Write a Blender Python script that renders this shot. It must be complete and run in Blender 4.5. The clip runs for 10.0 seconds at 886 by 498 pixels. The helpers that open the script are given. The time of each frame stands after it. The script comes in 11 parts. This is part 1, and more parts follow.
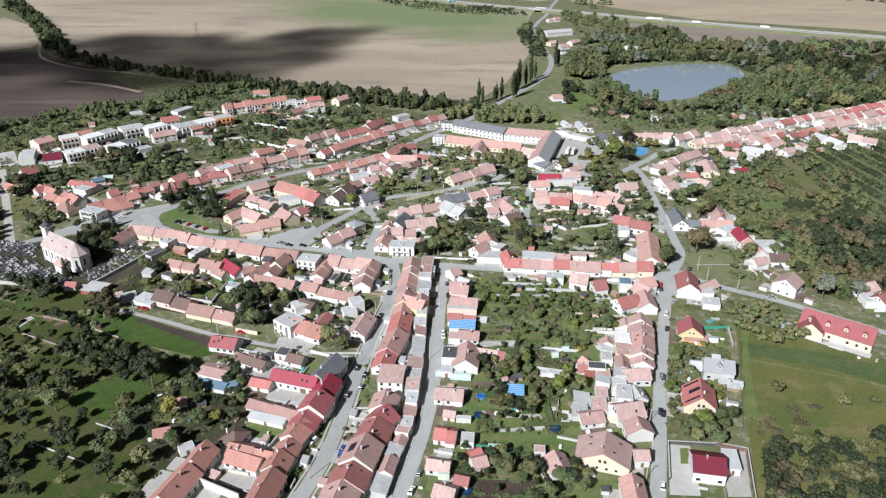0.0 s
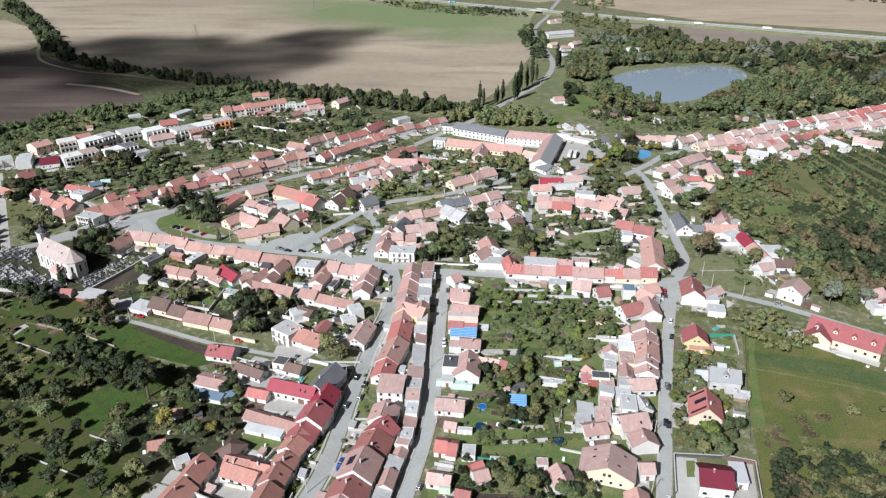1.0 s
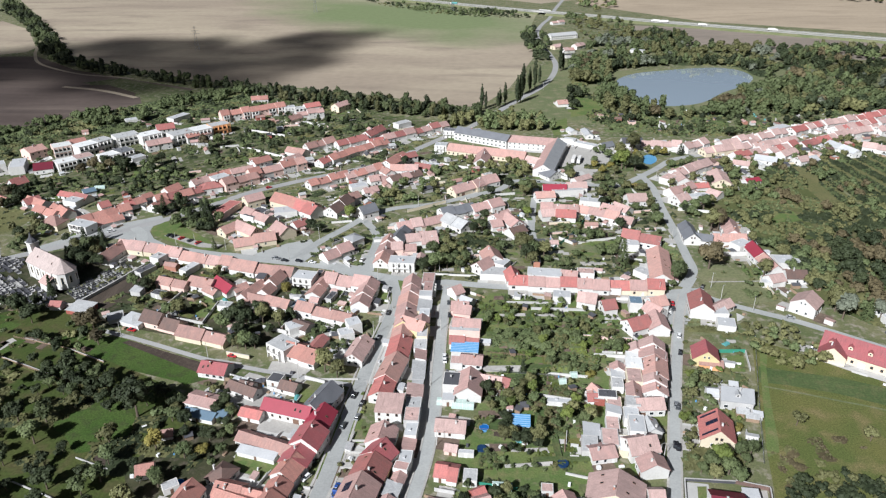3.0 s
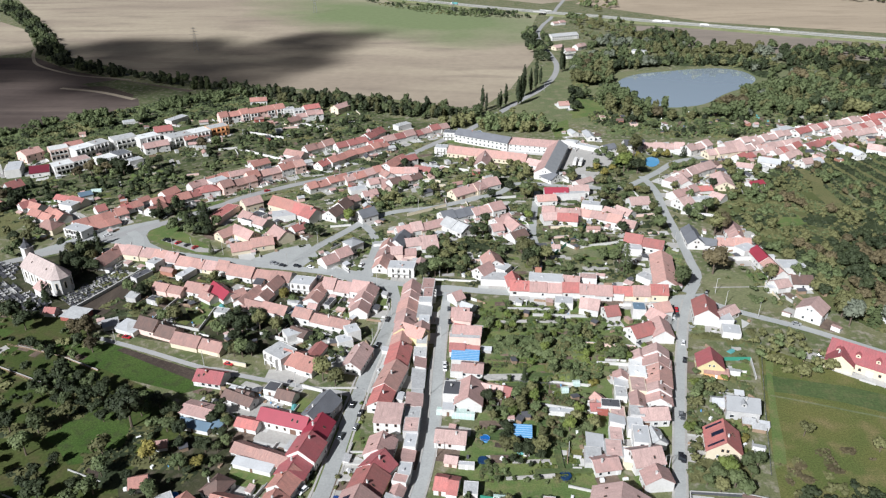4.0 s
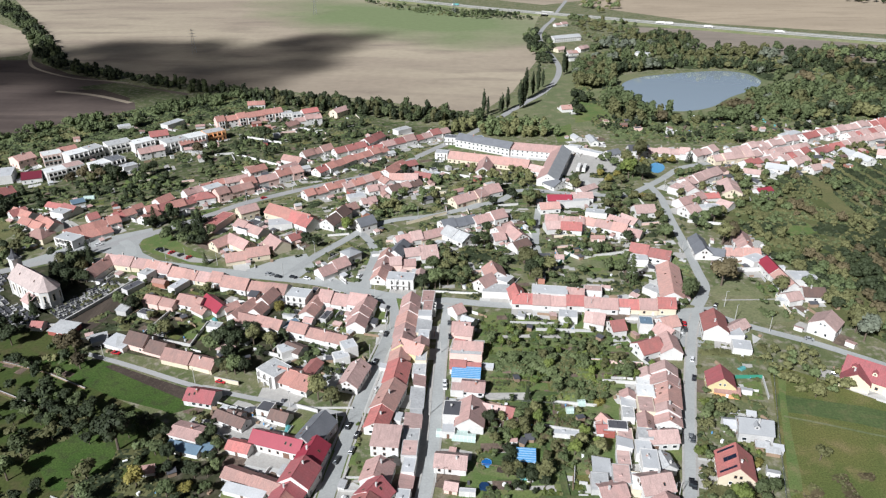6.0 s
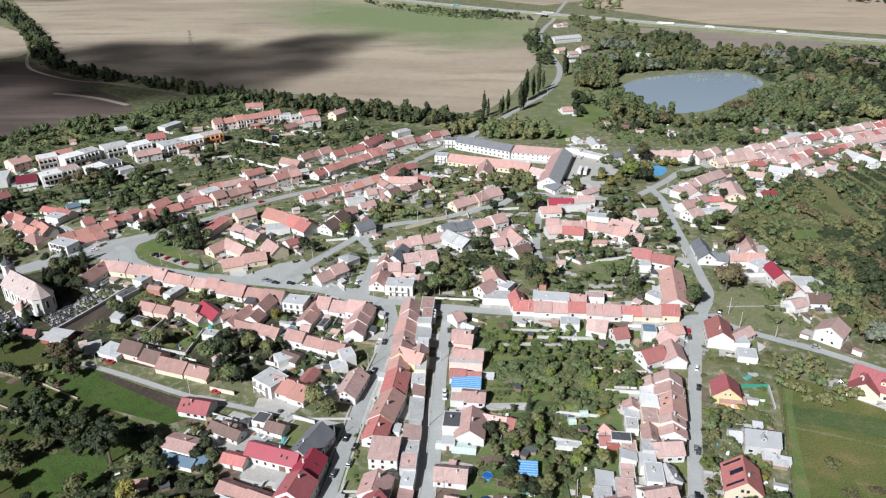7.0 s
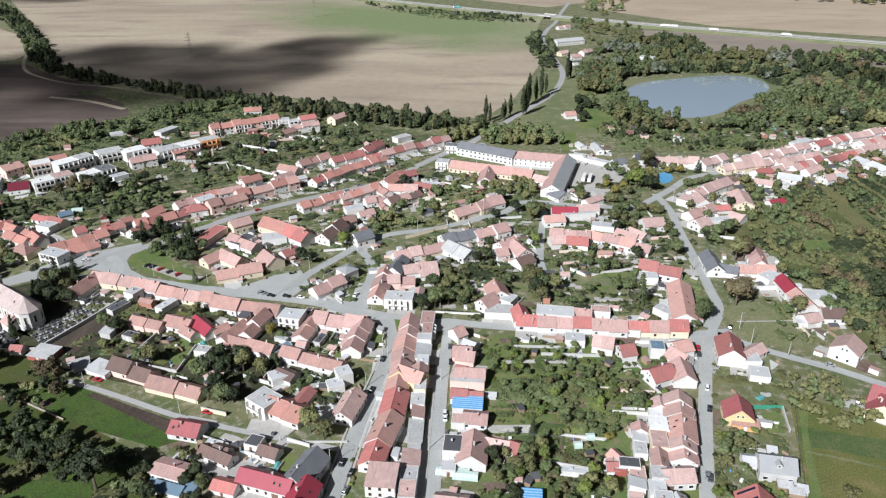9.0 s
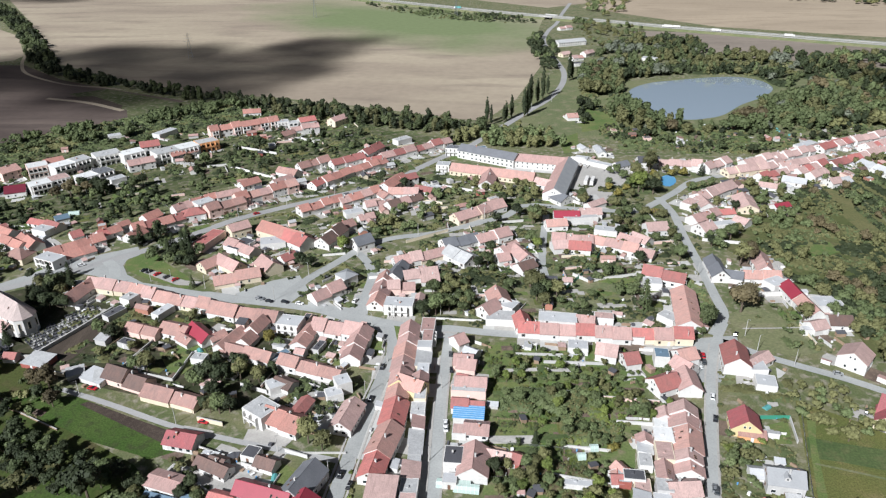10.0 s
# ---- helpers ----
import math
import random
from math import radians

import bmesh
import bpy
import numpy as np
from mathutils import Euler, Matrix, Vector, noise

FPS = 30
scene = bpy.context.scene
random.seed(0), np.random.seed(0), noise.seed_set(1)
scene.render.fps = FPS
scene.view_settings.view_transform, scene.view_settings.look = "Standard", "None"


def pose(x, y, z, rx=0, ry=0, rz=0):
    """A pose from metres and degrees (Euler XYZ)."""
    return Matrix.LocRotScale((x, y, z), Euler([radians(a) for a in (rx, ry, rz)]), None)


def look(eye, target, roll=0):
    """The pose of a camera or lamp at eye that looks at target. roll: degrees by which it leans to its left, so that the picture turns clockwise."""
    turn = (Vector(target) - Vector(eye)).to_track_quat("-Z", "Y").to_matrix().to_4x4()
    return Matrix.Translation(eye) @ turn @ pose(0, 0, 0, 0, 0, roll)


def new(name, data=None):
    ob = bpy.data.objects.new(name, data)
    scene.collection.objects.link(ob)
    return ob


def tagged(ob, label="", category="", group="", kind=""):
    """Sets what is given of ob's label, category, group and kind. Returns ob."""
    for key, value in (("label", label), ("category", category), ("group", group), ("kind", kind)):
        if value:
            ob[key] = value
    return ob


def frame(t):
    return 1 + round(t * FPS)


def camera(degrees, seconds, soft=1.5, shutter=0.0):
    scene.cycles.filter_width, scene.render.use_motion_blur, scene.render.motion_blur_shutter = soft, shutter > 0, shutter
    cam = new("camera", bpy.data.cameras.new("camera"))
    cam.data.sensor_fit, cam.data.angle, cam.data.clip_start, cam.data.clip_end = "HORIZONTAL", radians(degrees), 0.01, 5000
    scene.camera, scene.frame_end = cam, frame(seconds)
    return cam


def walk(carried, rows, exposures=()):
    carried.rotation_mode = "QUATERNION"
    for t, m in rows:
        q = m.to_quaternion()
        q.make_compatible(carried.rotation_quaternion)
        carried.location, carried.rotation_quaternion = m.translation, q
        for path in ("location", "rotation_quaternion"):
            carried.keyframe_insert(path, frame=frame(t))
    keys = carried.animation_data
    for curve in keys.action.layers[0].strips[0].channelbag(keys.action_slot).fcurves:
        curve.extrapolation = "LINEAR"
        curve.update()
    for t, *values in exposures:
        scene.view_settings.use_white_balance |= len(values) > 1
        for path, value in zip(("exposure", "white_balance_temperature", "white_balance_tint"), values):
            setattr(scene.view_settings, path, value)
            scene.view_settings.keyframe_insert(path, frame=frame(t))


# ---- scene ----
cam = camera(64.0, 10.0, 1.25)
PATH = [
    (0, (0.484, 5.541, 184.949), (0.402, 7.33, 184.06), -0.2),
    (0.5, (0.438, 8.64, 184.953), (0.354, 10.43, 184.065), -0.2),
    (1, (0.395, 11.751, 184.955), (0.31, 13.541, 184.068), -0.3),
    (1.5, (0.37, 14.861, 184.956), (0.283, 16.652, 184.069), -0.3),
    (2, (0.358, 17.985, 184.957), (0.271, 19.776, 184.07), -0.3),
    (2.5, (0.356, 21.105, 184.956), (0.267, 22.896, 184.069), -0.3),
    (4, (0.327, 30.393, 184.945), (0.235, 32.183, 184.058), -0.4),
    (4.5, (0.311, 33.54, 184.944), (0.218, 35.33, 184.057), -0.4),
    (5, (0.286, 36.712, 184.943), (0.193, 38.502, 184.056), -0.4),
    (5.5, (0.259, 39.932, 184.946), (0.164, 41.723, 184.059), -0.4),
    (7, (0.156, 49.742, 185.006), (0.06, 51.532, 184.12), -0.5),
    (7.5, (0.116, 53.027, 185.02), (0.018, 54.818, 184.134), -0.5),
    (8, (0.067, 56.293, 185.039), (-0.031, 58.084, 184.154), -0.5),
    (8.5, (-0.009, 59.488, 185.056), (-0.108, 61.279, 184.171), -0.5),
    (9, (-0.126, 62.592, 185.07), (-0.226, 64.383, 184.186), -0.5),
    (9.5, (-0.276, 65.639, 185.079), (-0.377, 67.43, 184.195), -0.6),
    (10, (-0.444, 68.66, 185.084), (-0.546, 70.451, 184.2), -0.5),
]
walk(cam, [(t, look(eye, target, roll)) for t, eye, target, roll in PATH], [(0.0, 0.49, 5890, 8.5), (10.0, 0.49, 5890, 8.5)])

# ---------------------------------------------------------------- light
SUN_ELEVATION, SHADOW = 37.0, Vector((0.56, 0.83))     # shadows fall towards SHADOW on the ground
world = bpy.data.worlds.new("sky")
scene.world = world
world.use_nodes = True
wn = world.node_tree.nodes
sky = wn.new("ShaderNodeTexSky")
sky.sky_type, sky.sun_disc = "NISHITA", False
sky.sun_elevation = radians(SUN_ELEVATION)
sky.sun_rotation = math.atan2(-SHADOW.x, -SHADOW.y)
sky.air_density, sky.dust_density = 1.0, 4.0
world.node_tree.links.new(sky.outputs[0], wn["Background"].inputs[0])
wn["Background"].inputs[1].default_value = 0.018
sun_data = bpy.data.lights.new("sun", "SUN")
sun_data.energy, sun_data.angle, sun_data.color = 5.0, radians(0.8), (1.0, 0.965, 0.92)
sun = new("sun", sun_data)
flat = SHADOW.normalized() * math.cos(radians(SUN_ELEVATION))
sun.matrix_basis = look((0, 0, 400), (flat.x, flat.y, 400 - math.sin(radians(SUN_ELEVATION))))

# ---------------------------------------------------------------- materials


def tree_of(name):
    m = bpy.data.materials.new(name)
    m.use_nodes = True
    nt = m.node_tree
    return m, nt, nt.nodes["Principled BSDF"]


def mixed(nt, fac, a, b, mode="MIX"):
    n = nt.nodes.new("ShaderNodeMix")
    n.data_type, n.blend_type = "RGBA", mode
    for k, v in ((0, fac), (6, a), (7, b)):
        if isinstance(v, bpy.types.NodeSocket):
            nt.links.new(v, n.inputs[k])
        else:
            n.inputs[k].default_value = v if k == 0 else (*v, 1)
    return n.outputs[2]


def ramp(nt, fac, lo, hi):
    n = nt.nodes.new("ShaderNodeMapRange")
    nt.links.new(fac, n.inputs[0])
    n.inputs[1].default_value, n.inputs[2].default_value = lo, hi
    return n.outputs[0]


def noise_at(nt, scale, detail=4.0, space="POS", stretch=None):
    if space == "POS":
        src = nt.nodes.new("ShaderNodeNewGeometry").outputs["Position"]
    else:
        src = nt.nodes.new("ShaderNodeTexCoord").outputs["Object"]
    if stretch:
        mp = nt.nodes.new("ShaderNodeMapping")
        mp.inputs["Scale"].default_value = stretch[:3]
        if len(stretch) > 3:
            mp.inputs["Rotation"].default_value = (0, 0, radians(stretch[3]))
        nt.links.new(src, mp.inputs[0])
        src = mp.outputs[0]
    n = nt.nodes.new("ShaderNodeTexNoise")
    n.inputs["Scale"].default_value, n.inputs["Detail"].default_value = scale, detail
    nt.links.new(src, n.inputs["Vector"])
    return n.outputs[0]


def bumped(nt, bsdf, height, strength, distance):
    b = nt.nodes.new("ShaderNodeBump")
    b.inputs["Strength"].default_value, b.inputs["Distance"].default_value = strength, distance
    nt.links.new(height, b.inputs["Height"])
    nt.links.new(b.outputs[0], bsdf.inputs["Normal"])


def shade(c, k):
    return tuple(min(1.0, v * k) for v in c)


def surface(name, base, rough=0.9, var=0.25, big=0.25, small=3.0, metal=0.0, tint=None, space="POS", bump=0.0):
    """A surface with stains at a big scale, grain at a small one, and a shade of its own on each object."""
    m, nt, b = tree_of(name)
    c = mixed(nt, ramp(nt, noise_at(nt, big), 0.35, 0.65), shade(base, 1 - var), shade(base, 1 + var * 0.7))
    if tint:
        c = mixed(nt, ramp(nt, noise_at(nt, big * 2.7 + 0.03), 0.5, 0.72), c, tint)
    c = mixed(nt, 0.55, c, mixed(nt, ramp(nt, noise_at(nt, small, 6.0), 0.3, 0.7), shade(base, 1 - 1.3 * var), shade(base, 1 + var)))
    info = nt.nodes.new("ShaderNodeObjectInfo")
    c = mixed(nt, ramp(nt, info.outputs["Random"], -0.6, 1.6), shade_mix(nt, c, 0.82), shade_mix(nt, c, 1.15))
    nt.links.new(c, b.inputs["Base Color"])
    b.inputs["Roughness"].default_value, b.inputs["Metallic"].default_value = rough, metal
    if bump:
        bumped(nt, b, noise_at(nt, small * 2, 5.0), 0.6, bump)
    return m


def shade_mix(nt, colour, k):
    return mixed(nt, 1.0, colour, (k, k, k), "MULTIPLY")


def roof_tiles(name, base, old):
    """Clay tiles: courses across the slope, weathered streaks down it, a tone of its own on each roof."""
    m, nt, b = tree_of(name)
    c = mixed(nt, ramp(nt, noise_at(nt, 0.35, 5.0), 0.36, 0.66), base, old)
    streak = noise_at(nt, 1.0, 4.0, "OBJ", (2.2, 0.25, 0.25))
    c = mixed(nt, ramp(nt, streak, 0.45, 0.8), c, shade(old, 0.78))
    grain = noise_at(nt, 3.2, 3.0, "OBJ")
    c = mixed(nt, ramp(nt, grain, 0.3, 0.7), shade_mix(nt, c, 0.8), shade_mix(nt, c, 1.16))
    info = nt.nodes.new("ShaderNodeObjectInfo")
    c = mixed(nt, ramp(nt, info.outputs["Random"], -0.25, 1.25), shade_mix(nt, c, 0.80), shade_mix(nt, c, 1.24))
    nt.links.new(c, b.inputs["Base Color"])
    b.inputs["Roughness"].default_value = 0.75
    wave = nt.nodes.new("ShaderNodeTexWave")
    wave.bands_direction = "Y"
    wave.inputs["Scale"].default_value, wave.inputs["Distortion"].default_value = 0.9, 0.6
    coord = nt.nodes.new("ShaderNodeTexCoord")
    nt.links.new(coord.outputs["Object"], wave.inputs[0])
    bumped(nt, b, wave.outputs[1], 0.5, 0.06)
    return m


def ribbed(name, base, pale):
    """Corrugated sheet with worn, paler ribs."""
    m, nt, b = tree_of(name)
    wave = nt.nodes.new("ShaderNodeTexWave")
    wave.bands_direction = "Y"
    wave.inputs["Scale"].default_value, wave.inputs["Distortion"].default_value = 0.28, 0.4
    nt.links.new(nt.nodes.new("ShaderNodeTexCoord").outputs["Object"], wave.inputs[0])
    c = mixed(nt, ramp(nt, wave.outputs[1], 0.72, 0.95), base, pale)
    c = mixed(nt, ramp(nt, noise_at(nt, 1.2, 5.0), 0.35, 0.7), shade_mix(nt, c, 0.85), shade_mix(nt, c, 1.1))
    nt.links.new(c, b.inputs["Base Color"])
    b.inputs["Roughness"].default_value = 0.5
    bumped(nt, b, wave.outputs[1], 0.5, 0.04)
    return m


def leaves(name, base, other, rand=0.35):
    m, nt, b = tree_of(name)
    geo = nt.nodes.new("ShaderNodeNewGeometry")
    mid = tuple(0.6 * p + 0.4 * q for p, q in zip(base, other))
    c = mixed(nt, geo.outputs["Random Per Island"], shade(base, 0.95), mid)
    c = mixed(nt, ramp(nt, noise_at(nt, 0.09, 2.0), 0.36, 0.66), c, other)
    c = mixed(nt, ramp(nt, noise_at(nt, 1.6, 3.0), 0.3, 0.7), shade_mix(nt, c, 0.84), shade_mix(nt, c, 1.12))
    info = nt.nodes.new("ShaderNodeObjectInfo")
    c = mixed(nt, info.outputs["Random"], shade_mix(nt, c, 1 - rand), shade_mix(nt, c, 1 + rand))
    nt.links.new(c, b.inputs["Base Color"])
    b.inputs["Roughness"].default_value = 0.7
    b.inputs["Specular IOR Level"].default_value = 0.25
    return m


def patchwork(name, a, b_, c_, big, mid, fine, stretch=None, rough=0.95, thr=(0.4, 0.6), fleck=0.28, patch=None):
    """Ground of three tones, mixed at three scales."""
    m, nt, b = tree_of(name)
    c = mixed(nt, ramp(nt, noise_at(nt, big, 5.0, "POS", stretch), *thr), a, b_)
    c = mixed(nt, ramp(nt, noise_at(nt, mid, 6.0, "POS", stretch), 0.5, 0.7), c, c_)
    f = noise_at(nt, fine, 6.0)
    if patch:      # a stretch of another crop: centre, reach along x and y, colour
        geo = nt.nodes.new("ShaderNodeNewGeometry")
        mp = nt.nodes.new("ShaderNodeMapping")
        mp.vector_type = "TEXTURE"
        mp.inputs["Location"].default_value = (*patch[0], 0)
        mp.inputs["Scale"].default_value = (*patch[1], 1)
        mp.inputs["Rotation"].default_value = (0, 0, radians(patch[3]))
        nt.links.new(geo.outputs["Position"], mp.inputs[0])
        ln = nt.nodes.new("ShaderNodeVectorMath")
        ln.operation = "LENGTH"
        nt.links.new(mp.outputs[0], ln.inputs[0])
        wob = nt.nodes.new("ShaderNodeMath")
        wob.operation = "ADD"
        nt.links.new(ln.outputs["Value"], wob.inputs[0])
        nt.links.new(noise_at(nt, 0.008, 5.0), wob.inputs[1])
        c = mixed(nt, ramp(nt, wob.outputs[0], 1.75, 1.05), c, patch[2])
    c = mixed(nt, ramp(nt, f, 0.25, 0.75), shade_mix(nt, c, 1 - fleck), shade_mix(nt, c, 1 + fleck * 0.9))
    nt.links.new(c, b.inputs["Base Color"])
    b.inputs["Roughness"].default_value = rough
    b.inputs["Specular IOR Level"].default_value = 0.2
    bumped(nt, b, f, 0.7, 0.25)
    return m


def plain(name, base, rough=0.5, metal=0.0):
    m, nt, b = tree_of(name)
    n = noise_at(nt, 4.0, 4.0, "OBJ")
    nt.links.new(mixed(nt, ramp(nt, n, 0.3, 0.7), shade(base, 0.85), shade(base, 1.1)), b.inputs["Base Color"])
    b.inputs["Roughness"].default_value, b.inputs["Metallic"].default_value = rough, metal
    return m


ROOF = {
    "t": roof_tiles("clay_tiles", (0.445, 0.279, 0.252), (0.375, 0.250, 0.228)),
    "o": roof_tiles("orange_tiles", (0.49, 0.282, 0.24), (0.42, 0.262, 0.228)),
    "p": roof_tiles("faded_tiles", (0.50, 0.345, 0.315), (0.42, 0.295, 0.27)),
    "h": roof_tiles("bright_terracotta", (0.43, 0.203, 0.166), (0.37, 0.19, 0.157)),
    # Darker copy of the clay tiles, used for whole rows.
    "a": roof_tiles("darker_clay_tiles", (0.37, 0.212, 0.180), (0.30, 0.186, 0.162)),
    "f": roof_tiles("bleached_tiles", (0.45, 0.365, 0.345), (0.39, 0.32, 0.30)),
    "l": surface("white_sheet_roof", (0.68, 0.68, 0.67), 0.6, 0.14, 0.2, 2.0),
    "r": roof_tiles("red_tiles", (0.44, 0.15, 0.135), (0.36, 0.145, 0.13)),
    "d": roof_tiles("dark_red_tiles", (0.335, 0.125, 0.112), (0.28, 0.122, 0.11)),
    "q": roof_tiles("rose_red_tiles", (0.335, 0.092, 0.098), (0.28, 0.095, 0.10)),
    "c": surface("crimson_sheet_roof", (0.29, 0.04, 0.062), 0.5, 0.12),
    "v": surface("deep_crimson_roof", (0.145, 0.018, 0.034), 0.5, 0.12),
    "b": roof_tiles("brown_tiles", (0.155, 0.094, 0.078), (0.125, 0.084, 0.073)),
    "g": surface("grey_slate_roof", (0.15, 0.155, 0.17), 0.7, 0.2),
    "m": surface("pale_sheet_roof", (0.48, 0.485, 0.495), 0.5, 0.14, 0.2, 2.0),
    "k": surface("dark_felt_roof", (0.075, 0.075, 0.085), 0.85, 0.25),
    "u": ribbed("blue_sheet_roof", (0.11, 0.32, 0.60), (0.42, 0.56, 0.70)),
    "e": surface("grey_blue_sheet_roof", (0.13, 0.19, 0.25), 0.6, 0.15),
    "s": surface("light_slate_roof", (0.31, 0.315, 0.325), 0.7, 0.14),
    "x": surface("worn_concrete_roof", (0.42, 0.42, 0.42), 0.9, 0.25, 0.3, 2.0, tint=(0.28, 0.28, 0.29)),
}
WALL = {
    "w": surface("white_plaster", (0.62, 0.607, 0.585), 0.9, 0.10, 0.3, 2.0, tint=(0.50, 0.48, 0.45)),
    "c": surface("cream_plaster", (0.62, 0.54, 0.41), 0.9, 0.09, 0.3, 2.0),
    "y": surface("yellow_plaster", (0.62, 0.54, 0.30), 0.9, 0.08, 0.3, 2.0),
    "p": surface("pink_plaster", (0.69, 0.50, 0.44), 0.9, 0.09, 0.3, 2.0),
    "o": surface("orange_plaster", (0.68, 0.36, 0.17), 0.9, 0.1, 0.3, 2.0),
    "g": surface("grey_plaster", (0.46, 0.45, 0.44), 0.9, 0.14, 0.3, 2.0),
    "n": surface("green_plaster", (0.50, 0.60, 0.44), 0.9, 0.1, 0.3, 2.0),
    "b": surface("bare_brick", (0.36, 0.17, 0.12), 0.9, 0.2, 0.4, 3.0),
    "r": surface("rust_red_boards", (0.30, 0.09, 0.07), 0.8, 0.2, 0.4, 3.0),
}
ASPHALT = surface("asphalt", (0.348, 0.354, 0.345), 0.9, 0.14, 0.06, 1.2, tint=(0.277, 0.282, 0.274), bump=0.01)
DARK_ASPHALT = surface("dark_asphalt", (0.335, 0.33, 0.324), 0.9, 0.12, 0.05, 1.0)
PAVING = surface("concrete_paving", (0.385, 0.367, 0.343), 0.92, 0.17, 0.2, 1.5, tint=(0.29, 0.277, 0.255))
DARK_SOIL = patchwork("dark_soil", (0.052, 0.039, 0.032), (0.068, 0.052, 0.042), (0.085, 0.066, 0.053), 0.1, 0.5, 2.0)
DARK_BED = patchwork("ploughed_plot", (0.066, 0.052, 0.041), (0.088, 0.069, 0.054), (0.054, 0.043, 0.034), 0.08, 0.5, 2.0, (3.0, 0.5, 1.0, 55))
SOIL = patchwork("bare_soil", (0.155, 0.115, 0.09), (0.115, 0.085, 0.068), (0.20, 0.15, 0.115), 0.12, 0.6, 2.5)
GRASS = patchwork("mown_grass", (0.095, 0.140, 0.043), (0.135, 0.162, 0.056), (0.165, 0.16, 0.072), 0.05, 0.22, 1.6)
GARDEN = patchwork("garden_ground", (0.098, 0.118, 0.050), (0.155, 0.153, 0.080), (0.28, 0.25, 0.20), 0.06, 0.25, 1.3)
# Grass tones lowered to carry some of the shade over the orchard.
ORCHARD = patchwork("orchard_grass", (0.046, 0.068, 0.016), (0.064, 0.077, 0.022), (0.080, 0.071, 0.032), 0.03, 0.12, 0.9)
GARDEN_GRASS = patchwork("garden_grass", (0.092, 0.132, 0.043), (0.132, 0.160, 0.060), (0.18, 0.162, 0.10), 0.06, 0.22, 1.2)
DARK_GARDEN = patchwork("dark_garden_soil", (0.062, 0.078, 0.030), (0.098, 0.106, 0.050), (0.19, 0.168, 0.128), 0.05, 0.22, 1.2)
DUG_GARDEN = patchwork("dug_garden", (0.034, 0.040, 0.018), (0.052, 0.052, 0.027), (0.095, 0.080, 0.060), 0.06, 0.25, 1.3)
CLEARING = patchwork("clearing_grass", (0.046, 0.084, 0.017), (0.062, 0.096, 0.023), (0.046, 0.060, 0.021), 0.05, 0.25, 1.3, fleck=0.38)
MEADOW = patchwork("dry_meadow", (0.092, 0.112, 0.033), (0.126, 0.126, 0.041), (0.175, 0.148, 0.066), 0.024, 0.10, 1.6, fleck=0.40)
GREEN_STRIP = patchwork("green_crop", (0.064, 0.094, 0.034), (0.082, 0.110, 0.042), (0.110, 0.118, 0.052), 0.05, 0.2, 1.0)
TAN_FIELD = patchwork("stubble_field", (0.300, 0.247, 0.190), (0.380, 0.322, 0.240), (0.250, 0.204, 0.160), 0.0042, 0.016, 0.11, (0.5, 1.6, 1.0, 14), fleck=0.09,
                      patch=((-125, 1305), (340, 165), (0.170, 0.205, 0.100), -38))
PLOUGHED = patchwork("ploughed_field", (0.075, 0.057, 0.050), (0.125, 0.097, 0.083), (0.060, 0.046, 0.041), 0.007, 0.022, 0.15, (0.35, 1.9, 1.0, 25), fleck=0.10)
STRAW_FIELD = patchwork("straw_field", (0.33, 0.268, 0.198), (0.375, 0.305, 0.225), (0.29, 0.235, 0.172), 0.006, 0.03, 0.15, (0.5, 1.6, 1.0, -8), fleck=0.07)
EARTH_FIELD = patchwork("bare_earth_field", (0.215, 0.182, 0.152), (0.255, 0.215, 0.178), (0.185, 0.155, 0.128), 0.006, 0.02, 0.12, (0.5, 1.6, 1.0, -20), fleck=0.09)
HIGHWAY = surface("highway_concrete", (0.50, 0.475, 0.43), 0.9, 0.10, 0.03, 0.6)
GOLD_GRASS = patchwork("golden_grass", (0.122, 0.124, 0.052), (0.150, 0.140, 0.064), (0.10, 0.112, 0.046), 0.03, 0.12, 0.9, fleck=0.34)
PALE_GRASS = patchwork("pale_rough_grass", (0.125, 0.145, 0.070), (0.160, 0.168, 0.086), (0.20, 0.188, 0.115), 0.02, 0.1, 0.7)
SCRUB = patchwork("scrub_ground", (0.072, 0.088, 0.030), (0.104, 0.110, 0.044), (0.135, 0.120, 0.062), 0.02, 0.09, 0.7)
BARK = surface("bark", (0.13, 0.10, 0.075), 0.95, 0.25, 0.8, 5.0)
LEAF = {
    "green": leaves("green_leaves", (0.075, 0.098, 0.041), (0.108, 0.130, 0.056)),
    "dark": leaves("dark_leaves", (0.023, 0.032, 0.015), (0.044, 0.055, 0.025), 0.25),
    "olive": leaves("olive_leaves", (0.099, 0.102, 0.042), (0.134, 0.132, 0.057)),
    "yellow": leaves("yellowing_leaves", (0.145, 0.132, 0.030), (0.19, 0.16, 0.045)),
    "brown": leaves("russet_leaves", (0.080, 0.066, 0.036), (0.115, 0.094, 0.050)),
    "silver": leaves("silvery_leaves", (0.12, 0.135, 0.10), (0.165, 0.18, 0.13)),
    "bright": leaves("bright_leaves", (0.085, 0.115, 0.028), (0.125, 0.150, 0.038)),
}
FRAME_WHITE = plain("white_window_paint", (0.75, 0.75, 0.74), 0.5)
FRAME_BROWN = plain("brown_window_paint", (0.20, 0.11, 0.07), 0.5)
DOOR_BROWN = plain("door_paint", (0.17, 0.10, 0.07), 0.5)
PANE = plain("window_glass", (0.025, 0.03, 0.035), 0.08)
METAL = plain("galvanised_steel", (0.45, 0.46, 0.47), 0.45, 0.8)
CONCRETE = surface("concrete", (0.46, 0.45, 0.43), 0.9, 0.12, 0.4, 3.0)
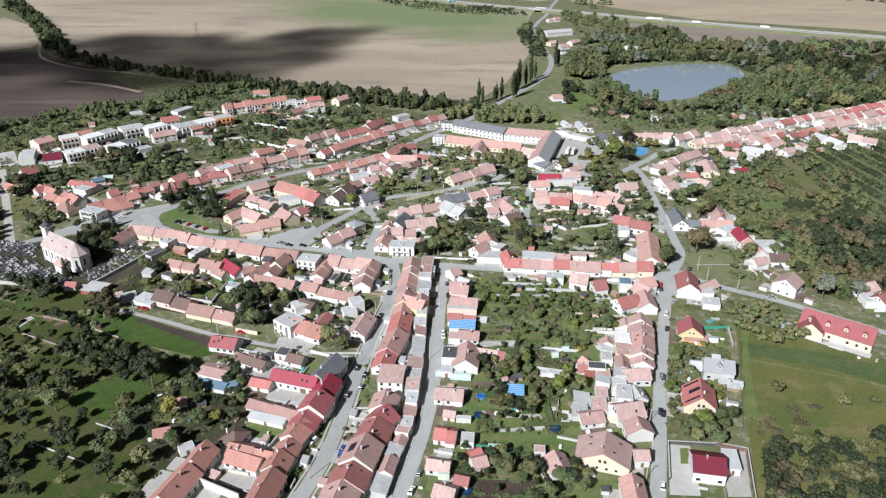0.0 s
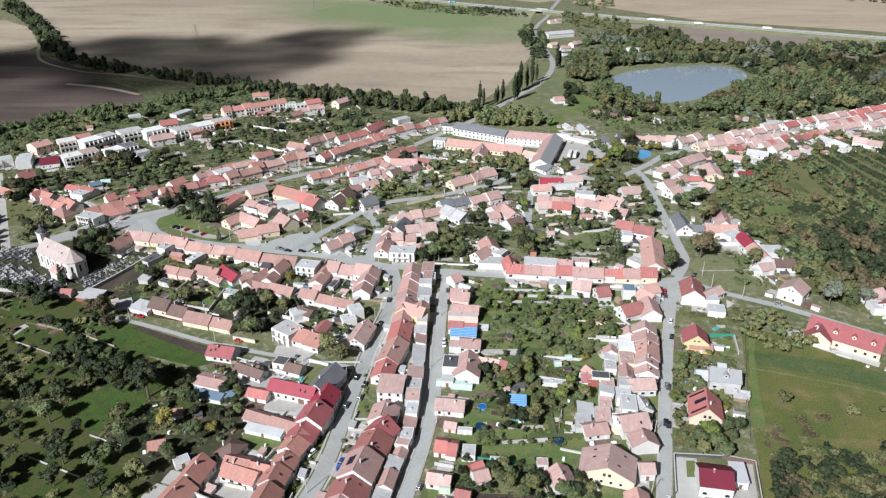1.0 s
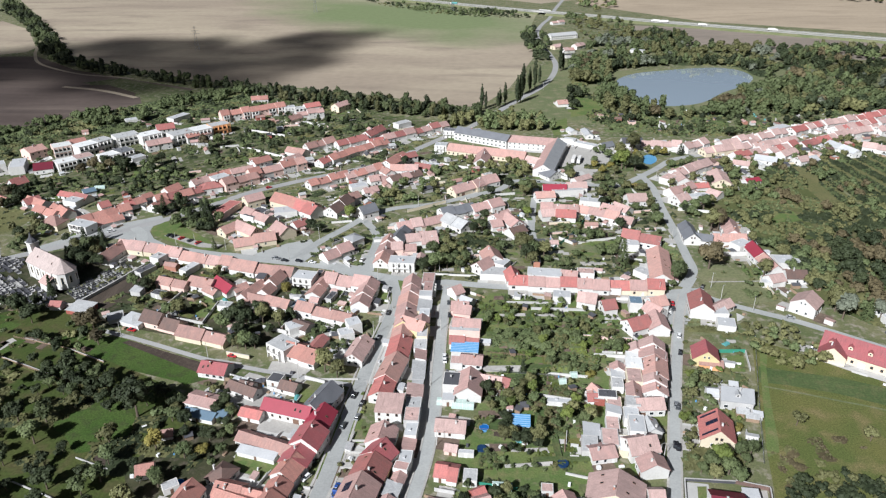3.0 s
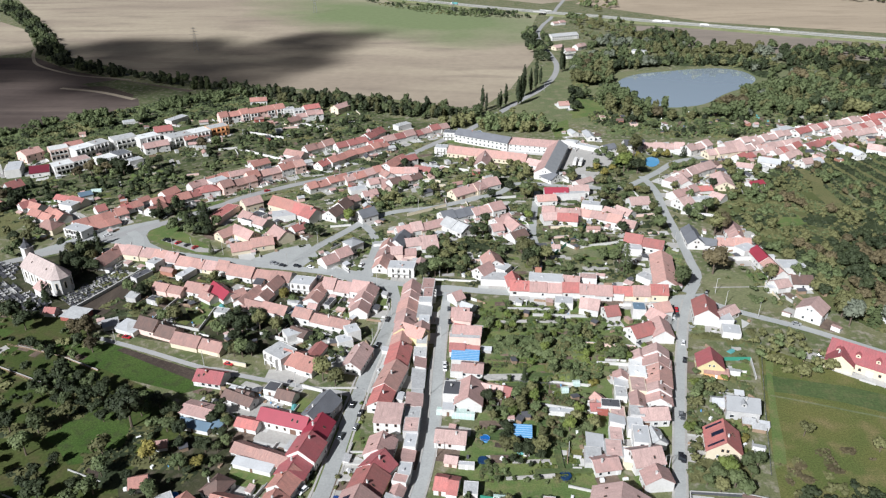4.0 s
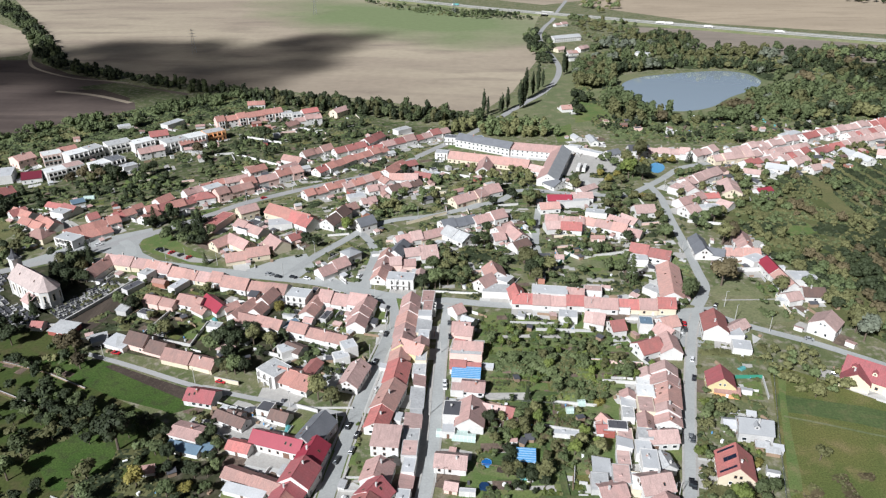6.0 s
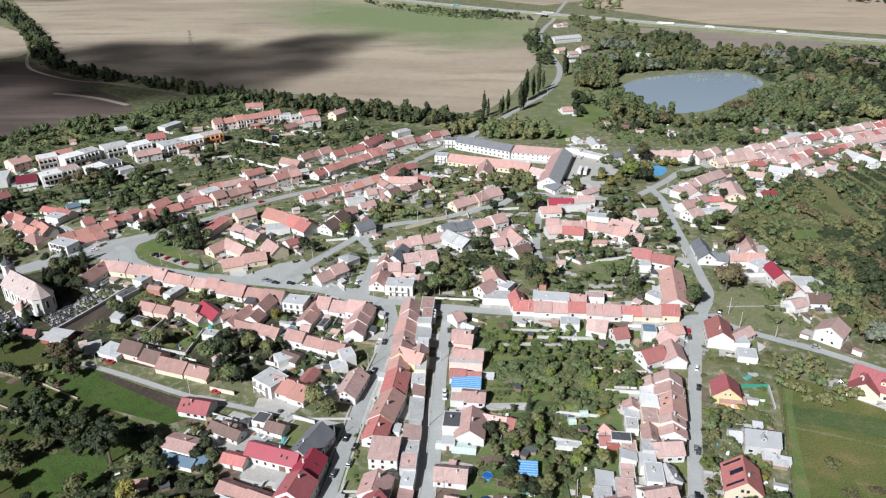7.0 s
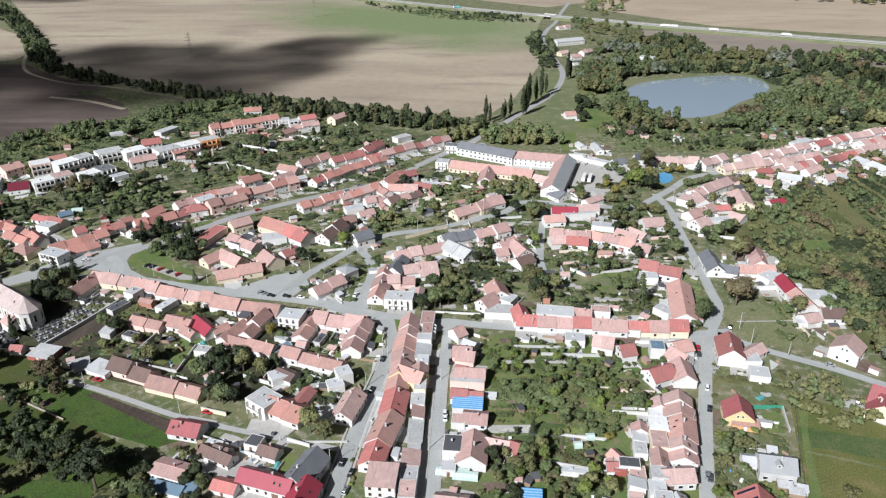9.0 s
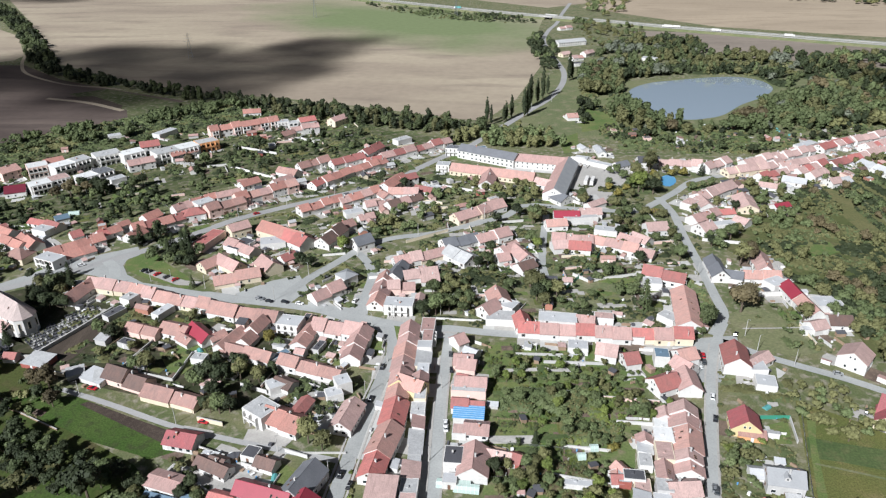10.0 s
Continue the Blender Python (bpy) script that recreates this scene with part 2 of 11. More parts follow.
STONE = surface("grave_granite", (0.36, 0.35, 0.34), 0.5, 0.35, 0.6, 3.0)
RUBBER = plain("tyre_rubber", (0.02, 0.02, 0.02), 0.9)
SOLAR = plain("solar_cells", (0.012, 0.016, 0.035), 0.4)
WOOD = surface("weathered_boards", (0.27, 0.19, 0.13), 0.9, 0.2, 0.5, 4.0)
GREEN_PAINT = plain("green_paint", (0.05, 0.25, 0.17), 0.6)
TARP = plain("teal_tarpaulin", (0.10, 0.30, 0.30), 0.6)

# ---------------------------------------------------------------- geometry helpers


class Geo:
    """Gathers faces for one mesh."""

    def __init__(self):
        self.v, self.f, self.m = [], [], []

    def poly(self, pts, mi=0):
        n = len(self.v)
        self.v += [tuple(p) for p in pts]
        self.f.append(tuple(range(n, n + len(pts))))
        self.m.append(mi)

    def hexa(self, p, mi=0):
        """Eight corners: four below, four above, both anticlockwise from above."""
        n = len(self.v)
        self.v += [tuple(q) for q in p]
        for q in ((3, 2, 1, 0), (4, 5, 6, 7), (0, 1, 5, 4), (1, 2, 6, 5), (2, 3, 7, 6), (3, 0, 4, 7)):
            self.f.append(tuple(n + i for i in q))
            self.m.append(mi)

    def box(self, x0, x1, y0, y1, z0, z1, mi=0, taper=0.0):
        t = taper
        self.hexa([(x0, y0, z0), (x1, y0, z0), (x1, y1, z0), (x0, y1, z0),
                   (x0 + t, y0 + t, z1), (x1 - t, y0 + t, z1), (x1 - t, y1 - t, z1), (x0 + t, y1 - t, z1)], mi)

    def prism(self, profile, x0, x1, mi=0):
        """A profile of (y, z), anticlockwise seen from +x, drawn out along x."""
        n, k = len(self.v), len(profile)
        self.v += [(x0, y, z) for y, z in profile] + [(x1, y, z) for y, z in profile]
        self.f += [tuple(n + i for i in reversed(range(k))), tuple(n + k + i for i in range(k))]
        self.f += [(n + i, n + (i + 1) % k, n + k + (i + 1) % k, n + k + i) for i in range(k)]
        self.m += [mi] * (k + 2)

    def tube(self, a, b, r0, r1, sides=6, mi=0, cap=True):
        a, b = Vector(a), Vector(b)
        d = (b - a).normalized()
        u = d.orthogonal().normalized()
        w = d.cross(u)
        n = len(self.v)
        for p, r in ((a, r0), (b, r1)):
            for i in range(sides):
                g = 2 * math.pi * i / sides
                self.v.append(tuple(p + u * (r * math.cos(g)) + w * (r * math.sin(g))))
        for i in range(sides):
            j = (i + 1) % sides
            self.f.append((n + i, n + j, n + sides + j, n + sides + i))
            self.m.append(mi)
        if cap:
            self.f.append(tuple(n + sides + i for i in range(sides)))
            self.m.append(mi)

    def mesh(self, name, *mats):
        me = bpy.data.meshes.new(name)
        me.from_pydata(self.v, [], self.f)
        for m in mats:
            me.materials.append(m)
        me.polygons.foreach_set("material_index", self.m)
        me.update()
        return me


def part(name, data, parent, label="", at=None):
    ob = new(name, data)
    ob.parent = parent
    if at is not None:
        ob.matrix_basis = at
    return tagged(ob, label)


def thing(name, at, label, category, group="", kind="", data=None):
    ob = new(name, data)
    ob.matrix_basis = at
    if data is None:
        ob.empty_display_size = 0.5
    return tagged(ob, label, category, group, kind)


def sheet(name, pts, z, mat, label, category="ground", kind="structure", thick=0.0):
    """A flat piece of ground with an outline of (x, y) corners."""
    g = Geo()
    area = sum(a[0] * b[1] - b[0] * a[1] for a, b in zip(pts, pts[1:] + pts[:1]))
    if area < 0:
        pts = pts[::-1]
    g.poly([(x, y, z) for x, y in pts])
    if thick:
        for a, b in zip(pts, pts[1:] + pts[:1]):
            g.poly([(a[0], a[1], z - thick), (b[0], b[1], z - thick), (b[0], b[1], z), (a[0], a[1], z)])
    return tagged(new(name, g.mesh(name, mat)), label, category, kind=kind)


def smooth_line(pts, step=6.0):
    """A rounded line through corners (Catmull-Rom)."""
    p = [Vector(q) for q in pts]
    p = [p[0] * 2 - p[1]] + p + [p[-1] * 2 - p[-2]]
    out = []
    for i in range(1, len(p) - 2):
        n = max(1, int((p[i + 1] - p[i]).length / step))
        for k in range(n):
            t = k / n
            out.append(0.5 * ((2 * p[i]) + (p[i + 1] - p[i - 1]) * t + (2 * p[i - 1] - 5 * p[i] + 4 * p[i + 1] - p[i + 2]) * t * t
                              + (3 * p[i] - p[i - 1] - 3 * p[i + 1] + p[i + 2]) * t ** 3))
    out.append(p[-2])
    return out


ROADS = []      # (points, half width), so that trees keep off


def strip(name, pts, width, z, mat, label, kind="structure", category="road", height=0.0, keep=True, shift=0.0):
    line = smooth_line(pts)
    if keep:
        ROADS.append((line, width / 2))
    g = Geo()
    left, right = [], []
    for i, p in enumerate(line):
        d = (line[min(i + 1, len(line) - 1)] - line[max(i - 1, 0)]).normalized()
        nrm = Vector((-d.y, d.x))
        left.append(p + nrm * (width / 2 + shift))
        right.append(p - nrm * (width / 2 - shift))
    for i in range(len(line) - 1):
        a, b, c, d = right[i], right[i + 1], left[i + 1], left[i]
        if height:
            g.hexa([(q.x, q.y, z) for q in (a, b, c, d)] + [(q.x, q.y, z + height) for q in (a, b, c, d)])
        else:
            g.poly([(q.x, q.y, z) for q in (a, b, c, d)])
    return tagged(new(name, g.mesh(name, mat)), label, category, kind=kind)

# ---------------------------------------------------------------- houses
HOMES = []      # the houses among them
FOOT = []       # (x, y, angle, half length, half depth) of all buildings, so that trees keep off


def ring(g, x0, x1, z0, z1, b, d):
    """A frame in one piece, proud of the wall by d."""
    n = len(g.v)
    for y in (0.0, -d):
        for k in (0, b):
            g.v += [(x0 + k, y, z0 + k), (x1 - k, y, z0 + k), (x1 - k, y, z1 - k), (x0 + k, y, z1 - k)]
    for i in range(4):
        j = (i + 1) % 4
        for q in ((8 + i, 8 + j, 12 + j, 12 + i), (i, j, 8 + j, 8 + i), (12 + i, 12 + j, 4 + j, 4 + i)):
            g.f.append(tuple(n + p for p in q))
            g.m.append(0)


def window_mesh(w, h, mat, bars):
    g = Geo()
    ring(g, -w / 2, w / 2, -h / 2, h / 2, 0.1, 0.1)
    return g.mesh("window", mat)


def pane_mesh(w, h):
    g = Geo()
    g.box(-w / 2 + 0.095, w / 2 - 0.095, -0.045, 0.0, -h / 2 + 0.095, h / 2 - 0.095)
    return g.mesh("pane", PANE)


WINDOWS = [(window_mesh(1.15, 1.4, FRAME_WHITE, 1), pane_mesh(1.15, 1.4)), (window_mesh(1.7, 1.4, FRAME_WHITE, 2), pane_mesh(1.7, 1.4)),
           (window_mesh(1.0, 1.3, FRAME_BROWN, 1), pane_mesh(1.0, 1.3)), (window_mesh(0.8, 0.9, FRAME_BROWN, 0), pane_mesh(0.8, 0.9))]


def door_mesh(w, h, mat):
    g = Geo()
    ring(g, -w / 2, w / 2, 0.0, h, 0.12, 0.09)
    n = len(g.v) - 16
    g.f.append(tuple(n + q for q in (4, 5, 6, 7)))
    g.m.append(0)
    g.v[n + 4:n + 8] = [(x, -0.05, z) for x, _, z in g.v[n + 4:n + 8]]
    return g.mesh("door", mat)


DOORS = [door_mesh(1.0, 2.05, DOOR_BROWN), door_mesh(1.0, 2.05, FRAME_WHITE), door_mesh(2.6, 2.3, DOOR_BROWN), door_mesh(2.6, 2.3, FRAME_WHITE)]


def chimney_mesh(h, mat):
    g = Geo()
    g.box(-0.3, 0.3, -0.3, 0.3, -1.0, h, 0)
    g.box(-0.38, 0.38, -0.38, 0.38, h, h + 0.12, 1)
    g.box(-0.16, 0.16, -0.16, 0.16, h + 0.12, h + 0.35, 1, 0.03)
    return g.mesh("chimney", mat, CONCRETE)


CHIMNEYS = [chimney_mesh(1.1, WALL["b"]), chimney_mesh(0.9, WALL["w"]), chimney_mesh(1.3, WALL["g"])]


def skylight_mesh():
    g = Geo()
    for x0, x1, y0, y1 in ((-0.4, 0.4, -0.6, -0.52), (-0.4, 0.4, 0.52, 0.6), (-0.4, -0.32, -0.52, 0.52), (0.32, 0.4, -0.52, 0.52)):
        g.box(x0, x1, y0, y1, 0, 0.1, 0)
    g.box(-0.32, 0.32, -0.52, 0.52, 0, 0.05, 1)
    return g.mesh("skylight", FRAME_BROWN, PANE)


SKYLIGHT = skylight_mesh()


def solar_mesh(cols, rows):
    g = Geo()
    for i in range(cols):
        for j in range(rows):
            x, y = (i - cols / 2) * 1.05, (j - rows / 2) * 1.65
            g.box(x, x + 1.0, y, y + 1.6, 0.06, 0.1, 0)
    g.box(-cols / 2 * 1.05, cols / 2 * 1.05, -0.05, 0.05, 0.0, 0.06, 1)
    return g.mesh("solar_panel", SOLAR, METAL)


ROOF_WORD = {"t": "terracotta tiled", "a": "darker terracotta", "h": "bright terracotta", "o": "orange tiled", "p": "faded pink tiled", "r": "bright red tiled", "d": "dark red tiled", "c": "crimson sheet", "q": "rose-red tiled",
             "b": "brown tiled", "g": "grey slate", "m": "pale metal", "l": "whitish", "f": "bleached pink tiled", "k": "dark felt", "u": "bright blue sheet", "e": "grey-blue sheet", "s": "light grey slate", "v": "deep crimson sheet", "x": "worn concrete"}
WALL_WORD = {"w": "white plaster", "c": "cream plaster", "y": "yellow plaster", "p": "pink plaster", "o": "orange plaster", "g": "grey plaster",
             "n": "pale green plaster", "b": "bare brick", "r": "rust-red board"}


def wall_windows(ob, rng, L, y, turn, storeys, eave, skip_doors, near, far):
    """Windows (and a door) along one wall of length L that stands y from the middle, facing turn degrees."""
    base = pose(0, 0, 0, 0, 0, turn)
    n = max(1, int(L / (3.1 if near else 3.6)))
    kind = rng.choice((0, 0, 1, 2))
    door_at = rng.randrange(n) if not skip_doors else -1
    top = min(eave, 3.0 * storeys + 0.4)
    for s in range(storeys):
        z = top / storeys * s + min(1.75, top / storeys * 0.58)
        for i in range(n):
            x = (i + 0.5) * L / n - L / 2
            if s == 0 and i == door_at:
                (part if near else far_door)("door", rng.choice(DOORS[:2]) if L / n < 3.4 else rng.choice(DOORS), ob, at=base @ pose(x, -y, 0.02))
            elif near:
                fm, pm = WINDOWS[kind]
                w = part("window", fm, ob, at=base @ pose(x, -y, z))
                part("pane", pm, w)
            else:
                far_window(far, base, x, -y, z, 1.7 if kind == 1 else 1.15, 1.4)


def far_door(name, data, ob, at=None):
    return part(name, data, ob, at=at) if ob.name.startswith(("house", "school")) and len(FOOT) % 5 == 0 else None


def far_window(g, base, x, y, z, w, h):
    for q, d, mi in ((0.0, 0.07, 0), (0.1, 0.09, 1)):
        p = [base @ Vector(c) for c in ((x - w / 2 + q, y - d, z - h / 2 + q), (x + w / 2 - q, y - d, z - h / 2 + q), (x + w / 2 - q, y, z - h / 2 + q), (x - w / 2 + q, y, z - h / 2 + q),
                                        (x - w / 2 + q, y - d, z + h / 2 - q), (x + w / 2 - q, y - d, z + h / 2 - q), (x + w / 2 - q, y, z + h / 2 - q), (x - w / 2 + q, y, z + h / 2 - q))]
        g.hexa(p, mi)


def house(x, y, turn, L, W, eave, ridge, roof="t", wall="w", shape="gable", seed=0, ends=(0.3, 0.3), chimney=1, detail=1, name="house",
          group="", solar=0, sky=0, roof_back=None, dormers=0):
    """A building whose ridge runs along its own x axis, with its middle at (x, y) and turned by so many degrees."""
    rng = random.Random(seed * 7919 + int(abs(x) * 13) + int(abs(y) * 7))
    small = L * W < 45 or ridge < 4.2
    word = "shed" if small and name == "house" else "outbuilding" if name == "house" and (shape == "mono" or shape == "flat" and ridge < 5.6 or ridge < 6.3) else name
    storeys = 2 if eave > 5.2 else 1
    label = f"{'two-storey' if storeys == 2 else 'low'} {WALL_WORD[wall]} {word.replace('_', ' ')} with a {ROOF_WORD[roof]} {'flat' if shape == 'flat' else 'pitched' if shape != 'hip' else 'hipped'} roof"
    ob = thing(word, pose(x, y, 0, 0, 0, turn), label, word.replace("_", " ") if word != "shed" else "shed", group)
    FOOT.append((x, y, radians(turn), L / 2, W / 2))
    HOMES.append(FOOT[-1])
    h, w = L / 2, W / 2
    g, r = Geo(), Geo()
    o, th = 0.4, 0.2
    s = (ridge - eave) / w
    if shape == "gable":
        g.prism([(-w, 0), (w, 0), (w, eave), (0, ridge - 0.05), (-w, eave)], -h, h)
        for sg, mi in ((-1, 0), (1, 1 if roof_back else 0)):
            prof = [(sg * (w + o), eave - s * o), (sg * (w + o), eave - s * o + th), (0, ridge + th), (0, ridge)]
            r.prism(prof if sg < 0 else prof[::-1], -h - ends[0], h + ends[1], mi)
    elif shape == "hip":
        g.prism([(-w, 0), (w, 0), (w, eave), (-w, eave)], -h, h)
        k = max(0.3, h - w * 0.95)
        e = [(-h - o, -w - o), (h + o, -w - o), (h + o, w + o), (-h - o, w + o)]
        low, top = [(a, b, eave - 0.1) for a, b in e], [(a, b, eave + 0.1) for a, b in e]
        r.poly(low[::-1])
        for i in range(4):
            r.poly([low[i], low[(i + 1) % 4], top[(i + 1) % 4], top[i]])
        a, b = (-k, 0, ridge), (k, 0, ridge)
        r.poly([top[0], top[1], b, a])
        r.poly([top[1], top[2], b])
        r.poly([top[2], top[3], a, b])
        r.poly([top[3], top[0], a])
    elif shape == "flat":
        g.box(-h, h, -w, w, 0, ridge)
        for x0, x1, y0, y1 in ((-h, h, -w, -w + 0.25), (-h, h, w - 0.25, w), (-h, -h + 0.25, -w + 0.25, w - 0.25), (h - 0.25, h, -w + 0.25, w - 0.25)):
            g.box(x0, x1, y0, y1, ridge, ridge + 0.16)
        r.box(-h + 0.255, h - 0.255, -w + 0.255, w - 0.255, ridge + 0.004, ridge + 0.1)
        if L > 6:
            r.box(-h * 0.3, -h * 0.3 + 1.0, 0, 1.0, ridge + 0.1, ridge + 0.6)
    elif shape == "mono":      # the low edge on the -y side
        g.prism([(-w, 0), (w, 0), (w, ridge - 0.02), (-w, eave - 0.02)], -h, h)
        s2 = (ridge - eave) / W
        r.prism([(-w - o, eave - s2 * o), (w + o, ridge + s2 * o), (w + o, ridge + s2 * o + 0.14), (-w - o, eave - s2 * o + 0.14)], -h - 0.25, h + 0.25)
    part("wall", g.mesh("wall", WALL[wall]), ob)
    mats = [ROOF[roof]] + ([ROOF[roof_back]] if roof_back else [])
    roof_ob = part("roof", r.mesh("roof", *mats), ob)
    if shape in ("gable", "hip") and not small:
        c = Geo()
        k = h if shape == "gable" else max(0.3, h - w * 0.95)
        c.tube((-k, 0, ridge + th - 0.05 if shape == "gable" else ridge - 0.02), (k, 0, ridge + th - 0.05 if shape == "gable" else ridge - 0.02), 0.14, 0.14, 5)
        if detail > 1:
            part("ridge_cap", c.mesh("ridge_cap", ROOF[roof]), roof_ob)
    if shape == "gable" and detail > 1 and not small and L > 16:
        for sg in (-1, 1):
            c = Geo()
            c.tube((-h, sg * (w + o + 0.06), eave - s * o + 0.06), (h, sg * (w + o + 0.06), eave - s * o + 0.06), 0.08, 0.08, 5)
            part("gutter", c.mesh("gutter", METAL), roof_ob)
    if not small and chimney and shape != "mono" and (detail > 1 or seed % 5 < 2):
        for i in range(chimney):
            cx = rng.uniform(-h * 0.7, h * 0.7)
            cy = rng.choice((-1, 1)) * rng.uniform(0.5, 1.2)
            cz = ridge - abs(cy) * s if shape == "gable" else ridge - 0.5
            part("chimney", rng.choice(CHIMNEYS), ob, at=pose(cx, cy, cz + 0.3))
    if shape == "gable" and not small and detail:
        pitch = math.degrees(math.atan(s))
        for i in range(sky if sky else rng.choice((0, 0, 0, 1, 2) if detail > 1 else (0,))):
            cx, d = rng.uniform(-h * 0.75, h * 0.75), rng.uniform(0.35, 0.6)
            side = rng.choice((-1, 1))
            part("skylight", SKYLIGHT, roof_ob, at=pose(cx, side * w * d, ridge - s * w * d + th * 1.1, -side * pitch))
        if solar == -3:      # a line of panels down the slope at each end and a block between
            for c, k, dx, d in ((1, 4, h * 0.78, 0.52), (2, 3, 0.2, 0.38), (1, 4, -h * 0.74, 0.52)):
                part("solar_panel", solar_mesh(c, k), roof_ob, "dark blue solar panels", at=pose(dx, w * d, ridge - s * w * d + th * 1.2, -pitch))
        elif solar:
            c, k = (4, 2) if abs(solar) == 1 else (8, 3)
            side = -1 if solar > 0 else 1
            part("solar_panel", solar_mesh(c, k), roof_ob, "dark blue solar panels", at=pose(0, side * w * 0.5, ridge - s * w * 0.5 + th * 1.2, -side * pitch))
    for i in range(dormers):
        c, q = Geo(), Geo()
        dx, dd = (i + 0.5) * L / dormers - h, w * 0.62
        dz = ridge - s * dd
        c.prism([(-0.9, -0.6), (0.9, -0.6), (0.9, 1.1), (0, 1.75), (-0.9, 1.1)], -0.5, 2.2)
        for sg in (-1, 1):
            pr = [(sg * 1.15, 0.93), (sg * 1.15, 1.07), (0, 1.9), (0, 1.76)]
            q.prism(pr if sg < 0 else pr[::-1], -0.75, 2.4)
        d = part("dormer", c.mesh("dormer", WALL[wall]), roof_ob, at=pose(dx, -dd, dz, 0, 0, 90))
        part("dormer_roof", q.mesh("dormer_roof", ROOF[roof]), d)
        fm, pm = WINDOWS[3]
        part("window", pm, d, at=pose(-0.47, 0, 0.55, 0, 0, 270))
    near = detail > 1
    if small:
        if W * L > 8 and (near or seed % 2):
            part("door", DOORS[seed % 2], ob, at=pose(0, -w, 0.02))
        return ob
    far = Geo()
    wall_windows(ob, rng, L, w, 0, storeys, eave, False, near, far)
    wall_windows(ob, rng, L, w, 180, storeys, eave, True, near, far)
    for sg, tn in ((-1, 270), (1, 90)):
        if ends[0 if sg < 0 else 1] >= 0.29 and rng.random() < 0.6:
            wall_windows(ob, rng, W * 0.7, h, tn, 1 if rng.random() < 0.6 else storeys, eave, True, near, far)
            if shape == "gable" and ridge - eave > 2.8:
                for q in (-0.9, 0.9):
                    if near:
                        fm, pm = WINDOWS[3 if ridge - eave < 3.4 else 2]
                        part("pane", pm, part("window", fm, ob, at=pose(0, 0, 0, 0, 0, tn) @ pose(q, -h, eave + 1.1)))
                    else:
                        far_window(far, pose(0, 0, 0, 0, 0, tn), q, -h, eave + 1.1, 0.9, 1.1)
    if storeys == 2 and L > 7 and (shape == "flat" or eave > 6.5):
        c = Geo()      # loggias between white fins under a slab
        k = h * rng.uniform(0.55, 0.9)
        off = rng.uniform(-1, 1) * (h - k) * 0.8
        zb, bays = eave * 0.5, max(2, round(2 * k / 3.4))
        c.prism([(-w + 0.02, zb - 0.18), (-w + 0.02, zb), (-w - 1.4, zb), (-w - 1.4, zb + 0.8), (-w - 1.5, zb + 0.8), (-w - 1.5, zb - 0.18)], off - k, off + k)
        mat = WALL["w"] if seed % 3 else WALL[wall]
        slab, f = part("balcony", c.mesh("balcony", mat), ob), Geo()
        f.box(-0.14, 0.14, -w - 1.38, -w, 0.0, eave - 0.35)
        fin = f.mesh("fin", mat)
        for q in range(bays + 1):
            part("fin", fin, slab, at=pose(off - k + 2 * k * q / bays, 0, 0))
        for q in range(bays):
            for zc in (1.35, zb + 1.35):
                far_window(far, pose(0, 0, 0), off - k + 2 * k * (q + 0.5) / bays, -w - 0.03, zc, 2.2, 2.0)
    if far.v and (word != "outbuilding" or seed % 4 == 1):
        tagged(part("glazing", far.mesh("glazing", FRAME_WHITE if seed % 3 else FRAME_BROWN, PANE), ob), kind="stuff")
    return ob


def row(a, b, n, W, ridge, eave, roofs="t", walls="w", seed=1, jit=0.85, detail=1, group=""):
    """Houses wall to wall along a ridge line from a to b."""
    rng = random.Random(seed)
    a, b = Vector(a), Vector(b)
    d = b - a
    turn = math.degrees(math.atan2(d.y, d.x))
    if turn > 91 or turn <= -89:
        a, b, turn, roofs, walls = b, a, turn - 180 if turn > 0 else turn + 180, roofs[::-1], walls[::-1]
        d = b - a
    cuts = [0.0]
    for i in range(n):
        cuts.append(cuts[-1] + rng.uniform(0.8, 1.2))
    cuts = [c / cuts[-1] for c in cuts]
    side = Vector((-d.y, d.x)).normalized()
    for i in range(n):
        m = a + d * ((cuts[i] + cuts[i + 1]) / 2)
        m = m + side * (rng.uniform(-0.6, 0.6) * jit if n > 1 else 0)
        j = rng.uniform(-1.3, 1.3) * jit if n > 1 else 0
        house(m.x, m.y, turn, d.length * (cuts[i + 1] - cuts[i]) - 0.02, W + (rng.uniform(-1, 1) * jit if n > 1 else 0), eave + j * 0.7, ridge + j,
              roofs[i % len(roofs)], walls[i % len(walls)], "gable", seed * 31 + i,
              (0.3 if i == 0 else 0.05, 0.3 if i == n - 1 else 0.05), 1 if ridge > 5 else 0, detail, group=group)


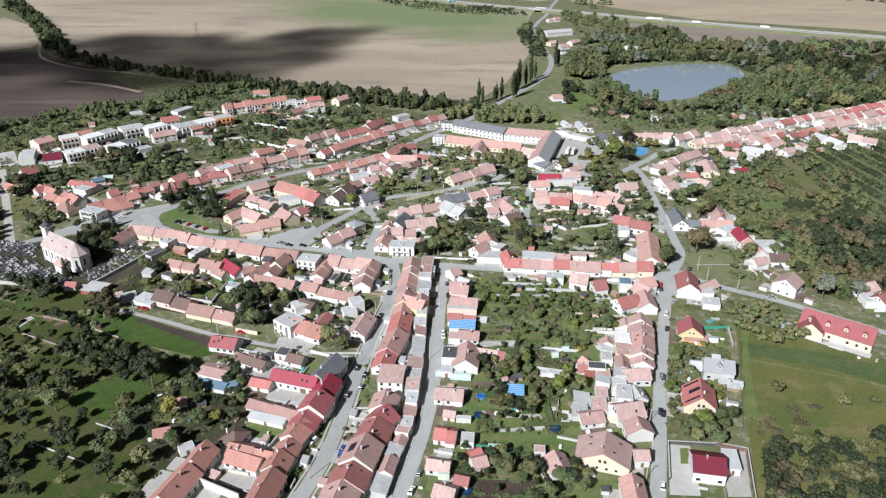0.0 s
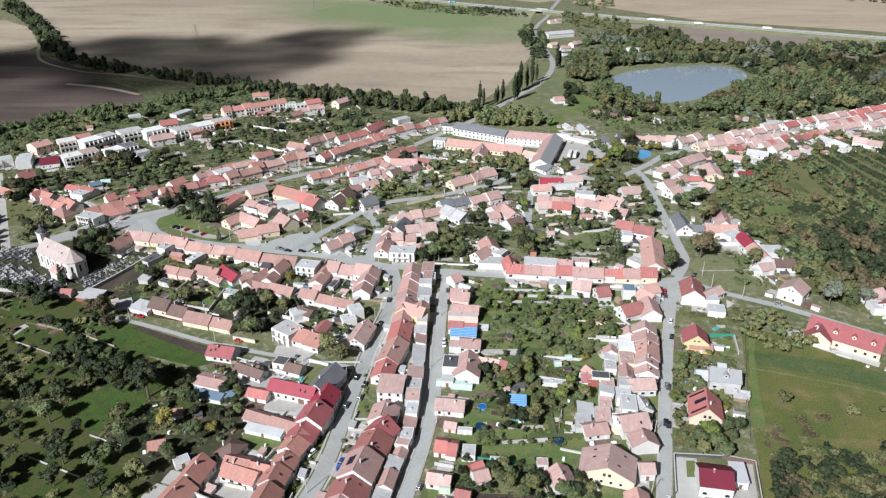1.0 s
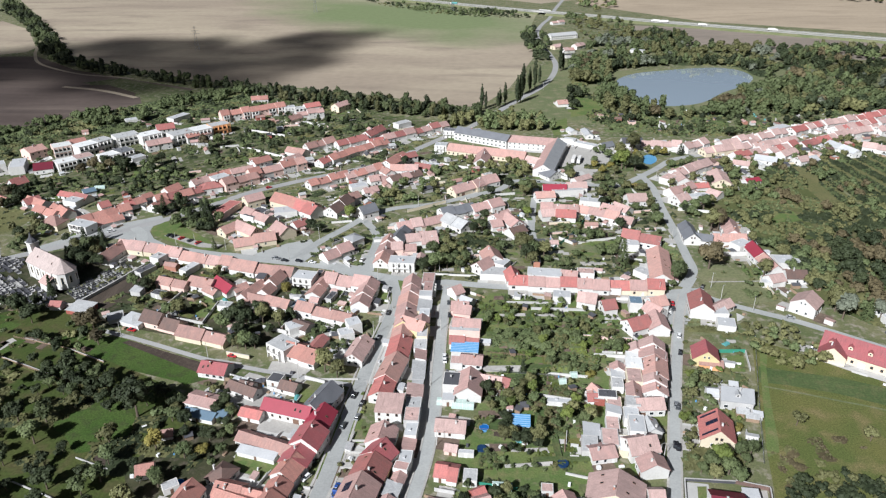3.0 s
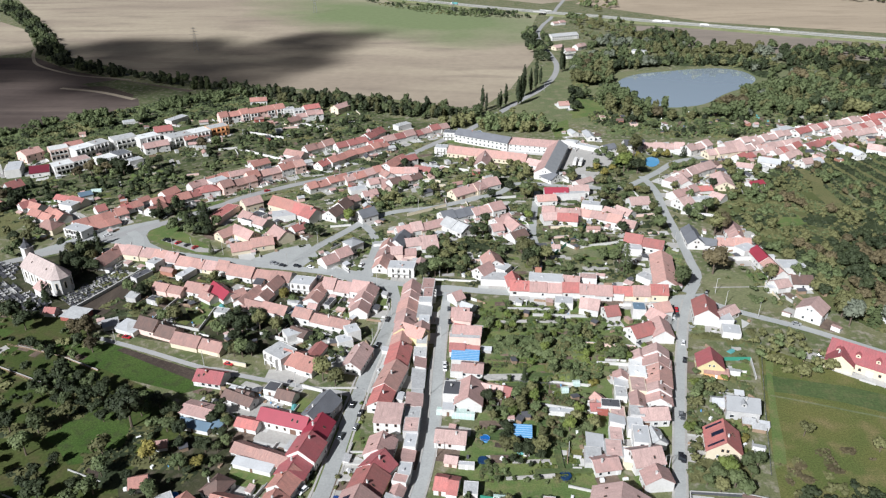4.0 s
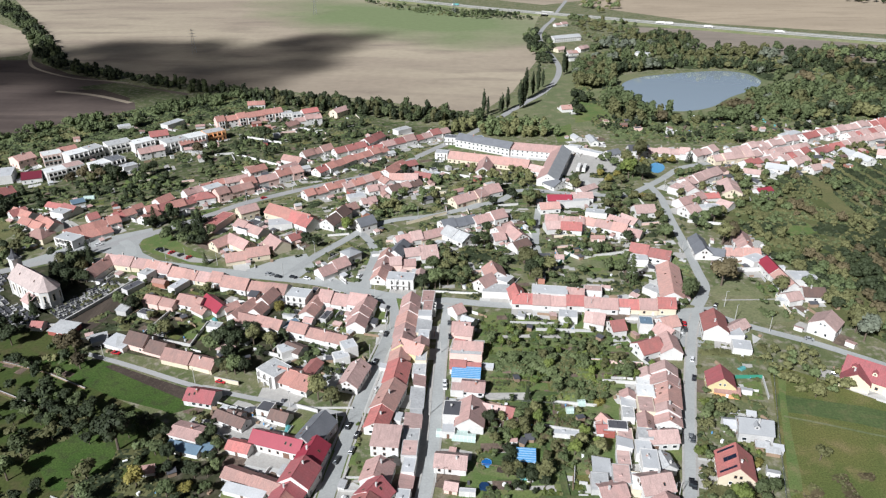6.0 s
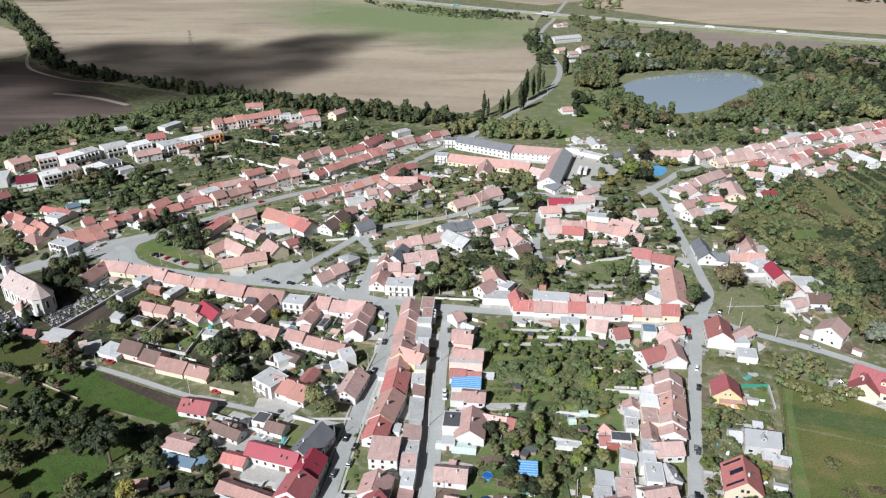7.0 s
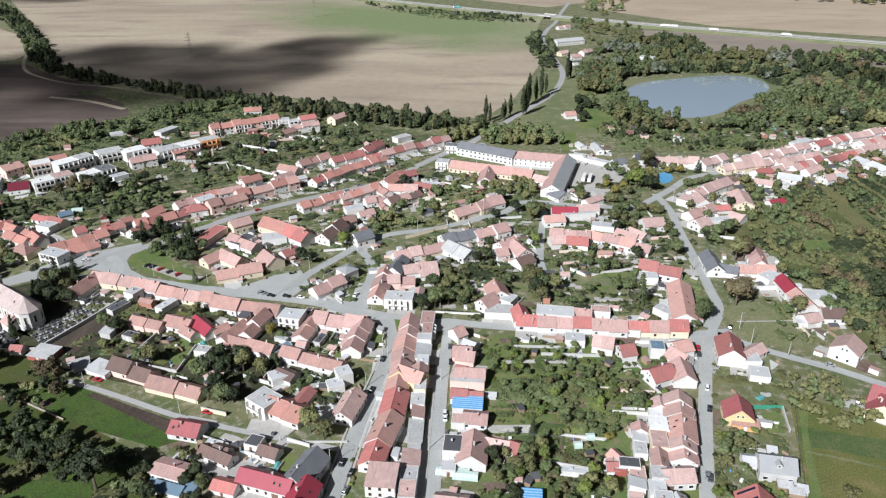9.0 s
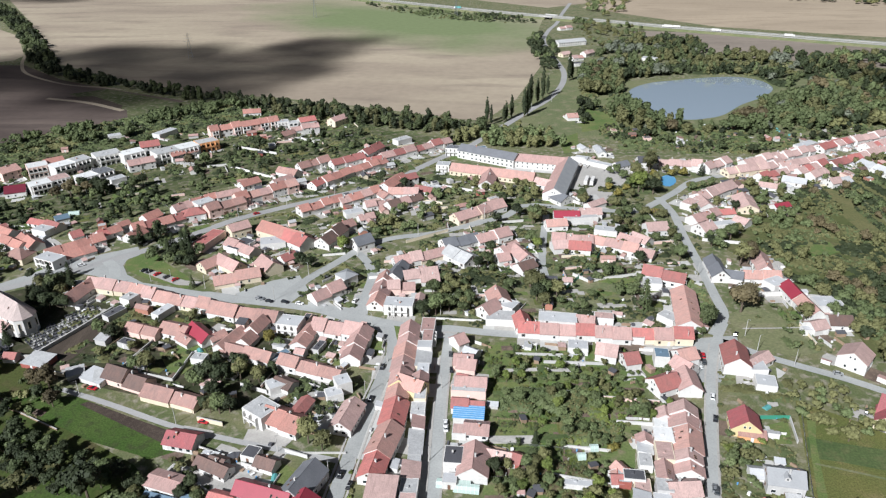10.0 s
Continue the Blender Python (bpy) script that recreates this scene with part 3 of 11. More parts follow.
def annexes(pts, n, depth, seed, low=2.6, high=5.6, roofs="xxmxmtxm", walls="wwwgwcw", face=None, skip=0.0):
    """Back buildings wall to wall along a street, behind the line pts, on its left-hand side."""
    rng = random.Random(seed)
    line = [Vector(p) for p in pts]
    total = sum((b - a).length for a, b in zip(line, line[1:]))

    def along(s):
        for a, b in zip(line, line[1:]):
            k = (b - a).length
            if s <= k:
                return a + (b - a) * (s / k), (b - a).normalized()
            s -= k
        return line[-1], (line[-1] - line[-2]).normalized()
    cuts = [0.0]
    for i in range(n):
        cuts.append(cuts[-1] + rng.uniform(0.6, 1.4))
    cuts = [c / cuts[-1] * total for c in cuts]
    for i in range(n):
        p, d = along((cuts[i] + cuts[i + 1]) / 2)
        dd = depth * rng.uniform(0.75, 1.05)
        m = p + Vector((-d.y, d.x)) * (dd / 2)
        L = cuts[i + 1] - cuts[i] - 0.05
        h = rng.uniform(low, high)
        turn = math.degrees(math.atan2(d.y, d.x)) if face is None else face
        kind = rng.choice(("flat", "flat", "mono", "gable") if face is None else ("flat", "flat", "mono", "gable"))
        if rng.random() < skip:
            continue
        roof, wall = rng.choice(roofs), rng.choice(walls)
        if kind == "gable":
            house(m.x, m.y, turn, L, dd, h * 0.8, h * 0.8 + dd * 0.32, rng.choice("tpd"), wall, "gable", seed + i, (0.05, 0.05), 0, 2)
        elif kind == "mono":
            house(m.x, m.y, turn, L, dd, h * 0.75, h, rng.choice("tpmx" if face is None else "mxmp"), wall, "mono", seed + i, (0.05, 0.05), 0, 2)
        else:
            house(m.x, m.y, turn, L, dd, h, h, roof, wall, "flat", seed + i, (0.05, 0.05), 0, 2)

# ---------------------------------------------------------------- trees


def ball(sub):
    bm = bmesh.new()
    bmesh.ops.create_icosphere(bm, subdivisions=sub, radius=1.0)
    v = np.array([q.co[:] for q in bm.verts])
    f = np.array([[q.index for q in p.verts] for p in bm.faces])
    bm.free()
    return v, f


BALL1, BALL2 = ball(1), ball(2)


def leaf_quads(rs, centre, radius, n, size, squash=1.0):
    """n leaf clumps over a round bough: (n, 4, 3) corners."""
    d = rs.normal(size=(n, 3))
    d /= np.linalg.norm(d, axis=1)[:, None]
    d[:, 2] = np.where(d[:, 2] < -0.55, -d[:, 2], d[:, 2])
    p = centre + d * radius * rs.uniform(0.80, 1.12, (n, 1)) * np.array([1, 1, squash])
    nrm = d + rs.normal(scale=0.38, size=(n, 3)) + np.array([0, 0, 0.35])
    nrm /= np.linalg.norm(nrm, axis=1)[:, None]
    a = np.cross(nrm, rs.normal(size=(n, 3)))
    a /= np.linalg.norm(a, axis=1)[:, None] + 1e-9
    b = np.cross(nrm, a)
    s = size * rs.uniform(0.55, 1.25, (n, 1))
    k = rs.uniform(0.5, 1.0, (n, 1))
    bend = nrm * s * 0.35
    return np.stack([p - a * s - b * s * k, p + a * s - b * s * k * 0.8 - bend, p + a * s * 0.8 + b * s * k, p - a * s * 0.9 + b * s * k - bend], axis=1)


def lumpy(rs, ballvf, centre, radius, squash=1.0):
    v, f = ballvf
    v = v * (radius * rs.uniform(0.78, 1.0, (len(v), 1))) * np.array([1, 1, squash]) + centre
    return v, f


def boughs(kind, rs):
    """The round masses of a crown, as (centre, radius, squash)."""
    out = []
    if kind == "round":
        out.append((np.array([0, 0, 5.2]), 2.5, 0.95))
        for i in range(9):
            g, e = rs.uniform(0, 6.28), rs.uniform(-0.4, 1.0)
            r = 2.1 * rs.uniform(0.8, 1.15)
            out.append((np.array([math.cos(g) * r * math.cos(e), math.sin(g) * r * math.cos(e), 5.0 + 2.3 * math.sin(e)]), rs.uniform(1.1, 1.75), 0.9))
    elif kind == "tall":
        for i in range(8):
            z = 3.0 + i * 0.62
            g, r = rs.uniform(0, 6.28), rs.uniform(0.3, 1.25)
            out.append((np.array([math.cos(g) * r, math.sin(g) * r, z]), (1.9 - 0.09 * abs(i - 3)) * rs.uniform(0.85, 1.1), 1.0))
    elif kind == "fruit":
        out.append((np.array([0, 0, 2.8]), 1.25, 0.8))
        for i in range(6):
            g = rs.uniform(0, 6.28)
            r = rs.uniform(0.9, 1.5)
            out.append((np.array([math.cos(g) * r, math.sin(g) * r, rs.uniform(2.2, 3.6)]), rs.uniform(0.6, 1.05), 0.85))
    elif kind == "poplar":
        for i in range(11):
            z = 2.5 + i * 1.55
            out.append((np.array([rs.uniform(-0.35, 0.35), rs.uniform(-0.35, 0.35), z]), 1.75 * (1 - abs(i - 4) / 10.5) + rs.uniform(-0.15, 0.2), 1.25))
    elif kind == "bush":
        for i in range(5):
            g, r = rs.uniform(0, 6.28), rs.uniform(0.2, 1.1)
            out.append((np.array([math.cos(g) * r, math.sin(g) * r, rs.uniform(0.55, 1.3)]), rs.uniform(0.7, 1.1), 0.85))
    return out


def crown_mesh(kind, seed, mat, n, size, core=BALL2, few=False):
    rs = np.random.RandomState(seed)
    V, F, k = [], [], 0
    if kind == "conifer":
        tiers = 11
        for i in range(tiers):
            z, r = 1.0 + i * 0.95, 2.5 * (1 - i / tiers) + 0.25
            m = int(9 + r * 12)
            g = rs.uniform(0, 6.28, m)
            rr = r * rs.uniform(0.55, 1.1, m)
            p = np.stack([np.cos(g) * rr, np.sin(g) * rr, z - rr * 0.22 + rs.uniform(-0.3, 0.3, m)], 1)
            t, u = np.stack([np.cos(g), np.sin(g), -0.35 + 0 * g], 1), np.stack([-np.sin(g), np.cos(g), 0 * g], 1)
            s = 0.55
            q = np.stack([p - t * s - u * 0.3, p - t * s + u * 0.3, p + t * s + u * 0.16, p + t * s - u * 0.16], 1)
            V.append(q.reshape(-1, 3))
            F.append(np.arange(m * 4).reshape(m, 4) + k)
            k += m * 4
        tri = []
    else:
        tri = []
        bl = boughs(kind, rs)
        bl = bl[:6] if few and kind == "round" else bl[::2] + bl[-1:] if few and kind == "tall" else bl[:4] if few and kind in ("fruit", "bush") else bl
        tot = sum(b[1] ** 2 for b in bl)
        for c, r, sq in bl:
            v, f = lumpy(rs, core, c, r * 0.92, sq)
            V.append(v)
            tri.append(f + k)
            k += len(v)
            m = max(6, int(n * r * r / tot))
            q = leaf_quads(rs, c, r, m, size, sq)
            V.append(q.reshape(-1, 3))
            F.append(np.arange(m * 4).reshape(m, 4) + k)
            k += m * 4
    V, quads = np.concatenate(V), np.concatenate(F)
    tris = np.concatenate(tri) if tri else np.zeros((0, 3), int)
    return V, quads, tris


def quick_mesh(name, V, quads, tris, mats, qm=None, tm=None):
    me = bpy.data.meshes.new(name)
    me.vertices.add(len(V))
    me.vertices.foreach_set("co", np.asarray(V, np.float32).ravel())
    nq, nt_ = len(quads), len(tris)
    me.loops.add(nq * 4 + nt_ * 3)
    me.loops.foreach_set("vertex_index", np.concatenate([quads.ravel(), tris.ravel()]).astype(np.int32))
    me.polygons.add(nq + nt_)
    starts = np.concatenate([np.arange(nq) * 4, nq * 4 + np.arange(nt_) * 3]).astype(np.int32)
    me.polygons.foreach_set("loop_start", starts)
    for m in mats:
        me.materials.append(m)
    if qm is not None:
        me.polygons.foreach_set("material_index", np.concatenate([qm, tm]).astype(np.int32))
    me.polygons.foreach_set("use_smooth", np.ones(nq + nt_, bool))
    me.update(calc_edges=True)
    me.validate()
    return me


def trunk_mesh(kind, seed):
    rng = random.Random(seed)
    g = Geo()
    h, r = {"round": (4.4, 0.28), "tall": (6.0, 0.26), "fruit": (2.4, 0.15), "poplar": (15, 0.3), "conifer": (9.5, 0.24), "bush": (0.9, 0.08)}[kind]
    lean = (rng.uniform(-0.2, 0.2), rng.uniform(-0.2, 0.2))
    mid = (lean[0] * 0.5, lean[1] * 0.5, h * 0.5)
    g.tube((0, 0, -0.1), mid, r, r * 0.75, 6, cap=False)
    g.tube(mid, (lean[0], lean[1], h), r * 0.75, r * 0.35, 6)
    if kind != "conifer":
        for i in range(5):
            a, z = rng.uniform(0, 6.28), h * rng.uniform(0.55, 0.95)
            o = {"round": 2.0, "tall": 1.3, "fruit": 1.1, "poplar": 0.7, "bush": 0.6}[kind]
            g.tube((lean[0] * 0.7, lean[1] * 0.7, z), (math.cos(a) * o, math.sin(a) * o, z + o * 0.7), r * 0.4, r * 0.12, 5)
    return g.mesh("trunk", BARK)


TREES, LOW = {}, {}
TREE_WORD = {"round": "broadleaf tree", "tall": "upright broadleaf tree", "fruit": "fruit tree", "poplar": "columnar poplar", "conifer": "conifer", "bush": "shrub"}
COLOUR_WORD = {"green": "green", "dark": "dark green", "olive": "olive-green", "yellow": "yellowing", "brown": "russet autumn", "silver": "silvery", "bright": "bright green"}
SPEC = {"round": (640, 0.30), "tall": (560, 0.30), "fruit": (330, 0.21), "poplar": (420, 0.36), "bush": (140, 0.23), "conifer": (0, 0)}
MAKE = [("tall", "green"), ("tall", "dark"), ("tall", "olive"), ("round", "green"), ("round", "dark"), ("round", "olive"), ("round", "brown"), ("round", "yellow"), ("fruit", "green"), ("fruit", "dark"), ("fruit", "olive"),
        ("fruit", "yellow"), ("fruit", "brown"), ("fruit", "bright"), ("poplar", "dark"), ("conifer", "dark"), ("bush", "green"), ("bush", "dark"), ("bush", "olive"),
        ("bush", "bright"), ("conifer", "green"), ("round", "silver"), ("bush", "yellow"), ("bush", "brown"), ("round", "bright")]
for i, (kind, colour) in enumerate(MAKE):
    TREES[kind, colour] = []
    for j in range(3 if kind in ("round", "fruit") and colour in ("green", "dark", "olive") else 2):
        V, Q, T = crown_mesh(kind, 100 * i + j, None, *SPEC[kind], core=BALL1)
        TREES[kind, colour].append((trunk_mesh(kind, 55 * i + j), quick_mesh("crown", V, Q, T, [LEAF[colour]])))
for kind in ("round", "tall", "poplar", "bush", "conifer", "fruit"):
    LOW[kind] = [crown_mesh(kind, 900 + j, None, {"bush": 60, "fruit": 100}.get(kind, 220), {"bush": 0.30, "fruit": 0.30}.get(kind, 0.36), core=BALL1, few=True) for j in range(4)]


FAR = {kind: [crown_mesh(kind, 950 + j, None, {"bush": 34, "fruit": 60, "poplar": 100}.get(kind, 130), {"bush": 0.4, "fruit": 0.42}.get(kind, 0.5), core=BALL1, few=True) for j in range(4)] for kind in LOW}


def keep_off(pts, half):
    """Open ground along a line that no tree or shed may stand on."""
    (x0, y0), (x1, y1) = pts
    FOOT.append(((x0 + x1) / 2, (y0 + y1) / 2, math.atan2(y1 - y0, x1 - x0), math.hypot(x1 - x0, y1 - y0) / 2, half))


def tree(x, y, kind="round", colour="green", size=1.0, seed=0, group=""):
    tr, cr = TREES[kind, colour][seed % len(TREES[kind, colour])]
    rng = random.Random(seed * 31 + int(x * 7) + int(y * 3))
    big = "large" if size > 1.15 else "small" if size < 0.8 else "leafy"
    if kind == "bush":
        return thing("shrub", Matrix.LocRotScale((x, y, -0.25 * size), Euler((0, 0, rng.uniform(0, 6.28))), (size, size, size * rng.uniform(0.88, 1.12))),
                     f"{big} {COLOUR_WORD[colour]} garden shrub rooted in the ground", "shrub", group, data=cr)
    ob = thing({"fruit": "fruit_tree", "round": "tree", "tall": "tree"}.get(kind, kind), Matrix.LocRotScale((x, y, 0), Euler((0, 0, rng.uniform(0, 6.28))), (size, size, size * rng.uniform(0.88, 1.12))),
               f"{big} {COLOUR_WORD[colour]} {TREE_WORD[kind]} rooted in the ground", "tree", group)
    part("trunk", tr, ob)
    part("crown", cr, ob)
    return ob


def inside(x, y, poly):
    c, j = False, len(poly) - 1
    for i in range(len(poly)):
        (xi, yi), (xj, yj) = poly[i], poly[j]
        if (yi > y) != (yj > y) and x < (xj - xi) * (y - yi) / (yj - yi) + xi:
            c = not c
        j = i
    return c


ROAD_CELLS, FOOT_CELLS = {}, {}


def index_ground():
    for line, hw in ROADS:
        for p in line:
            ROAD_CELLS.setdefault((int(p.x // 20), int(p.y // 20)), []).append((p.x, p.y, hw))
    for q in FOOT:
        FOOT_CELLS.setdefault((int(q[0] // 40), int(q[1] // 40)), []).append(q)


def is_free(x, y, gap):
    cx, cy = int(x // 20), int(y // 20)
    for i in (-1, 0, 1):
        for j in (-1, 0, 1):
            for px, py, hw in ROAD_CELLS.get((cx + i, cy + j), ()):
                if (px - x) ** 2 + (py - y) ** 2 < (hw + gap + 1.0) ** 2:
                    return False
    cx, cy = int(x // 40), int(y // 40)
    for i in (-1, 0, 1):
        for j in (-1, 0, 1):
            for fx, fy, a, hl, hd in FOOT_CELLS.get((cx + i, cy + j), ()):
                dx, dy = x - fx, y - fy
                u, v = dx * math.cos(a) + dy * math.sin(a), -dx * math.sin(a) + dy * math.cos(a)
                if abs(u) < hl + gap and abs(v) < hd + gap:
                    return False
    return True


PLACED = {}
SINGLE = 318.0      # trees farther from the village green than this are joined


def room(x, y, d):
    cx, cy = int(x // 6), int(y // 6)
    for i in (-1, 0, 1):
        for j in (-1, 0, 1):
            for px, py in PLACED.get((cx + i, cy + j), ()):
                if (px - x) ** 2 + (py - y) ** 2 < d * d:
                    return False
    return True


def spots(poly, n, seed, gap, d):
    rng = random.Random(seed)
    xs, ys = [p[0] for p in poly], [p[1] for p in poly]
    got = []
    for _ in range(n * 30):
        if len(got) >= n:
            break
        x, y = rng.uniform(min(xs), max(xs)), rng.uniform(min(ys), max(ys))
        if any(inside(x, y, p) for p in PONDS):
            continue
        if inside(x, y, poly) and is_free(x, y, gap) and room(x, y, d):
            got.append((x, y))
            PLACED.setdefault((int(x // 6), int(y // 6)), []).append((x, y))
    return got


def lone_tree(x, y, kind, colour, size, seed):
    """A single tree, moved aside where a wall or a road is in its way."""
    for i in range(40):
        a, d = i * 2.4, i * 0.25
        if is_free(x + d * math.cos(a), y + d * math.sin(a), 1.2):
            x, y = x + d * math.cos(a), y + d * math.sin(a)
            break
    PLACED.setdefault((int(x // 6), int(y // 6)), []).append((x, y))
    return tree(x, y, kind, colour, size, seed)


def grove(poly, n, mix, seed, sizes=(0.8, 1.2), gap=1.5, d=2.5, group="garden trees"):
    """Single trees over a piece of ground; mix: kind and colour in turn."""
    rng = random.Random(seed)
    far = []
    for x, y in spots(poly, n, seed, gap, d):
        kind, colour = rng.choice(mix)
        if math.hypot(x, y) < SINGLE:
            tree(x, y, kind, colour, rng.uniform(*sizes), rng.randrange(1000), group)
        else:
            far.append((x, y, kind, colour))
    if far:
        mass("tree_group", far, sorted({c for _, c in mix}), rng, sizes, f"mixed {group} and shrubs", "trees")


def stand_at(x, y, cell, seed):
    """Which stand of alike trees a place belongs to: a number between 0 and 1 for each patch of ground about cell wide."""
    i, j = int(x // cell), int(y // cell)
    best = (1e9, 0.0)
    for a in range(i - 1, i + 2):
        for b in range(j - 1, j + 2):
            r = random.Random(a * 7919 + b * 104729 + seed)
            dx, dy = (a + r.random()) * cell - x, (b + r.random()) * cell - y
            best = min(best, (dx * dx + dy * dy, r.random()))
    return best[1]


def wood(name, poly, n, mix, seed, sizes, label, gap=1.0, d=2.0, category="woods", stand=22.0, bare=0.0):
    """A thicket nobody could count, as one mesh: alike trees stand together, and a share of the stands is bare."""
    rng = random.Random(seed)
    at = []
    for x, y in spots(poly, n, seed, gap, d):
        k = stand_at(x, y, stand, seed)
        if k < bare:
            continue
        k = (k - bare) / (1 - bare)
        at.append((x, y, *(mix[int(k * len(mix))] if rng.random() < 0.75 else rng.choice(mix))))
    mass(name, at, sorted({c for _, c in mix}), rng, sizes, label, category)


def mass(name, at, colours, rng, sizes, label, category):
    V, Q, T, QM, TM, k = [], [], [], [], [], 0
    for x, y, kind, colour in at:
        v, q, t = rng.choice((FAR if y > 640 else LOW)[kind])
        s, a = rng.uniform(*sizes), rng.uniform(0, 6.28)
        c, sn = math.cos(a) * s, math.sin(a) * s
        V.append(np.stack([v[:, 0] * c - v[:, 1] * sn + x, v[:, 0] * sn + v[:, 1] * c + y, v[:, 2] * s * rng.uniform(0.85, 1.15) - (1.5 * s if kind in ("round", "tall") else 0.4 * s)], 1))
        Q.append(q + k)
        T.append(t + k)
        QM.append(np.full(len(q), colours.index(colour)))
        TM.append(np.full(len(t), colours.index(colour)))
        k += len(v)
    if V:
        me = quick_mesh(name, np.concatenate(V), np.concatenate(Q), np.concatenate(T), [LEAF[c] for c in colours], np.concatenate(QM), np.concatenate(TM))
        tagged(new(name, me), label, category, kind="stuff")


def lattice(rs, x, y, cell):
    """Smooth random heights between 0 and 1."""
    gx, gy = (x - x.min()) / cell, (y - y.min()) / cell
    i, j = gx.astype(int), gy.astype(int)
    r = rs.uniform(size=(i.max() + 2, j.max() + 2))
    u, v = gx - i, gy - j
    u, v = u * u * (3 - 2 * u), v * v * (3 - 2 * v)
    return (r[i, j] * (1 - u) + r[i + 1, j] * u) * (1 - v) + (r[i, j + 1] * (1 - u) + r[i + 1, j + 1] * u) * v


def sward(name, poly, step, low, high, colours, label, seed, cover=1.0, lump=4.0, turn=0.0, rows=0.0, hedges=0.0, tufts=1.0, gap=0.4, category="shrubs"):
    """Growth that closes over the ground: an uneven mat of leaves with tufts; rows: planted lines, hedges: lines between plots."""
    rs = np.random.RandomState(seed)
    px, py = np.array([p[0] for p in poly]), np.array([p[1] for p in poly])
    nx, ny = int((px.max() - px.min()) / step) + 2, int((py.max() - py.min()) / step) + 2
    X, Y = np.meshgrid(px.min() + np.arange(nx) * step, py.min() + np.arange(ny) * step, indexing="ij")
    X, Y = X + rs.uniform(-0.35, 0.35, X.shape) * step, Y + rs.uniform(-0.35, 0.35, X.shape) * step
    big, fine, tone = lattice(rs, X, Y, lump), lattice(rs, X, Y, step * 1.7), lattice(rs, X, Y, lump * 3)
    a = radians(turn)
    U, V_ = X * math.cos(a) + Y * math.sin(a), -X * math.sin(a) + Y * math.cos(a)
    want = lattice(rs, X, Y, lump * 1.6) < cover
    if hedges:
        want |= (np.abs((U / hedges) % 1.0 - 0.5) < 0.5 * step / hedges) & (lattice(rs, X, Y, 17.0) > 0.4)
    c, j = np.zeros(X.shape, bool), len(poly) - 1
    for i in range(len(poly)):
        t = (px[j] - px[i]) * (Y - py[i]) / (py[j] - py[i] + 1e-9) + px[i]
        c ^= ((py[i] > Y) != (py[j] > Y)) & (X < t)
        j = i
    ok = c & want
    if rows:
        ok &= np.sin(V_ * 6.2832 / rows) > (-0.35 if rows < 5 else 0.1)
    for i, j in zip(*np.nonzero(ok)):
        x, y = X[i, j], Y[i, j]
        ok[i, j] = is_free(x, y, gap) and not any(inside(x, y, q) for q in PONDS)
    h = low + (high - low) * np.clip(1.1 * np.sqrt(big) * (0.55 + 0.6 * fine) - 0.08, 0, 1)
    m = np.pad(ok.astype(float), 2)
    for _ in range(2):
        m[1:-1, 1:-1] = sum(m[1 + i:m.shape[0] - 1 + i, 1 + j:m.shape[1] - 1 + j] for i in (-1, 0, 1) for j in (-1, 0, 1)) / 9.0
    h = h * np.clip((m[2:-2, 2:-2] - 0.4) * 2.2, 0.12 if cover >= 1 else 0.55, 1.0)
    near = np.zeros(ok.shape, bool)
    near[:-1] |= ok[1:]
    near[1:] |= ok[:-1]
    near[:, :-1] |= ok[:, 1:]
    near[:, 1:] |= ok[:, :-1]
    Z = np.where(ok, h, -0.05)
    use = ok | near
    cell = (use[:-1, :-1] & use[1:, :-1] & use[1:, 1:] & use[:-1, 1:]) & (ok[:-1, :-1] | ok[1:, :-1] | ok[1:, 1:] | ok[:-1, 1:])
    ids = np.arange(X.size).reshape(X.shape)
    I, J = np.nonzero(cell)
    q = np.stack([ids[I, J], ids[I + 1, J], ids[I + 1, J + 1], ids[I, J + 1]], 1)
    tri = np.concatenate([q[:, [0, 1, 2]], q[:, [0, 2, 3]]])
    pick = np.clip((tone * 1.6 - 0.3 + rs.uniform(-0.25, 0.25, X.shape)) * len(colours), 0, len(colours) - 1).astype(int)
    tm = np.tile(pick[I, J], 2)
    base = np.stack([X, Y, Z], -1).reshape(-1, 3)
    K = np.nonzero(ok.ravel())[0]
    n = int(len(K) * tufts)
    if len(K) == 0:
        return
    K = K[rs.randint(0, len(K), n)]
    p = base[K] + rs.uniform(-0.5, 0.5, (n, 3)) * np.array([step, step, 0.35])
    nrm = rs.normal(size=(n, 3)) * 0.7 + np.array([-0.25, -0.35, 0.8])
    nrm /= np.linalg.norm(nrm, axis=1)[:, None]
    e = np.cross(nrm, rs.normal(size=(n, 3)))
    e /= np.linalg.norm(e, axis=1)[:, None] + 1e-9
    f = np.cross(nrm, e)
    s = rs.uniform(0.3, 0.62, (n, 1)) * step
    quad = np.stack([p - e * s - f * s * 0.6, p + e * s * 0.9 - f * s * 0.7, p + e * s + f * s * 0.6, p - e * s * 0.8 + f * s * 0.8], 1).reshape(-1, 3)
    keep = np.unique(tri)
    back = np.zeros(len(base), int)
    back[keep] = np.arange(len(keep))
    me = quick_mesh(name, np.concatenate([base[keep], quad]), np.arange(n * 4).reshape(n, 4) + len(keep), back[tri], [LEAF[k] for k in colours], pick.ravel()[K], tm)
    tagged(new(name, me), label, category, kind="stuff")


# ---------------------------------------------------------------- garden plots and clutter


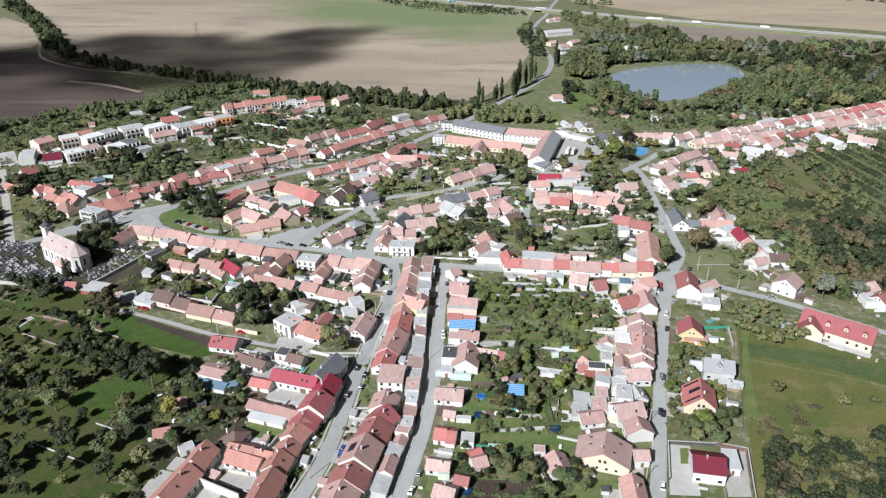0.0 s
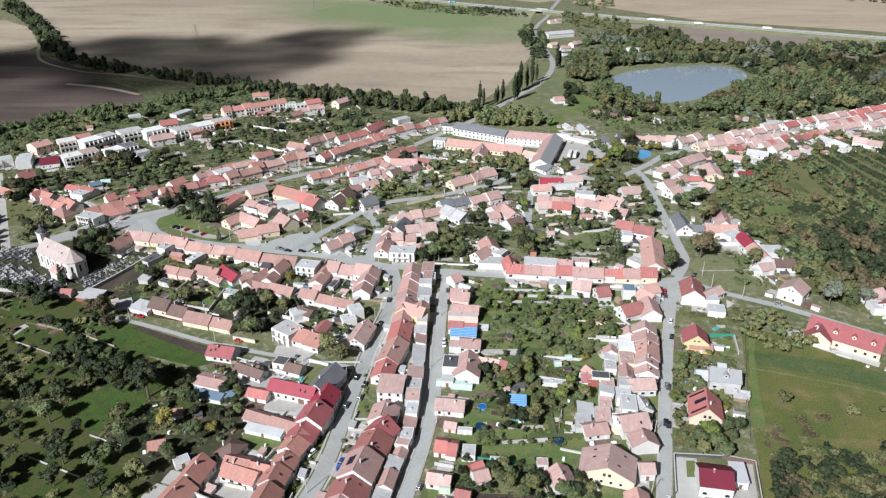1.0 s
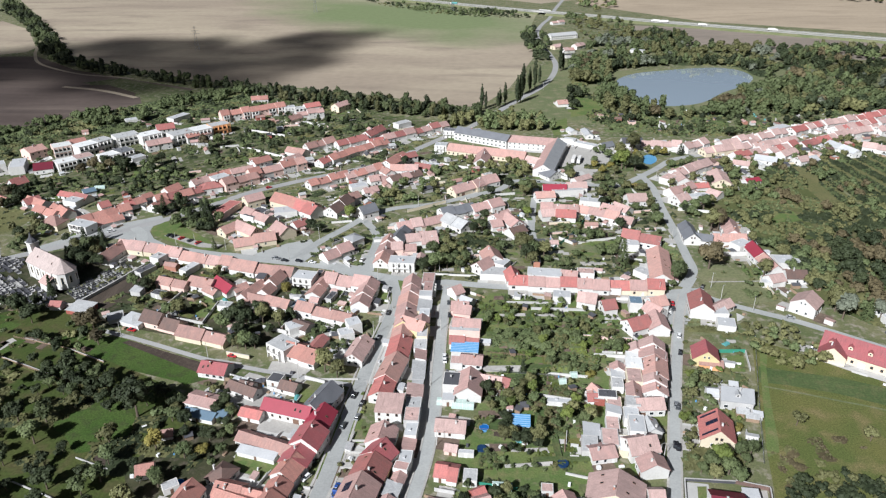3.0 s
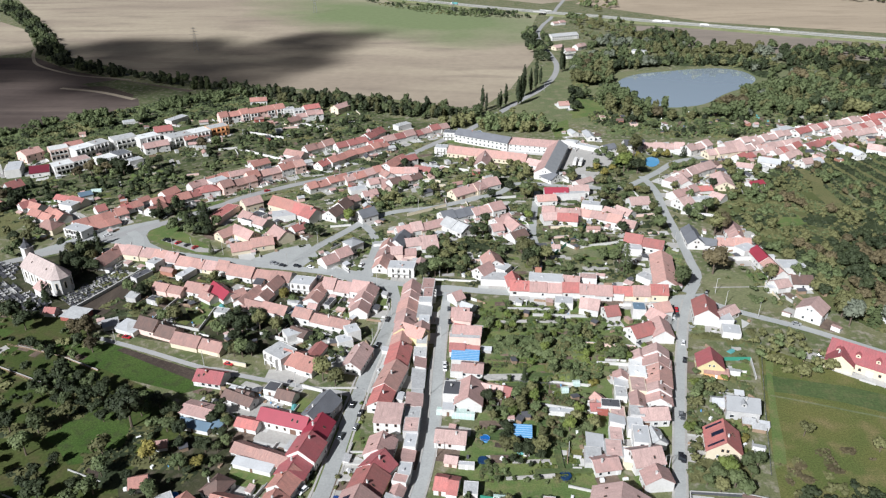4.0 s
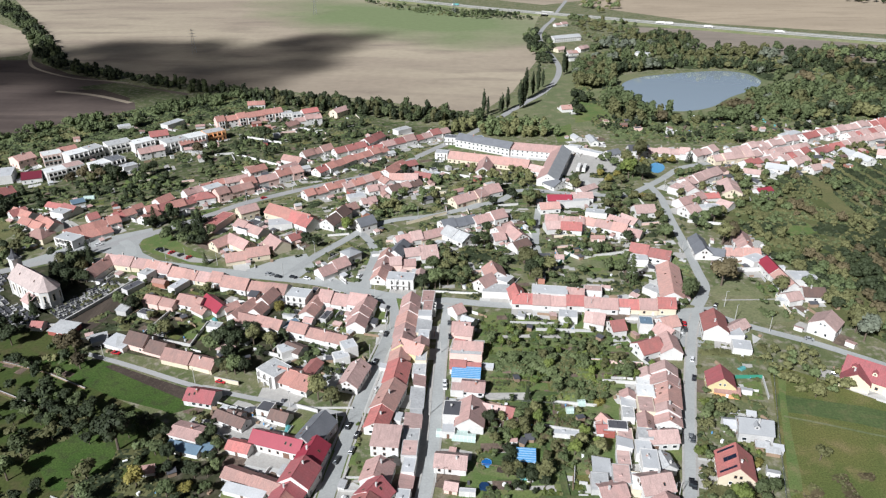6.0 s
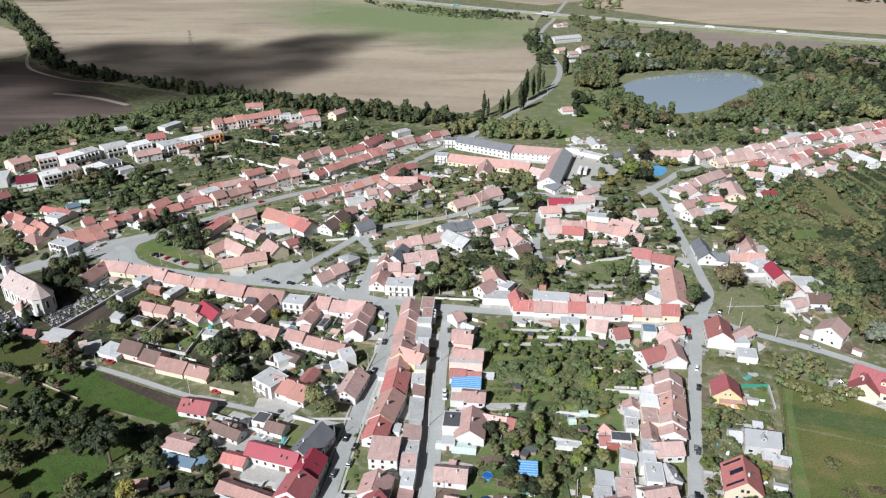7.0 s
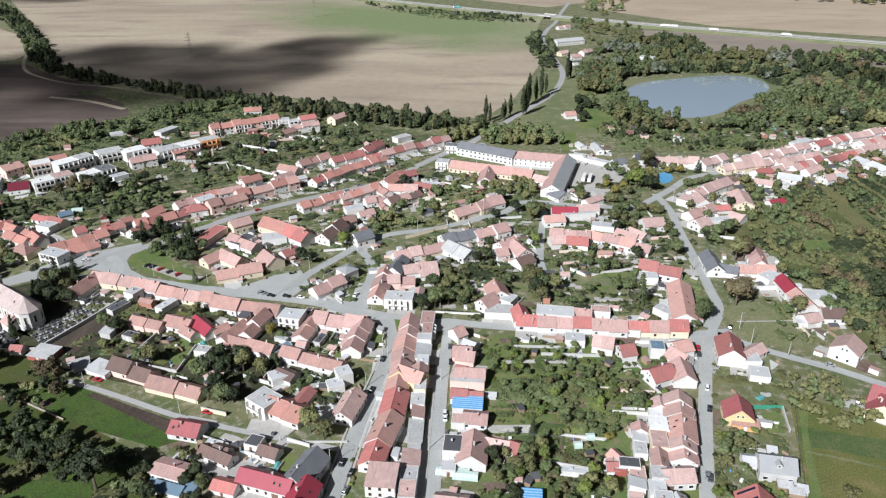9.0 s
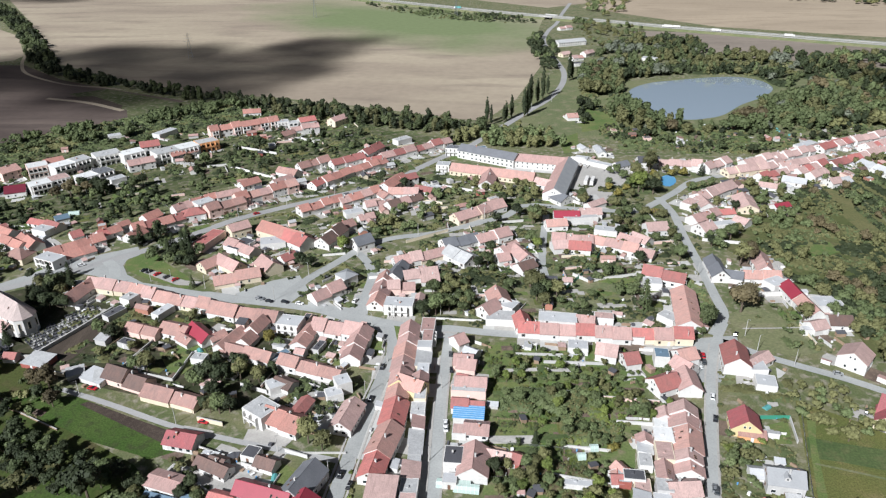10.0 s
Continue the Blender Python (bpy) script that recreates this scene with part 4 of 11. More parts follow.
def plots(poly, n, seed, turn, mats, size=(4, 11), z=0.08):
    """Dug beds, lawns and paths, each a small piece of ground."""
    rng = random.Random(seed)
    xs, ys = [p[0] for p in poly], [p[1] for p in poly]
    got = 0
    for _ in range(n * 20):
        if got >= n:
            break
        x, y = rng.uniform(min(xs), max(xs)), rng.uniform(min(ys), max(ys))
        if not inside(x, y, poly) or not is_free(x, y, 2.0):
            continue
        a = radians(turn + rng.choice((0, 90)))
        w, h = rng.uniform(*size) / 2, rng.uniform(1.2, 3.0)
        u, v = Vector((math.cos(a), math.sin(a))), Vector((-math.sin(a), math.cos(a)))
        p = Vector((x, y))
        mat = rng.choice(mats)
        word = {"bare_soil": "dug brown vegetable bed in a garden", "mown_grass": "small mown garden lawn", "dry_meadow": "patch of dry garden grass",
                "concrete_paving": "paved garden path slab", "green_crop": "green vegetable bed in a garden"}.get(mat.name, "planted bed in a garden")
        sheet("garden_bed", [tuple(p + u * i * w + v * j * h) for i, j in ((-1, -1), (1, -1), (1, 1), (-1, 1))], z + 0.004 * (got % 12), mat, word, "garden bed")
        got += 1


def plot_walls(poly, n, seed, turn):
    """Low plastered walls between the gardens."""
    rng = random.Random(seed)
    for x, y in spots(poly, n, seed, 0.6, 5.0):
        a = radians(turn + rng.choice((0, 0, 90)) + rng.uniform(-4, 4))
        k = rng.uniform(3.0, 8.0)
        kind = rng.choice("wwcp")
        garden_wall([(x - math.cos(a) * k, y - math.sin(a) * k), (x + math.cos(a) * k, y + math.sin(a) * k)], rng.uniform(1.2, 2.0), WALL[kind], f"low {WALL_WORD[kind]} wall between two gardens", 0.25)


def clutter_mesh(kind):
    g = Geo()
    if kind == "water_barrel":
        g.tube((0, 0, 0), (0, 0, 0.45), 0.28, 0.33, 10, cap=False)
        g.tube((0, 0, 0.45), (0, 0, 0.95), 0.33, 0.28, 10)
        return g.mesh(kind, POOL_RIM)
    if kind == "woodpile":
        g.prism([(-0.5, 0), (0.5, 0), (0.52, 0.6), (0.46, 1.15), (0.1, 1.3), (-0.4, 1.2), (-0.52, 0.5)], -1.3, 1.3)
        return g.mesh(kind, WOOD)
    if kind == "garden_table":
        g.box(-0.9, 0.9, -0.45, 0.45, 0.70, 0.76)
        for x in (-0.8, 0.8):
            for y in (-0.35, 0.35):
                g.box(x - 0.05, x + 0.05, y - 0.05, y + 0.05, 0, 0.70)
        return g.mesh(kind, FRAME_WHITE)
    if kind == "water_tank":
        g.box(-0.6, 0.6, -0.5, 0.5, 0.15, 1.15, 0, 0.04)
        g.box(-0.6, 0.6, -0.5, 0.5, 0, 0.15)
        return g.mesh(kind, FRAME_WHITE)
    if kind == "tarpaulin":
        g.prism([(-1.2, 0), (1.2, 0), (0.9, 0.6), (0.1, 0.95), (-0.9, 0.55)], -1.6, 1.6)
        return g.mesh(kind, TARP)
    g.box(-1.5, 1.5, -1.1, 1.1, 0, 2.0)
    g.prism([(-1.4, 1.9), (1.4, 2.25), (1.4, 2.35), (-1.4, 2.0)], -1.7, 1.7, 1)
    return g.mesh(kind, WOOD, ROOF["k"])


CLUTTER = {"water_barrel": "blue plastic rain barrel in a garden", "woodpile": "stacked firewood pile beside a house", "garden_table": "white garden table on the grass",
           "water_tank": "white caged water tank in a yard", "tarpaulin": "heap covered with a teal tarpaulin", "tool_hut": "small weathered wooden tool hut"}
CLUTTER_MESH = {}


def clutter(poly, n, seed):
    rng = random.Random(seed)
    for x, y in spots(poly, n, seed, 0.9, 1.6):
        kind = rng.choice(["water_barrel", "woodpile", "garden_table", "water_tank", "tool_hut", "tool_hut", "water_tank", "garden_table", "water_barrel", "tarpaulin"] * 1)
        if kind not in CLUTTER_MESH:
            CLUTTER_MESH[kind] = clutter_mesh(kind)
        thing(kind, pose(x, y, 0.02, 0, 0, rng.uniform(0, 360)), CLUTTER[kind], kind.replace("_", " "), data=CLUTTER_MESH[kind])


def house_yards(n):
    """Pale concrete yards along the houses, each on one long side."""
    rng = random.Random(77)
    got = 0
    for x, y, a, hl, hd in sorted(HOMES, key=lambda q: (q[0] * 7.3 + q[1] * 3.1) % 10 + math.hypot(q[0], q[1] - 250) / 60):
        if hl < 3.5 or hd < 3.2 or hl > 20 or (x < -84 and 262 < y < 375):
            continue
        if got >= n:
            break
        side, w = rng.choice((-1, 1)), rng.uniform(2.5, 7.0)
        u, v = Vector((math.cos(a), math.sin(a))), Vector((-math.sin(a), math.cos(a)))
        p = Vector((x, y)) + u * rng.uniform(-0.3, 0.3) * hl + v * side * (hd + w / 2 + 0.1)
        k = hl * rng.uniform(0.45, 0.95)
        sheet("yard", [tuple(p + u * i * k + v * j * w / 2) for i, j in ((-1, -1), (1, -1), (1, 1), (-1, 1))], 0.045 + 0.0005 * (got % 20), PAVING if got % 4 else CONCRETE, "pale concrete yard beside a house", "yard")
        got += 1


def paved_yards(seed):
    """The paving and trodden ground between the houses that runs from yard to yard."""
    rng = random.Random(seed)
    mats = (PAVING, CONCRETE, SOIL, GRASS)
    g = Geo()
    for k, (x, y, a, hl, hd) in enumerate(HOMES):
        if hl < 3.5 or hd < 3.0 or hl > 24 or y > 760 or (x < -84 and 282 < y < 375):
            continue
        u, v = Vector((math.cos(a), math.sin(a))), Vector((-math.sin(a), math.cos(a)))
        for side in (-1, 1):
            if rng.random() < 0.25:
                continue
            w, q = rng.uniform(4.0, 10.0), hl * rng.uniform(0.5, 1.1)
            p = Vector((x, y)) + u * rng.uniform(-0.4, 0.4) * hl + v * side * (hd + w / 2)
            z = 0.047 + 0.00001 * ((k * 2 + side) % 900)
            ring = [(-1, -1), (rng.uniform(-0.2, 0.2), -1 - rng.uniform(0, 0.3)), (1, -1), (1, 1), (rng.uniform(-0.3, 0.3), 1 + rng.uniform(0, 0.4)), (-1, 1)]
            g.poly([(*(p + u * i * q + v * j * w / 2), z) for i, j in ring], rng.choice((0, 0, 0, 0, 1, 1, 2, 3)))
    tagged(new("paved_yards", g.mesh("paved_yards", *mats)), "pale concrete, earth and grass of the house yards", "yard", kind="structure")


def yard_clutter(seed):
    """Low walls, lean-tos, stacks and boxes that fill the yards."""
    rng = random.Random(seed)
    mats = (WALL["w"], ROOF["x"], WOOD, ROOF["t"], ROOF["k"], WALL["g"], ROOF["m"], FRAME_WHITE, ROOF["p"])
    g = Geo()
    for x, y, a, hl, hd in HOMES:
        if x < -84 and y < 282 or hl < 3.2 or hd < 2.8 or hl > 24 or y > 760:
            continue
        for _ in range(1 if x < -84 and 282 < y < 375 else 5):
            u, v = (hl + rng.uniform(0.5, 5.0)) * rng.uniform(-1, 1), (hd + rng.uniform(1.5, 8.0)) * rng.choice((-1, 1))
            px, py = x + u * math.cos(a) - v * math.sin(a), y + u * math.sin(a) + v * math.cos(a)
            if not is_free(px, py, 0.9):
                continue
            t = a + rng.choice((0, math.pi / 2)) + rng.uniform(-0.1, 0.1)
            kind = rng.random()
            if kind < 0.42:
                L, W, h, m = rng.uniform(1.2, 4.0), 0.12, rng.uniform(0.9, 1.6), rng.choice((0, 5, 5, 2))
            elif kind < 0.68:
                L, W, h, m = rng.uniform(1.2, 2.4), rng.uniform(0.9, 1.6), rng.uniform(1.7, 2.5), rng.choice((0, 5, 2, 0))
            else:
                L, W, h, m = rng.uniform(0.3, 1.2), rng.uniform(0.25, 0.8), rng.uniform(0.4, 1.2), rng.choice((7, 2, 4, 1, 7))
            c, sn = math.cos(t), math.sin(t)
            if not all(is_free(px + q * L * c, py + q * L * sn, 0.4) for q in (-1, 1)):
                continue
            drop = 0.5 if 0.42 <= kind < 0.68 else 0.0
            ring = [(-L, -W), (L, -W), (L, W), (-L, W)]
            top = (h - drop, h - drop, h, h)
            at = [(px + i * c - j * sn, py + i * sn + j * c) for i, j in ring]
            g.hexa([(*p, 0.0) for p in at] + [(*p, q) for p, q in zip(at, top)], m)
            if drop:
                out = [(px + i * 1.12 * c - j * 1.15 * sn, py + i * 1.12 * sn + j * 1.15 * c) for i, j in ring]
                g.hexa([(*p, q + 0.01) for p, q in zip(out, top)] + [(*p, q + 0.12) for p, q in zip(out, top)], rng.choice((1, 3, 4, 6, 8, 8)))
    tagged(new("yard_clutter", g.mesh("yard_clutter", *mats)), "jumble of low walls, lean-tos and stacks in the yards", "yard clutter", kind="stuff")


def allotment_beds(poly, n, seed, turn):
    """Narrow beds, paths and cold frames on the allotments."""
    rng = random.Random(seed)
    xs, ys = [p[0] for p in poly], [p[1] for p in poly]
    g = Geo()
    for k in range(n):
        x, y = rng.uniform(min(xs), max(xs)), rng.uniform(min(ys), max(ys))
        if not inside(x, y, poly) or not is_free(x, y, 1.0):
            continue
        a = radians(turn + rng.uniform(-4, 4) + (90 if rng.random() < 0.2 else 0))
        L, W = rng.uniform(3, 11), rng.uniform(0.6, 2.2)
        c, sn = math.cos(a), math.sin(a)
        z0 = 0.06 + 0.0002 * (k % 200)
        at = [(x + i * L * c - j * W * sn, y + i * L * sn + j * W * c) for i, j in ((-1, -1), (1, -1), (1, 1), (-1, 1))]
        g.hexa([(*p, 0.0) for p in at] + [(*p, z0 + (rng.uniform(0.3, 1.0) if k % 5 == 0 else 0.0)) for p in at], rng.choice((0, 0, 3, 1, 2, 3)))
    tagged(new("garden_beds", g.mesh("garden_beds", GRASS, SOIL, PAVING, GREEN_STRIP)), "narrow garden beds, paths and cold frames", "garden beds", kind="stuff")


def back_sheds(poly, n, seed, turn):
    """Small sheds and lean-tos in the gardens between the houses."""
    rng = random.Random(seed)
    for x, y in spots(poly, n, seed, 3.2, 6.0):
        L, W = rng.uniform(4.0, 8.5), rng.uniform(3.2, 5.0)
        kind = rng.choice(("gable", "gable", "mono", "flat"))
        h = rng.uniform(2.3, 3.2)
        top = h if kind == "flat" else h + W * (0.3 if kind == "gable" else 0.18)
        house(x, y, turn + rng.choice((0, 90)) + rng.uniform(-6, 6), L, W, h, top, rng.choice("tpatkxab" if kind == "gable" else "xkkxap"), rng.choice("wggcbpgr"), kind, rng.randrange(999), (0.2, 0.2), 0, 1)

# ---------------------------------------------------------------- things of several kinds
PAINT = {"white": plain("white_car_paint", (0.75, 0.75, 0.75), 0.3), "black": plain("black_car_paint", (0.02, 0.02, 0.024), 0.25), "red": plain("red_car_paint", (0.45, 0.02, 0.03), 0.3),
         "blue": plain("blue_car_paint", (0.03, 0.08, 0.30), 0.3), "silver": plain("silver_car_paint", (0.42, 0.43, 0.44), 0.3, 0.6), "grey": plain("grey_car_paint", (0.10, 0.105, 0.11), 0.3, 0.4)}


def car_parts(colour, estate):
    body, cabin, glass = Geo(), Geo(), Geo()
    L, w = 2.15, 0.88
    low = [(-L, 0.30), (-L, 0.72), (-L + 0.25, 0.90), (1.0, 0.92), (2.0, 0.74), (L, 0.55), (L, 0.30)]
    n = len(low)
    for sx in (-1, 1):
        for x, z in low:
            body.v.append((x, sx * (w if 0.4 < z < 0.85 else w - 0.06), z))
    body.f += [tuple(range(n)), tuple(range(2 * n - 1, n - 1, -1))] + [(i, n + i, n + (i + 1) % n, (i + 1) % n) for i in range(n)]
    body.m += [0] * (n + 2)
    back = -2.0 if estate else -1.55
    glass.hexa([(back, -0.78, 0.88), (1.05, -0.78, 0.90), (1.05, 0.78, 0.90), (back, 0.78, 0.88),
                (back + 0.35, -0.62, 1.40), (0.25, -0.62, 1.42), (0.25, 0.62, 1.42), (back + 0.35, 0.62, 1.40)])
    cabin.box(back + 0.36, 0.24, -0.60, 0.60, 1.42, 1.48, 0, 0.05)
    wheel = Geo()
    wheel.tube((0, -0.1, 0), (0, 0.1, 0), 0.31, 0.31, 10)
    wheel.f.append(tuple(range(9, -1, -1)))
    wheel.m.append(0)
    return (body.mesh("body", PAINT[colour]), glass.mesh("windows", PANE), cabin.mesh("car_roof", PAINT[colour]), wheel.mesh("wheel", RUBBER))


CARS = {}


def car(x, y, turn, colour, estate=0, z=0.125):
    if (colour, estate) not in CARS:
        CARS[colour, estate] = car_parts(colour, estate)
    bo, gl, ro, wh = CARS[colour, estate]
    ob = thing("car", pose(x, y, z, 0, 0, turn), f"{colour} {'estate' if estate else 'hatchback'} car parked by the roadside", "car", "parked cars")
    part("body", bo, ob)
    part("cabin_glass", gl, ob)
    part("car_roof", ro, ob)
    for wx in (-1.3, 1.3):
        for wy in (-0.8, 0.8):
            part("wheel", wh, ob, at=pose(wx, wy, 0.31))
    FOOT.append((x, y, radians(turn), 2.2, 1.0))


POLE = {}


def street_pole(x, y, h, turn):
    if h not in POLE:
        p, a, l = Geo(), Geo(), Geo()
        p.tube((0, 0, -0.2), (0, 0, h), 0.16, 0.10, 8)
        a.tube((0, 0, h - 0.3), (0.7, 0, h + 0.1), 0.05, 0.04, 5)
        l.box(0.6, 1.15, -0.14, 0.14, h + 0.03, h + 0.16, 0, 0.03)
        POLE[h] = (p.mesh("pole", CONCRETE), a.mesh("arm", METAL), l.mesh("lamp_head", METAL))
    ob = thing("street_lamp", pose(x, y, 0, 0, 0, turn), "slim grey concrete street lamp pole beside the road", "street lamp", "street lamps")
    for nm, me in zip(("pole", "arm", "lamp_head"), POLE[h]):
        part(nm, me, ob)


def garden_wall(pts, h, mat, label, thick=0.3, name="garden_wall"):
    """A wall with a coping, corner to corner."""
    ob = thing(name, pose(pts[0][0], pts[0][1], 0), label, name.replace("_", " "))
    o = Vector(pts[0])
    for a, b in zip(pts, pts[1:]):
        a, b = Vector(a) - o, Vector(b) - o
        d = b - a
        m, L = (a + b) / 2, d.length
        g, c = Geo(), Geo()
        g.box(-L / 2, L / 2, -thick / 2, thick / 2, 0, h)
        c.box(-L / 2, L / 2, -thick / 2 - 0.06, thick / 2 + 0.06, h + 0.002, h + 0.1)
        at = pose(m.x, m.y, 0, 0, 0, math.degrees(math.atan2(d.y, d.x)))
        part("wall_panel", g.mesh("wall_panel", mat), ob, at=at)
        part("coping", c.mesh("coping", CONCRETE), ob, at=at)


def fence(pts, h, mat, label, step=6.0):
    ob = thing("fence", pose(pts[0][0], pts[0][1], 0), label, "fence")
    o = Vector(pts[0])
    post = Geo()
    post.box(-0.06, 0.06, -0.06, 0.06, 0, h + 0.1)
    pm = post.mesh("post", mat)
    for a, b in zip(pts, pts[1:]):
        a, b = Vector(a) - o, Vector(b) - o
        d = b - a
        n = max(1, round(d.length / step))
        ang = math.degrees(math.atan2(d.y, d.x))
        pg = Geo()
        L = d.length / n
        if mat is GREEN_PAINT:
            pg.box(0.06, L - 0.06, -0.02, 0.02, 0.1, h)
        else:
            for z0 in (h * 0.3, h * 0.62, h - 0.12):
                pg.box(0.06, L - 0.06, -0.02, 0.02, z0, z0 + 0.08)
        me = pg.mesh("fence_panel", mat)
        for i in range(n):
            p = a + d * (i / n)
            part("post", pm, ob, at=pose(p.x, p.y, 0, 0, 0, ang))
            part("fence_panel", me, ob, at=pose(p.x, p.y, 0, 0, 0, ang))


def disc(r, z, n=20):
    return [(r * math.cos(6.2832 * i / n), r * math.sin(6.2832 * i / n), z) for i in range(n)]


WATER_BLUE = plain("pool_water", (0.02, 0.12, 0.38), 0.1)
POOL_DARK = plain("dark_pool_cover", (0.015, 0.04, 0.10), 0.3)
POOL_RIM = plain("pool_rim", (0.12, 0.30, 0.55), 0.5)


def pool(x, y, r, dark=0):
    ob = thing("garden_pool", pose(x, y, 0), f"round above-ground garden pool with {'dark cover' if dark else 'blue water'}", "pool", "garden pools")
    g, w = Geo(), Geo()
    n = 20
    for i in range(n):
        a0, a1 = 6.2832 * i / n, 6.2832 * (i + 1) / n
        p = lambda a, q: (q * math.cos(a), q * math.sin(a))
        g.hexa([(*p(a0, r - 0.12), 0), (*p(a0, r), 0), (*p(a1, r), 0), (*p(a1, r - 0.12), 0), (*p(a0, r - 0.12), 1.0), (*p(a0, r), 1.0), (*p(a1, r), 1.0), (*p(a1, r - 0.12), 1.0)])
    w.poly(disc(r - 0.12, 0.85))
    part("rim", g.mesh("rim", POOL_DARK if dark else POOL_RIM), ob)
    part("water", w.mesh("water", POOL_DARK if dark else WATER_BLUE), ob)


# ---------------------------------------------------------------- the clouds, out of view, whose shade lies on the fields; a thin one is added to darken a wood
CLOUD, THIN_SHADE_CLOUD = plain("cloud_white", (0.85, 0.86, 0.88), 1.0), plain("thin_shade_cloud", (0.85, 0.86, 0.88), 1.0)
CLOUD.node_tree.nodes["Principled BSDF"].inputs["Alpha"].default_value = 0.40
THIN_SHADE_CLOUD.node_tree.nodes["Principled BSDF"].inputs["Alpha"].default_value = 0.05


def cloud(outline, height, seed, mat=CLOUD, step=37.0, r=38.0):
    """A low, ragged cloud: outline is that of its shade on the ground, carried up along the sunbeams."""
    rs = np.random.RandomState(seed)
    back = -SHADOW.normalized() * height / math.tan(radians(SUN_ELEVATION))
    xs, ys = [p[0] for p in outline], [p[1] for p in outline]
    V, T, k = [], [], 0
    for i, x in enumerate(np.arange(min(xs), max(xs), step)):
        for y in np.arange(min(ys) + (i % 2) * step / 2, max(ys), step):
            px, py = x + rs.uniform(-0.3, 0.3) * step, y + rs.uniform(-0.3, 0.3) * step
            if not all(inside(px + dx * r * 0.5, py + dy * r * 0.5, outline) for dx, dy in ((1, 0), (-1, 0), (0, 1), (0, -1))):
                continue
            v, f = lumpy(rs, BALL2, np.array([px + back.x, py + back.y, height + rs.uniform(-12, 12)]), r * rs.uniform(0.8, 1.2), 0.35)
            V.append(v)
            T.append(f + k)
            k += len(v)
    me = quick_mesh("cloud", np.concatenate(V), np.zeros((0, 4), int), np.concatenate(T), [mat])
    tagged(new("cloud", me), "unseen white cloud placed to cast shade on the ground", "cloud", kind="stuff")


# ---------------------------------------------------------------- church


def church(a, b, ridge, eave, W):
    """Nave from the tower end a to the choir end b."""
    a, b = Vector(a), Vector(b)
    d = b - a
    L, turn, m = d.length, math.degrees(math.atan2(d.y, d.x)), (a + b) / 2
    ob = thing("church", pose(m.x, m.y, 0, 0, 0, turn), "white plastered church with a pale pink tiled roof and stub tower", "church")
    FOOT.append((m.x, m.y, radians(turn), L / 2 + 9, W / 2 + 1))
    h, w, s, o = L / 2, W / 2, (ridge - eave) / (W / 2), 0.5
    nave, roof, apse, aroof = Geo(), Geo(), Geo(), Geo()
    nave.prism([(-w, 0), (w, 0), (w, eave), (0, ridge - 0.05), (-w, eave)], -h, h)
    for sg in (-1, 1):
        prof = [(sg * (w + o), eave - s * o), (sg * (w + o), eave - s * o + 0.25), (0, ridge + 0.25), (0, ridge)]
        roof.prism(prof if sg < 0 else prof[::-1], -h - 0.2, h + 0.1)
    k = [(h, -w), (h + w * 0.55, -w * 0.9), (h + w, -w * 0.4), (h + w, w * 0.4), (h + w * 0.55, w * 0.9), (h, w)]
    n = len(k)
    for i in range(n - 1):
        p, q = k[i], k[i + 1]
        apse.poly([(*p, 0), (*q, 0), (*q, eave), (*p, eave)])
        e = lambda r: (h + (r[0] - h) * 1.06 + 0.1, r[1] * 1.06, eave - 0.15)
        aroof.poly([e(p), e(q), (h, 0, ridge + 0.2)])
    part("wall", nave.mesh("wall", WALL["w"]), ob)
    part("roof", roof.mesh("roof", ROOF["f"]), ob, "pale pink tiled nave roof")
    part("apse", apse.mesh("apse", WALL["w"]), ob)
    part("apse_roof", aroof.mesh("apse_roof", ROOF["f"]), ob)
    tower, cap, spire = Geo(), Geo(), Geo()
    tower.box(-h - 3.5, -h + 1.0, -2.3, 2.3, 0, ridge + 2.5)
    cap.box(-h - 3.9, -h + 1.4, -2.7, 2.7, ridge + 2.5, ridge + 2.9)
    c = -h - 1.25
    for i in range(8):
        g0, g1 = 6.2832 * (i + 0.5) / 8, 6.2832 * (i + 1.5) / 8
        for (r0, z0), (r1, z1) in zip(((2.8, 0), (2.4, 1.2), (1.1, 2.4)), ((2.4, 1.2), (1.1, 2.4), (0.05, 5.5))):
            z = ridge + 2.9
            spire.poly([(c + r0 * math.cos(g0), r0 * math.sin(g0), z + z0), (c + r0 * math.cos(g1), r0 * math.sin(g1), z + z0),
                        (c + r1 * math.cos(g1), r1 * math.sin(g1), z + z1), (c + r1 * math.cos(g0), r1 * math.sin(g0), z + z1)])
    part("tower", tower.mesh("tower", WALL["w"]), ob)
    part("cornice", cap.mesh("cornice", WALL["w"]), ob)
    part("spire", spire.mesh("spire", ROOF["k"]), ob, "dark metal spire")
    pil = Geo()
    pil.box(-0.4, 0.4, -0.35, 0.0, 0, eave - 0.4)
    pm = pil.mesh("pilaster", WALL["w"])
    win = Geo()
    ring(win, -0.7, 0.7, 0, 4.0, 0.15, 0.12)
    win.poly([(-0.55, -0.03, 0.15), (0.55, -0.03, 0.15), (0.55, -0.03, 3.85), (-0.55, -0.03, 3.85)], 1)
    wm = win.mesh("window", WALL["c"], PANE)
    for side, tn in ((-1, 0), (1, 180)):
        for i in range(5):
            x = -h + 1 + (L - 2) * i / 4
            part("pilaster", pm, ob, at=pose(0, 0, 0, 0, 0, tn) @ pose(x, -w, 0))
            if i < 4:
                part("window", wm, ob, at=pose(0, 0, 0, 0, 0, tn) @ pose(x + (L - 2) / 8, -w, 3.2))
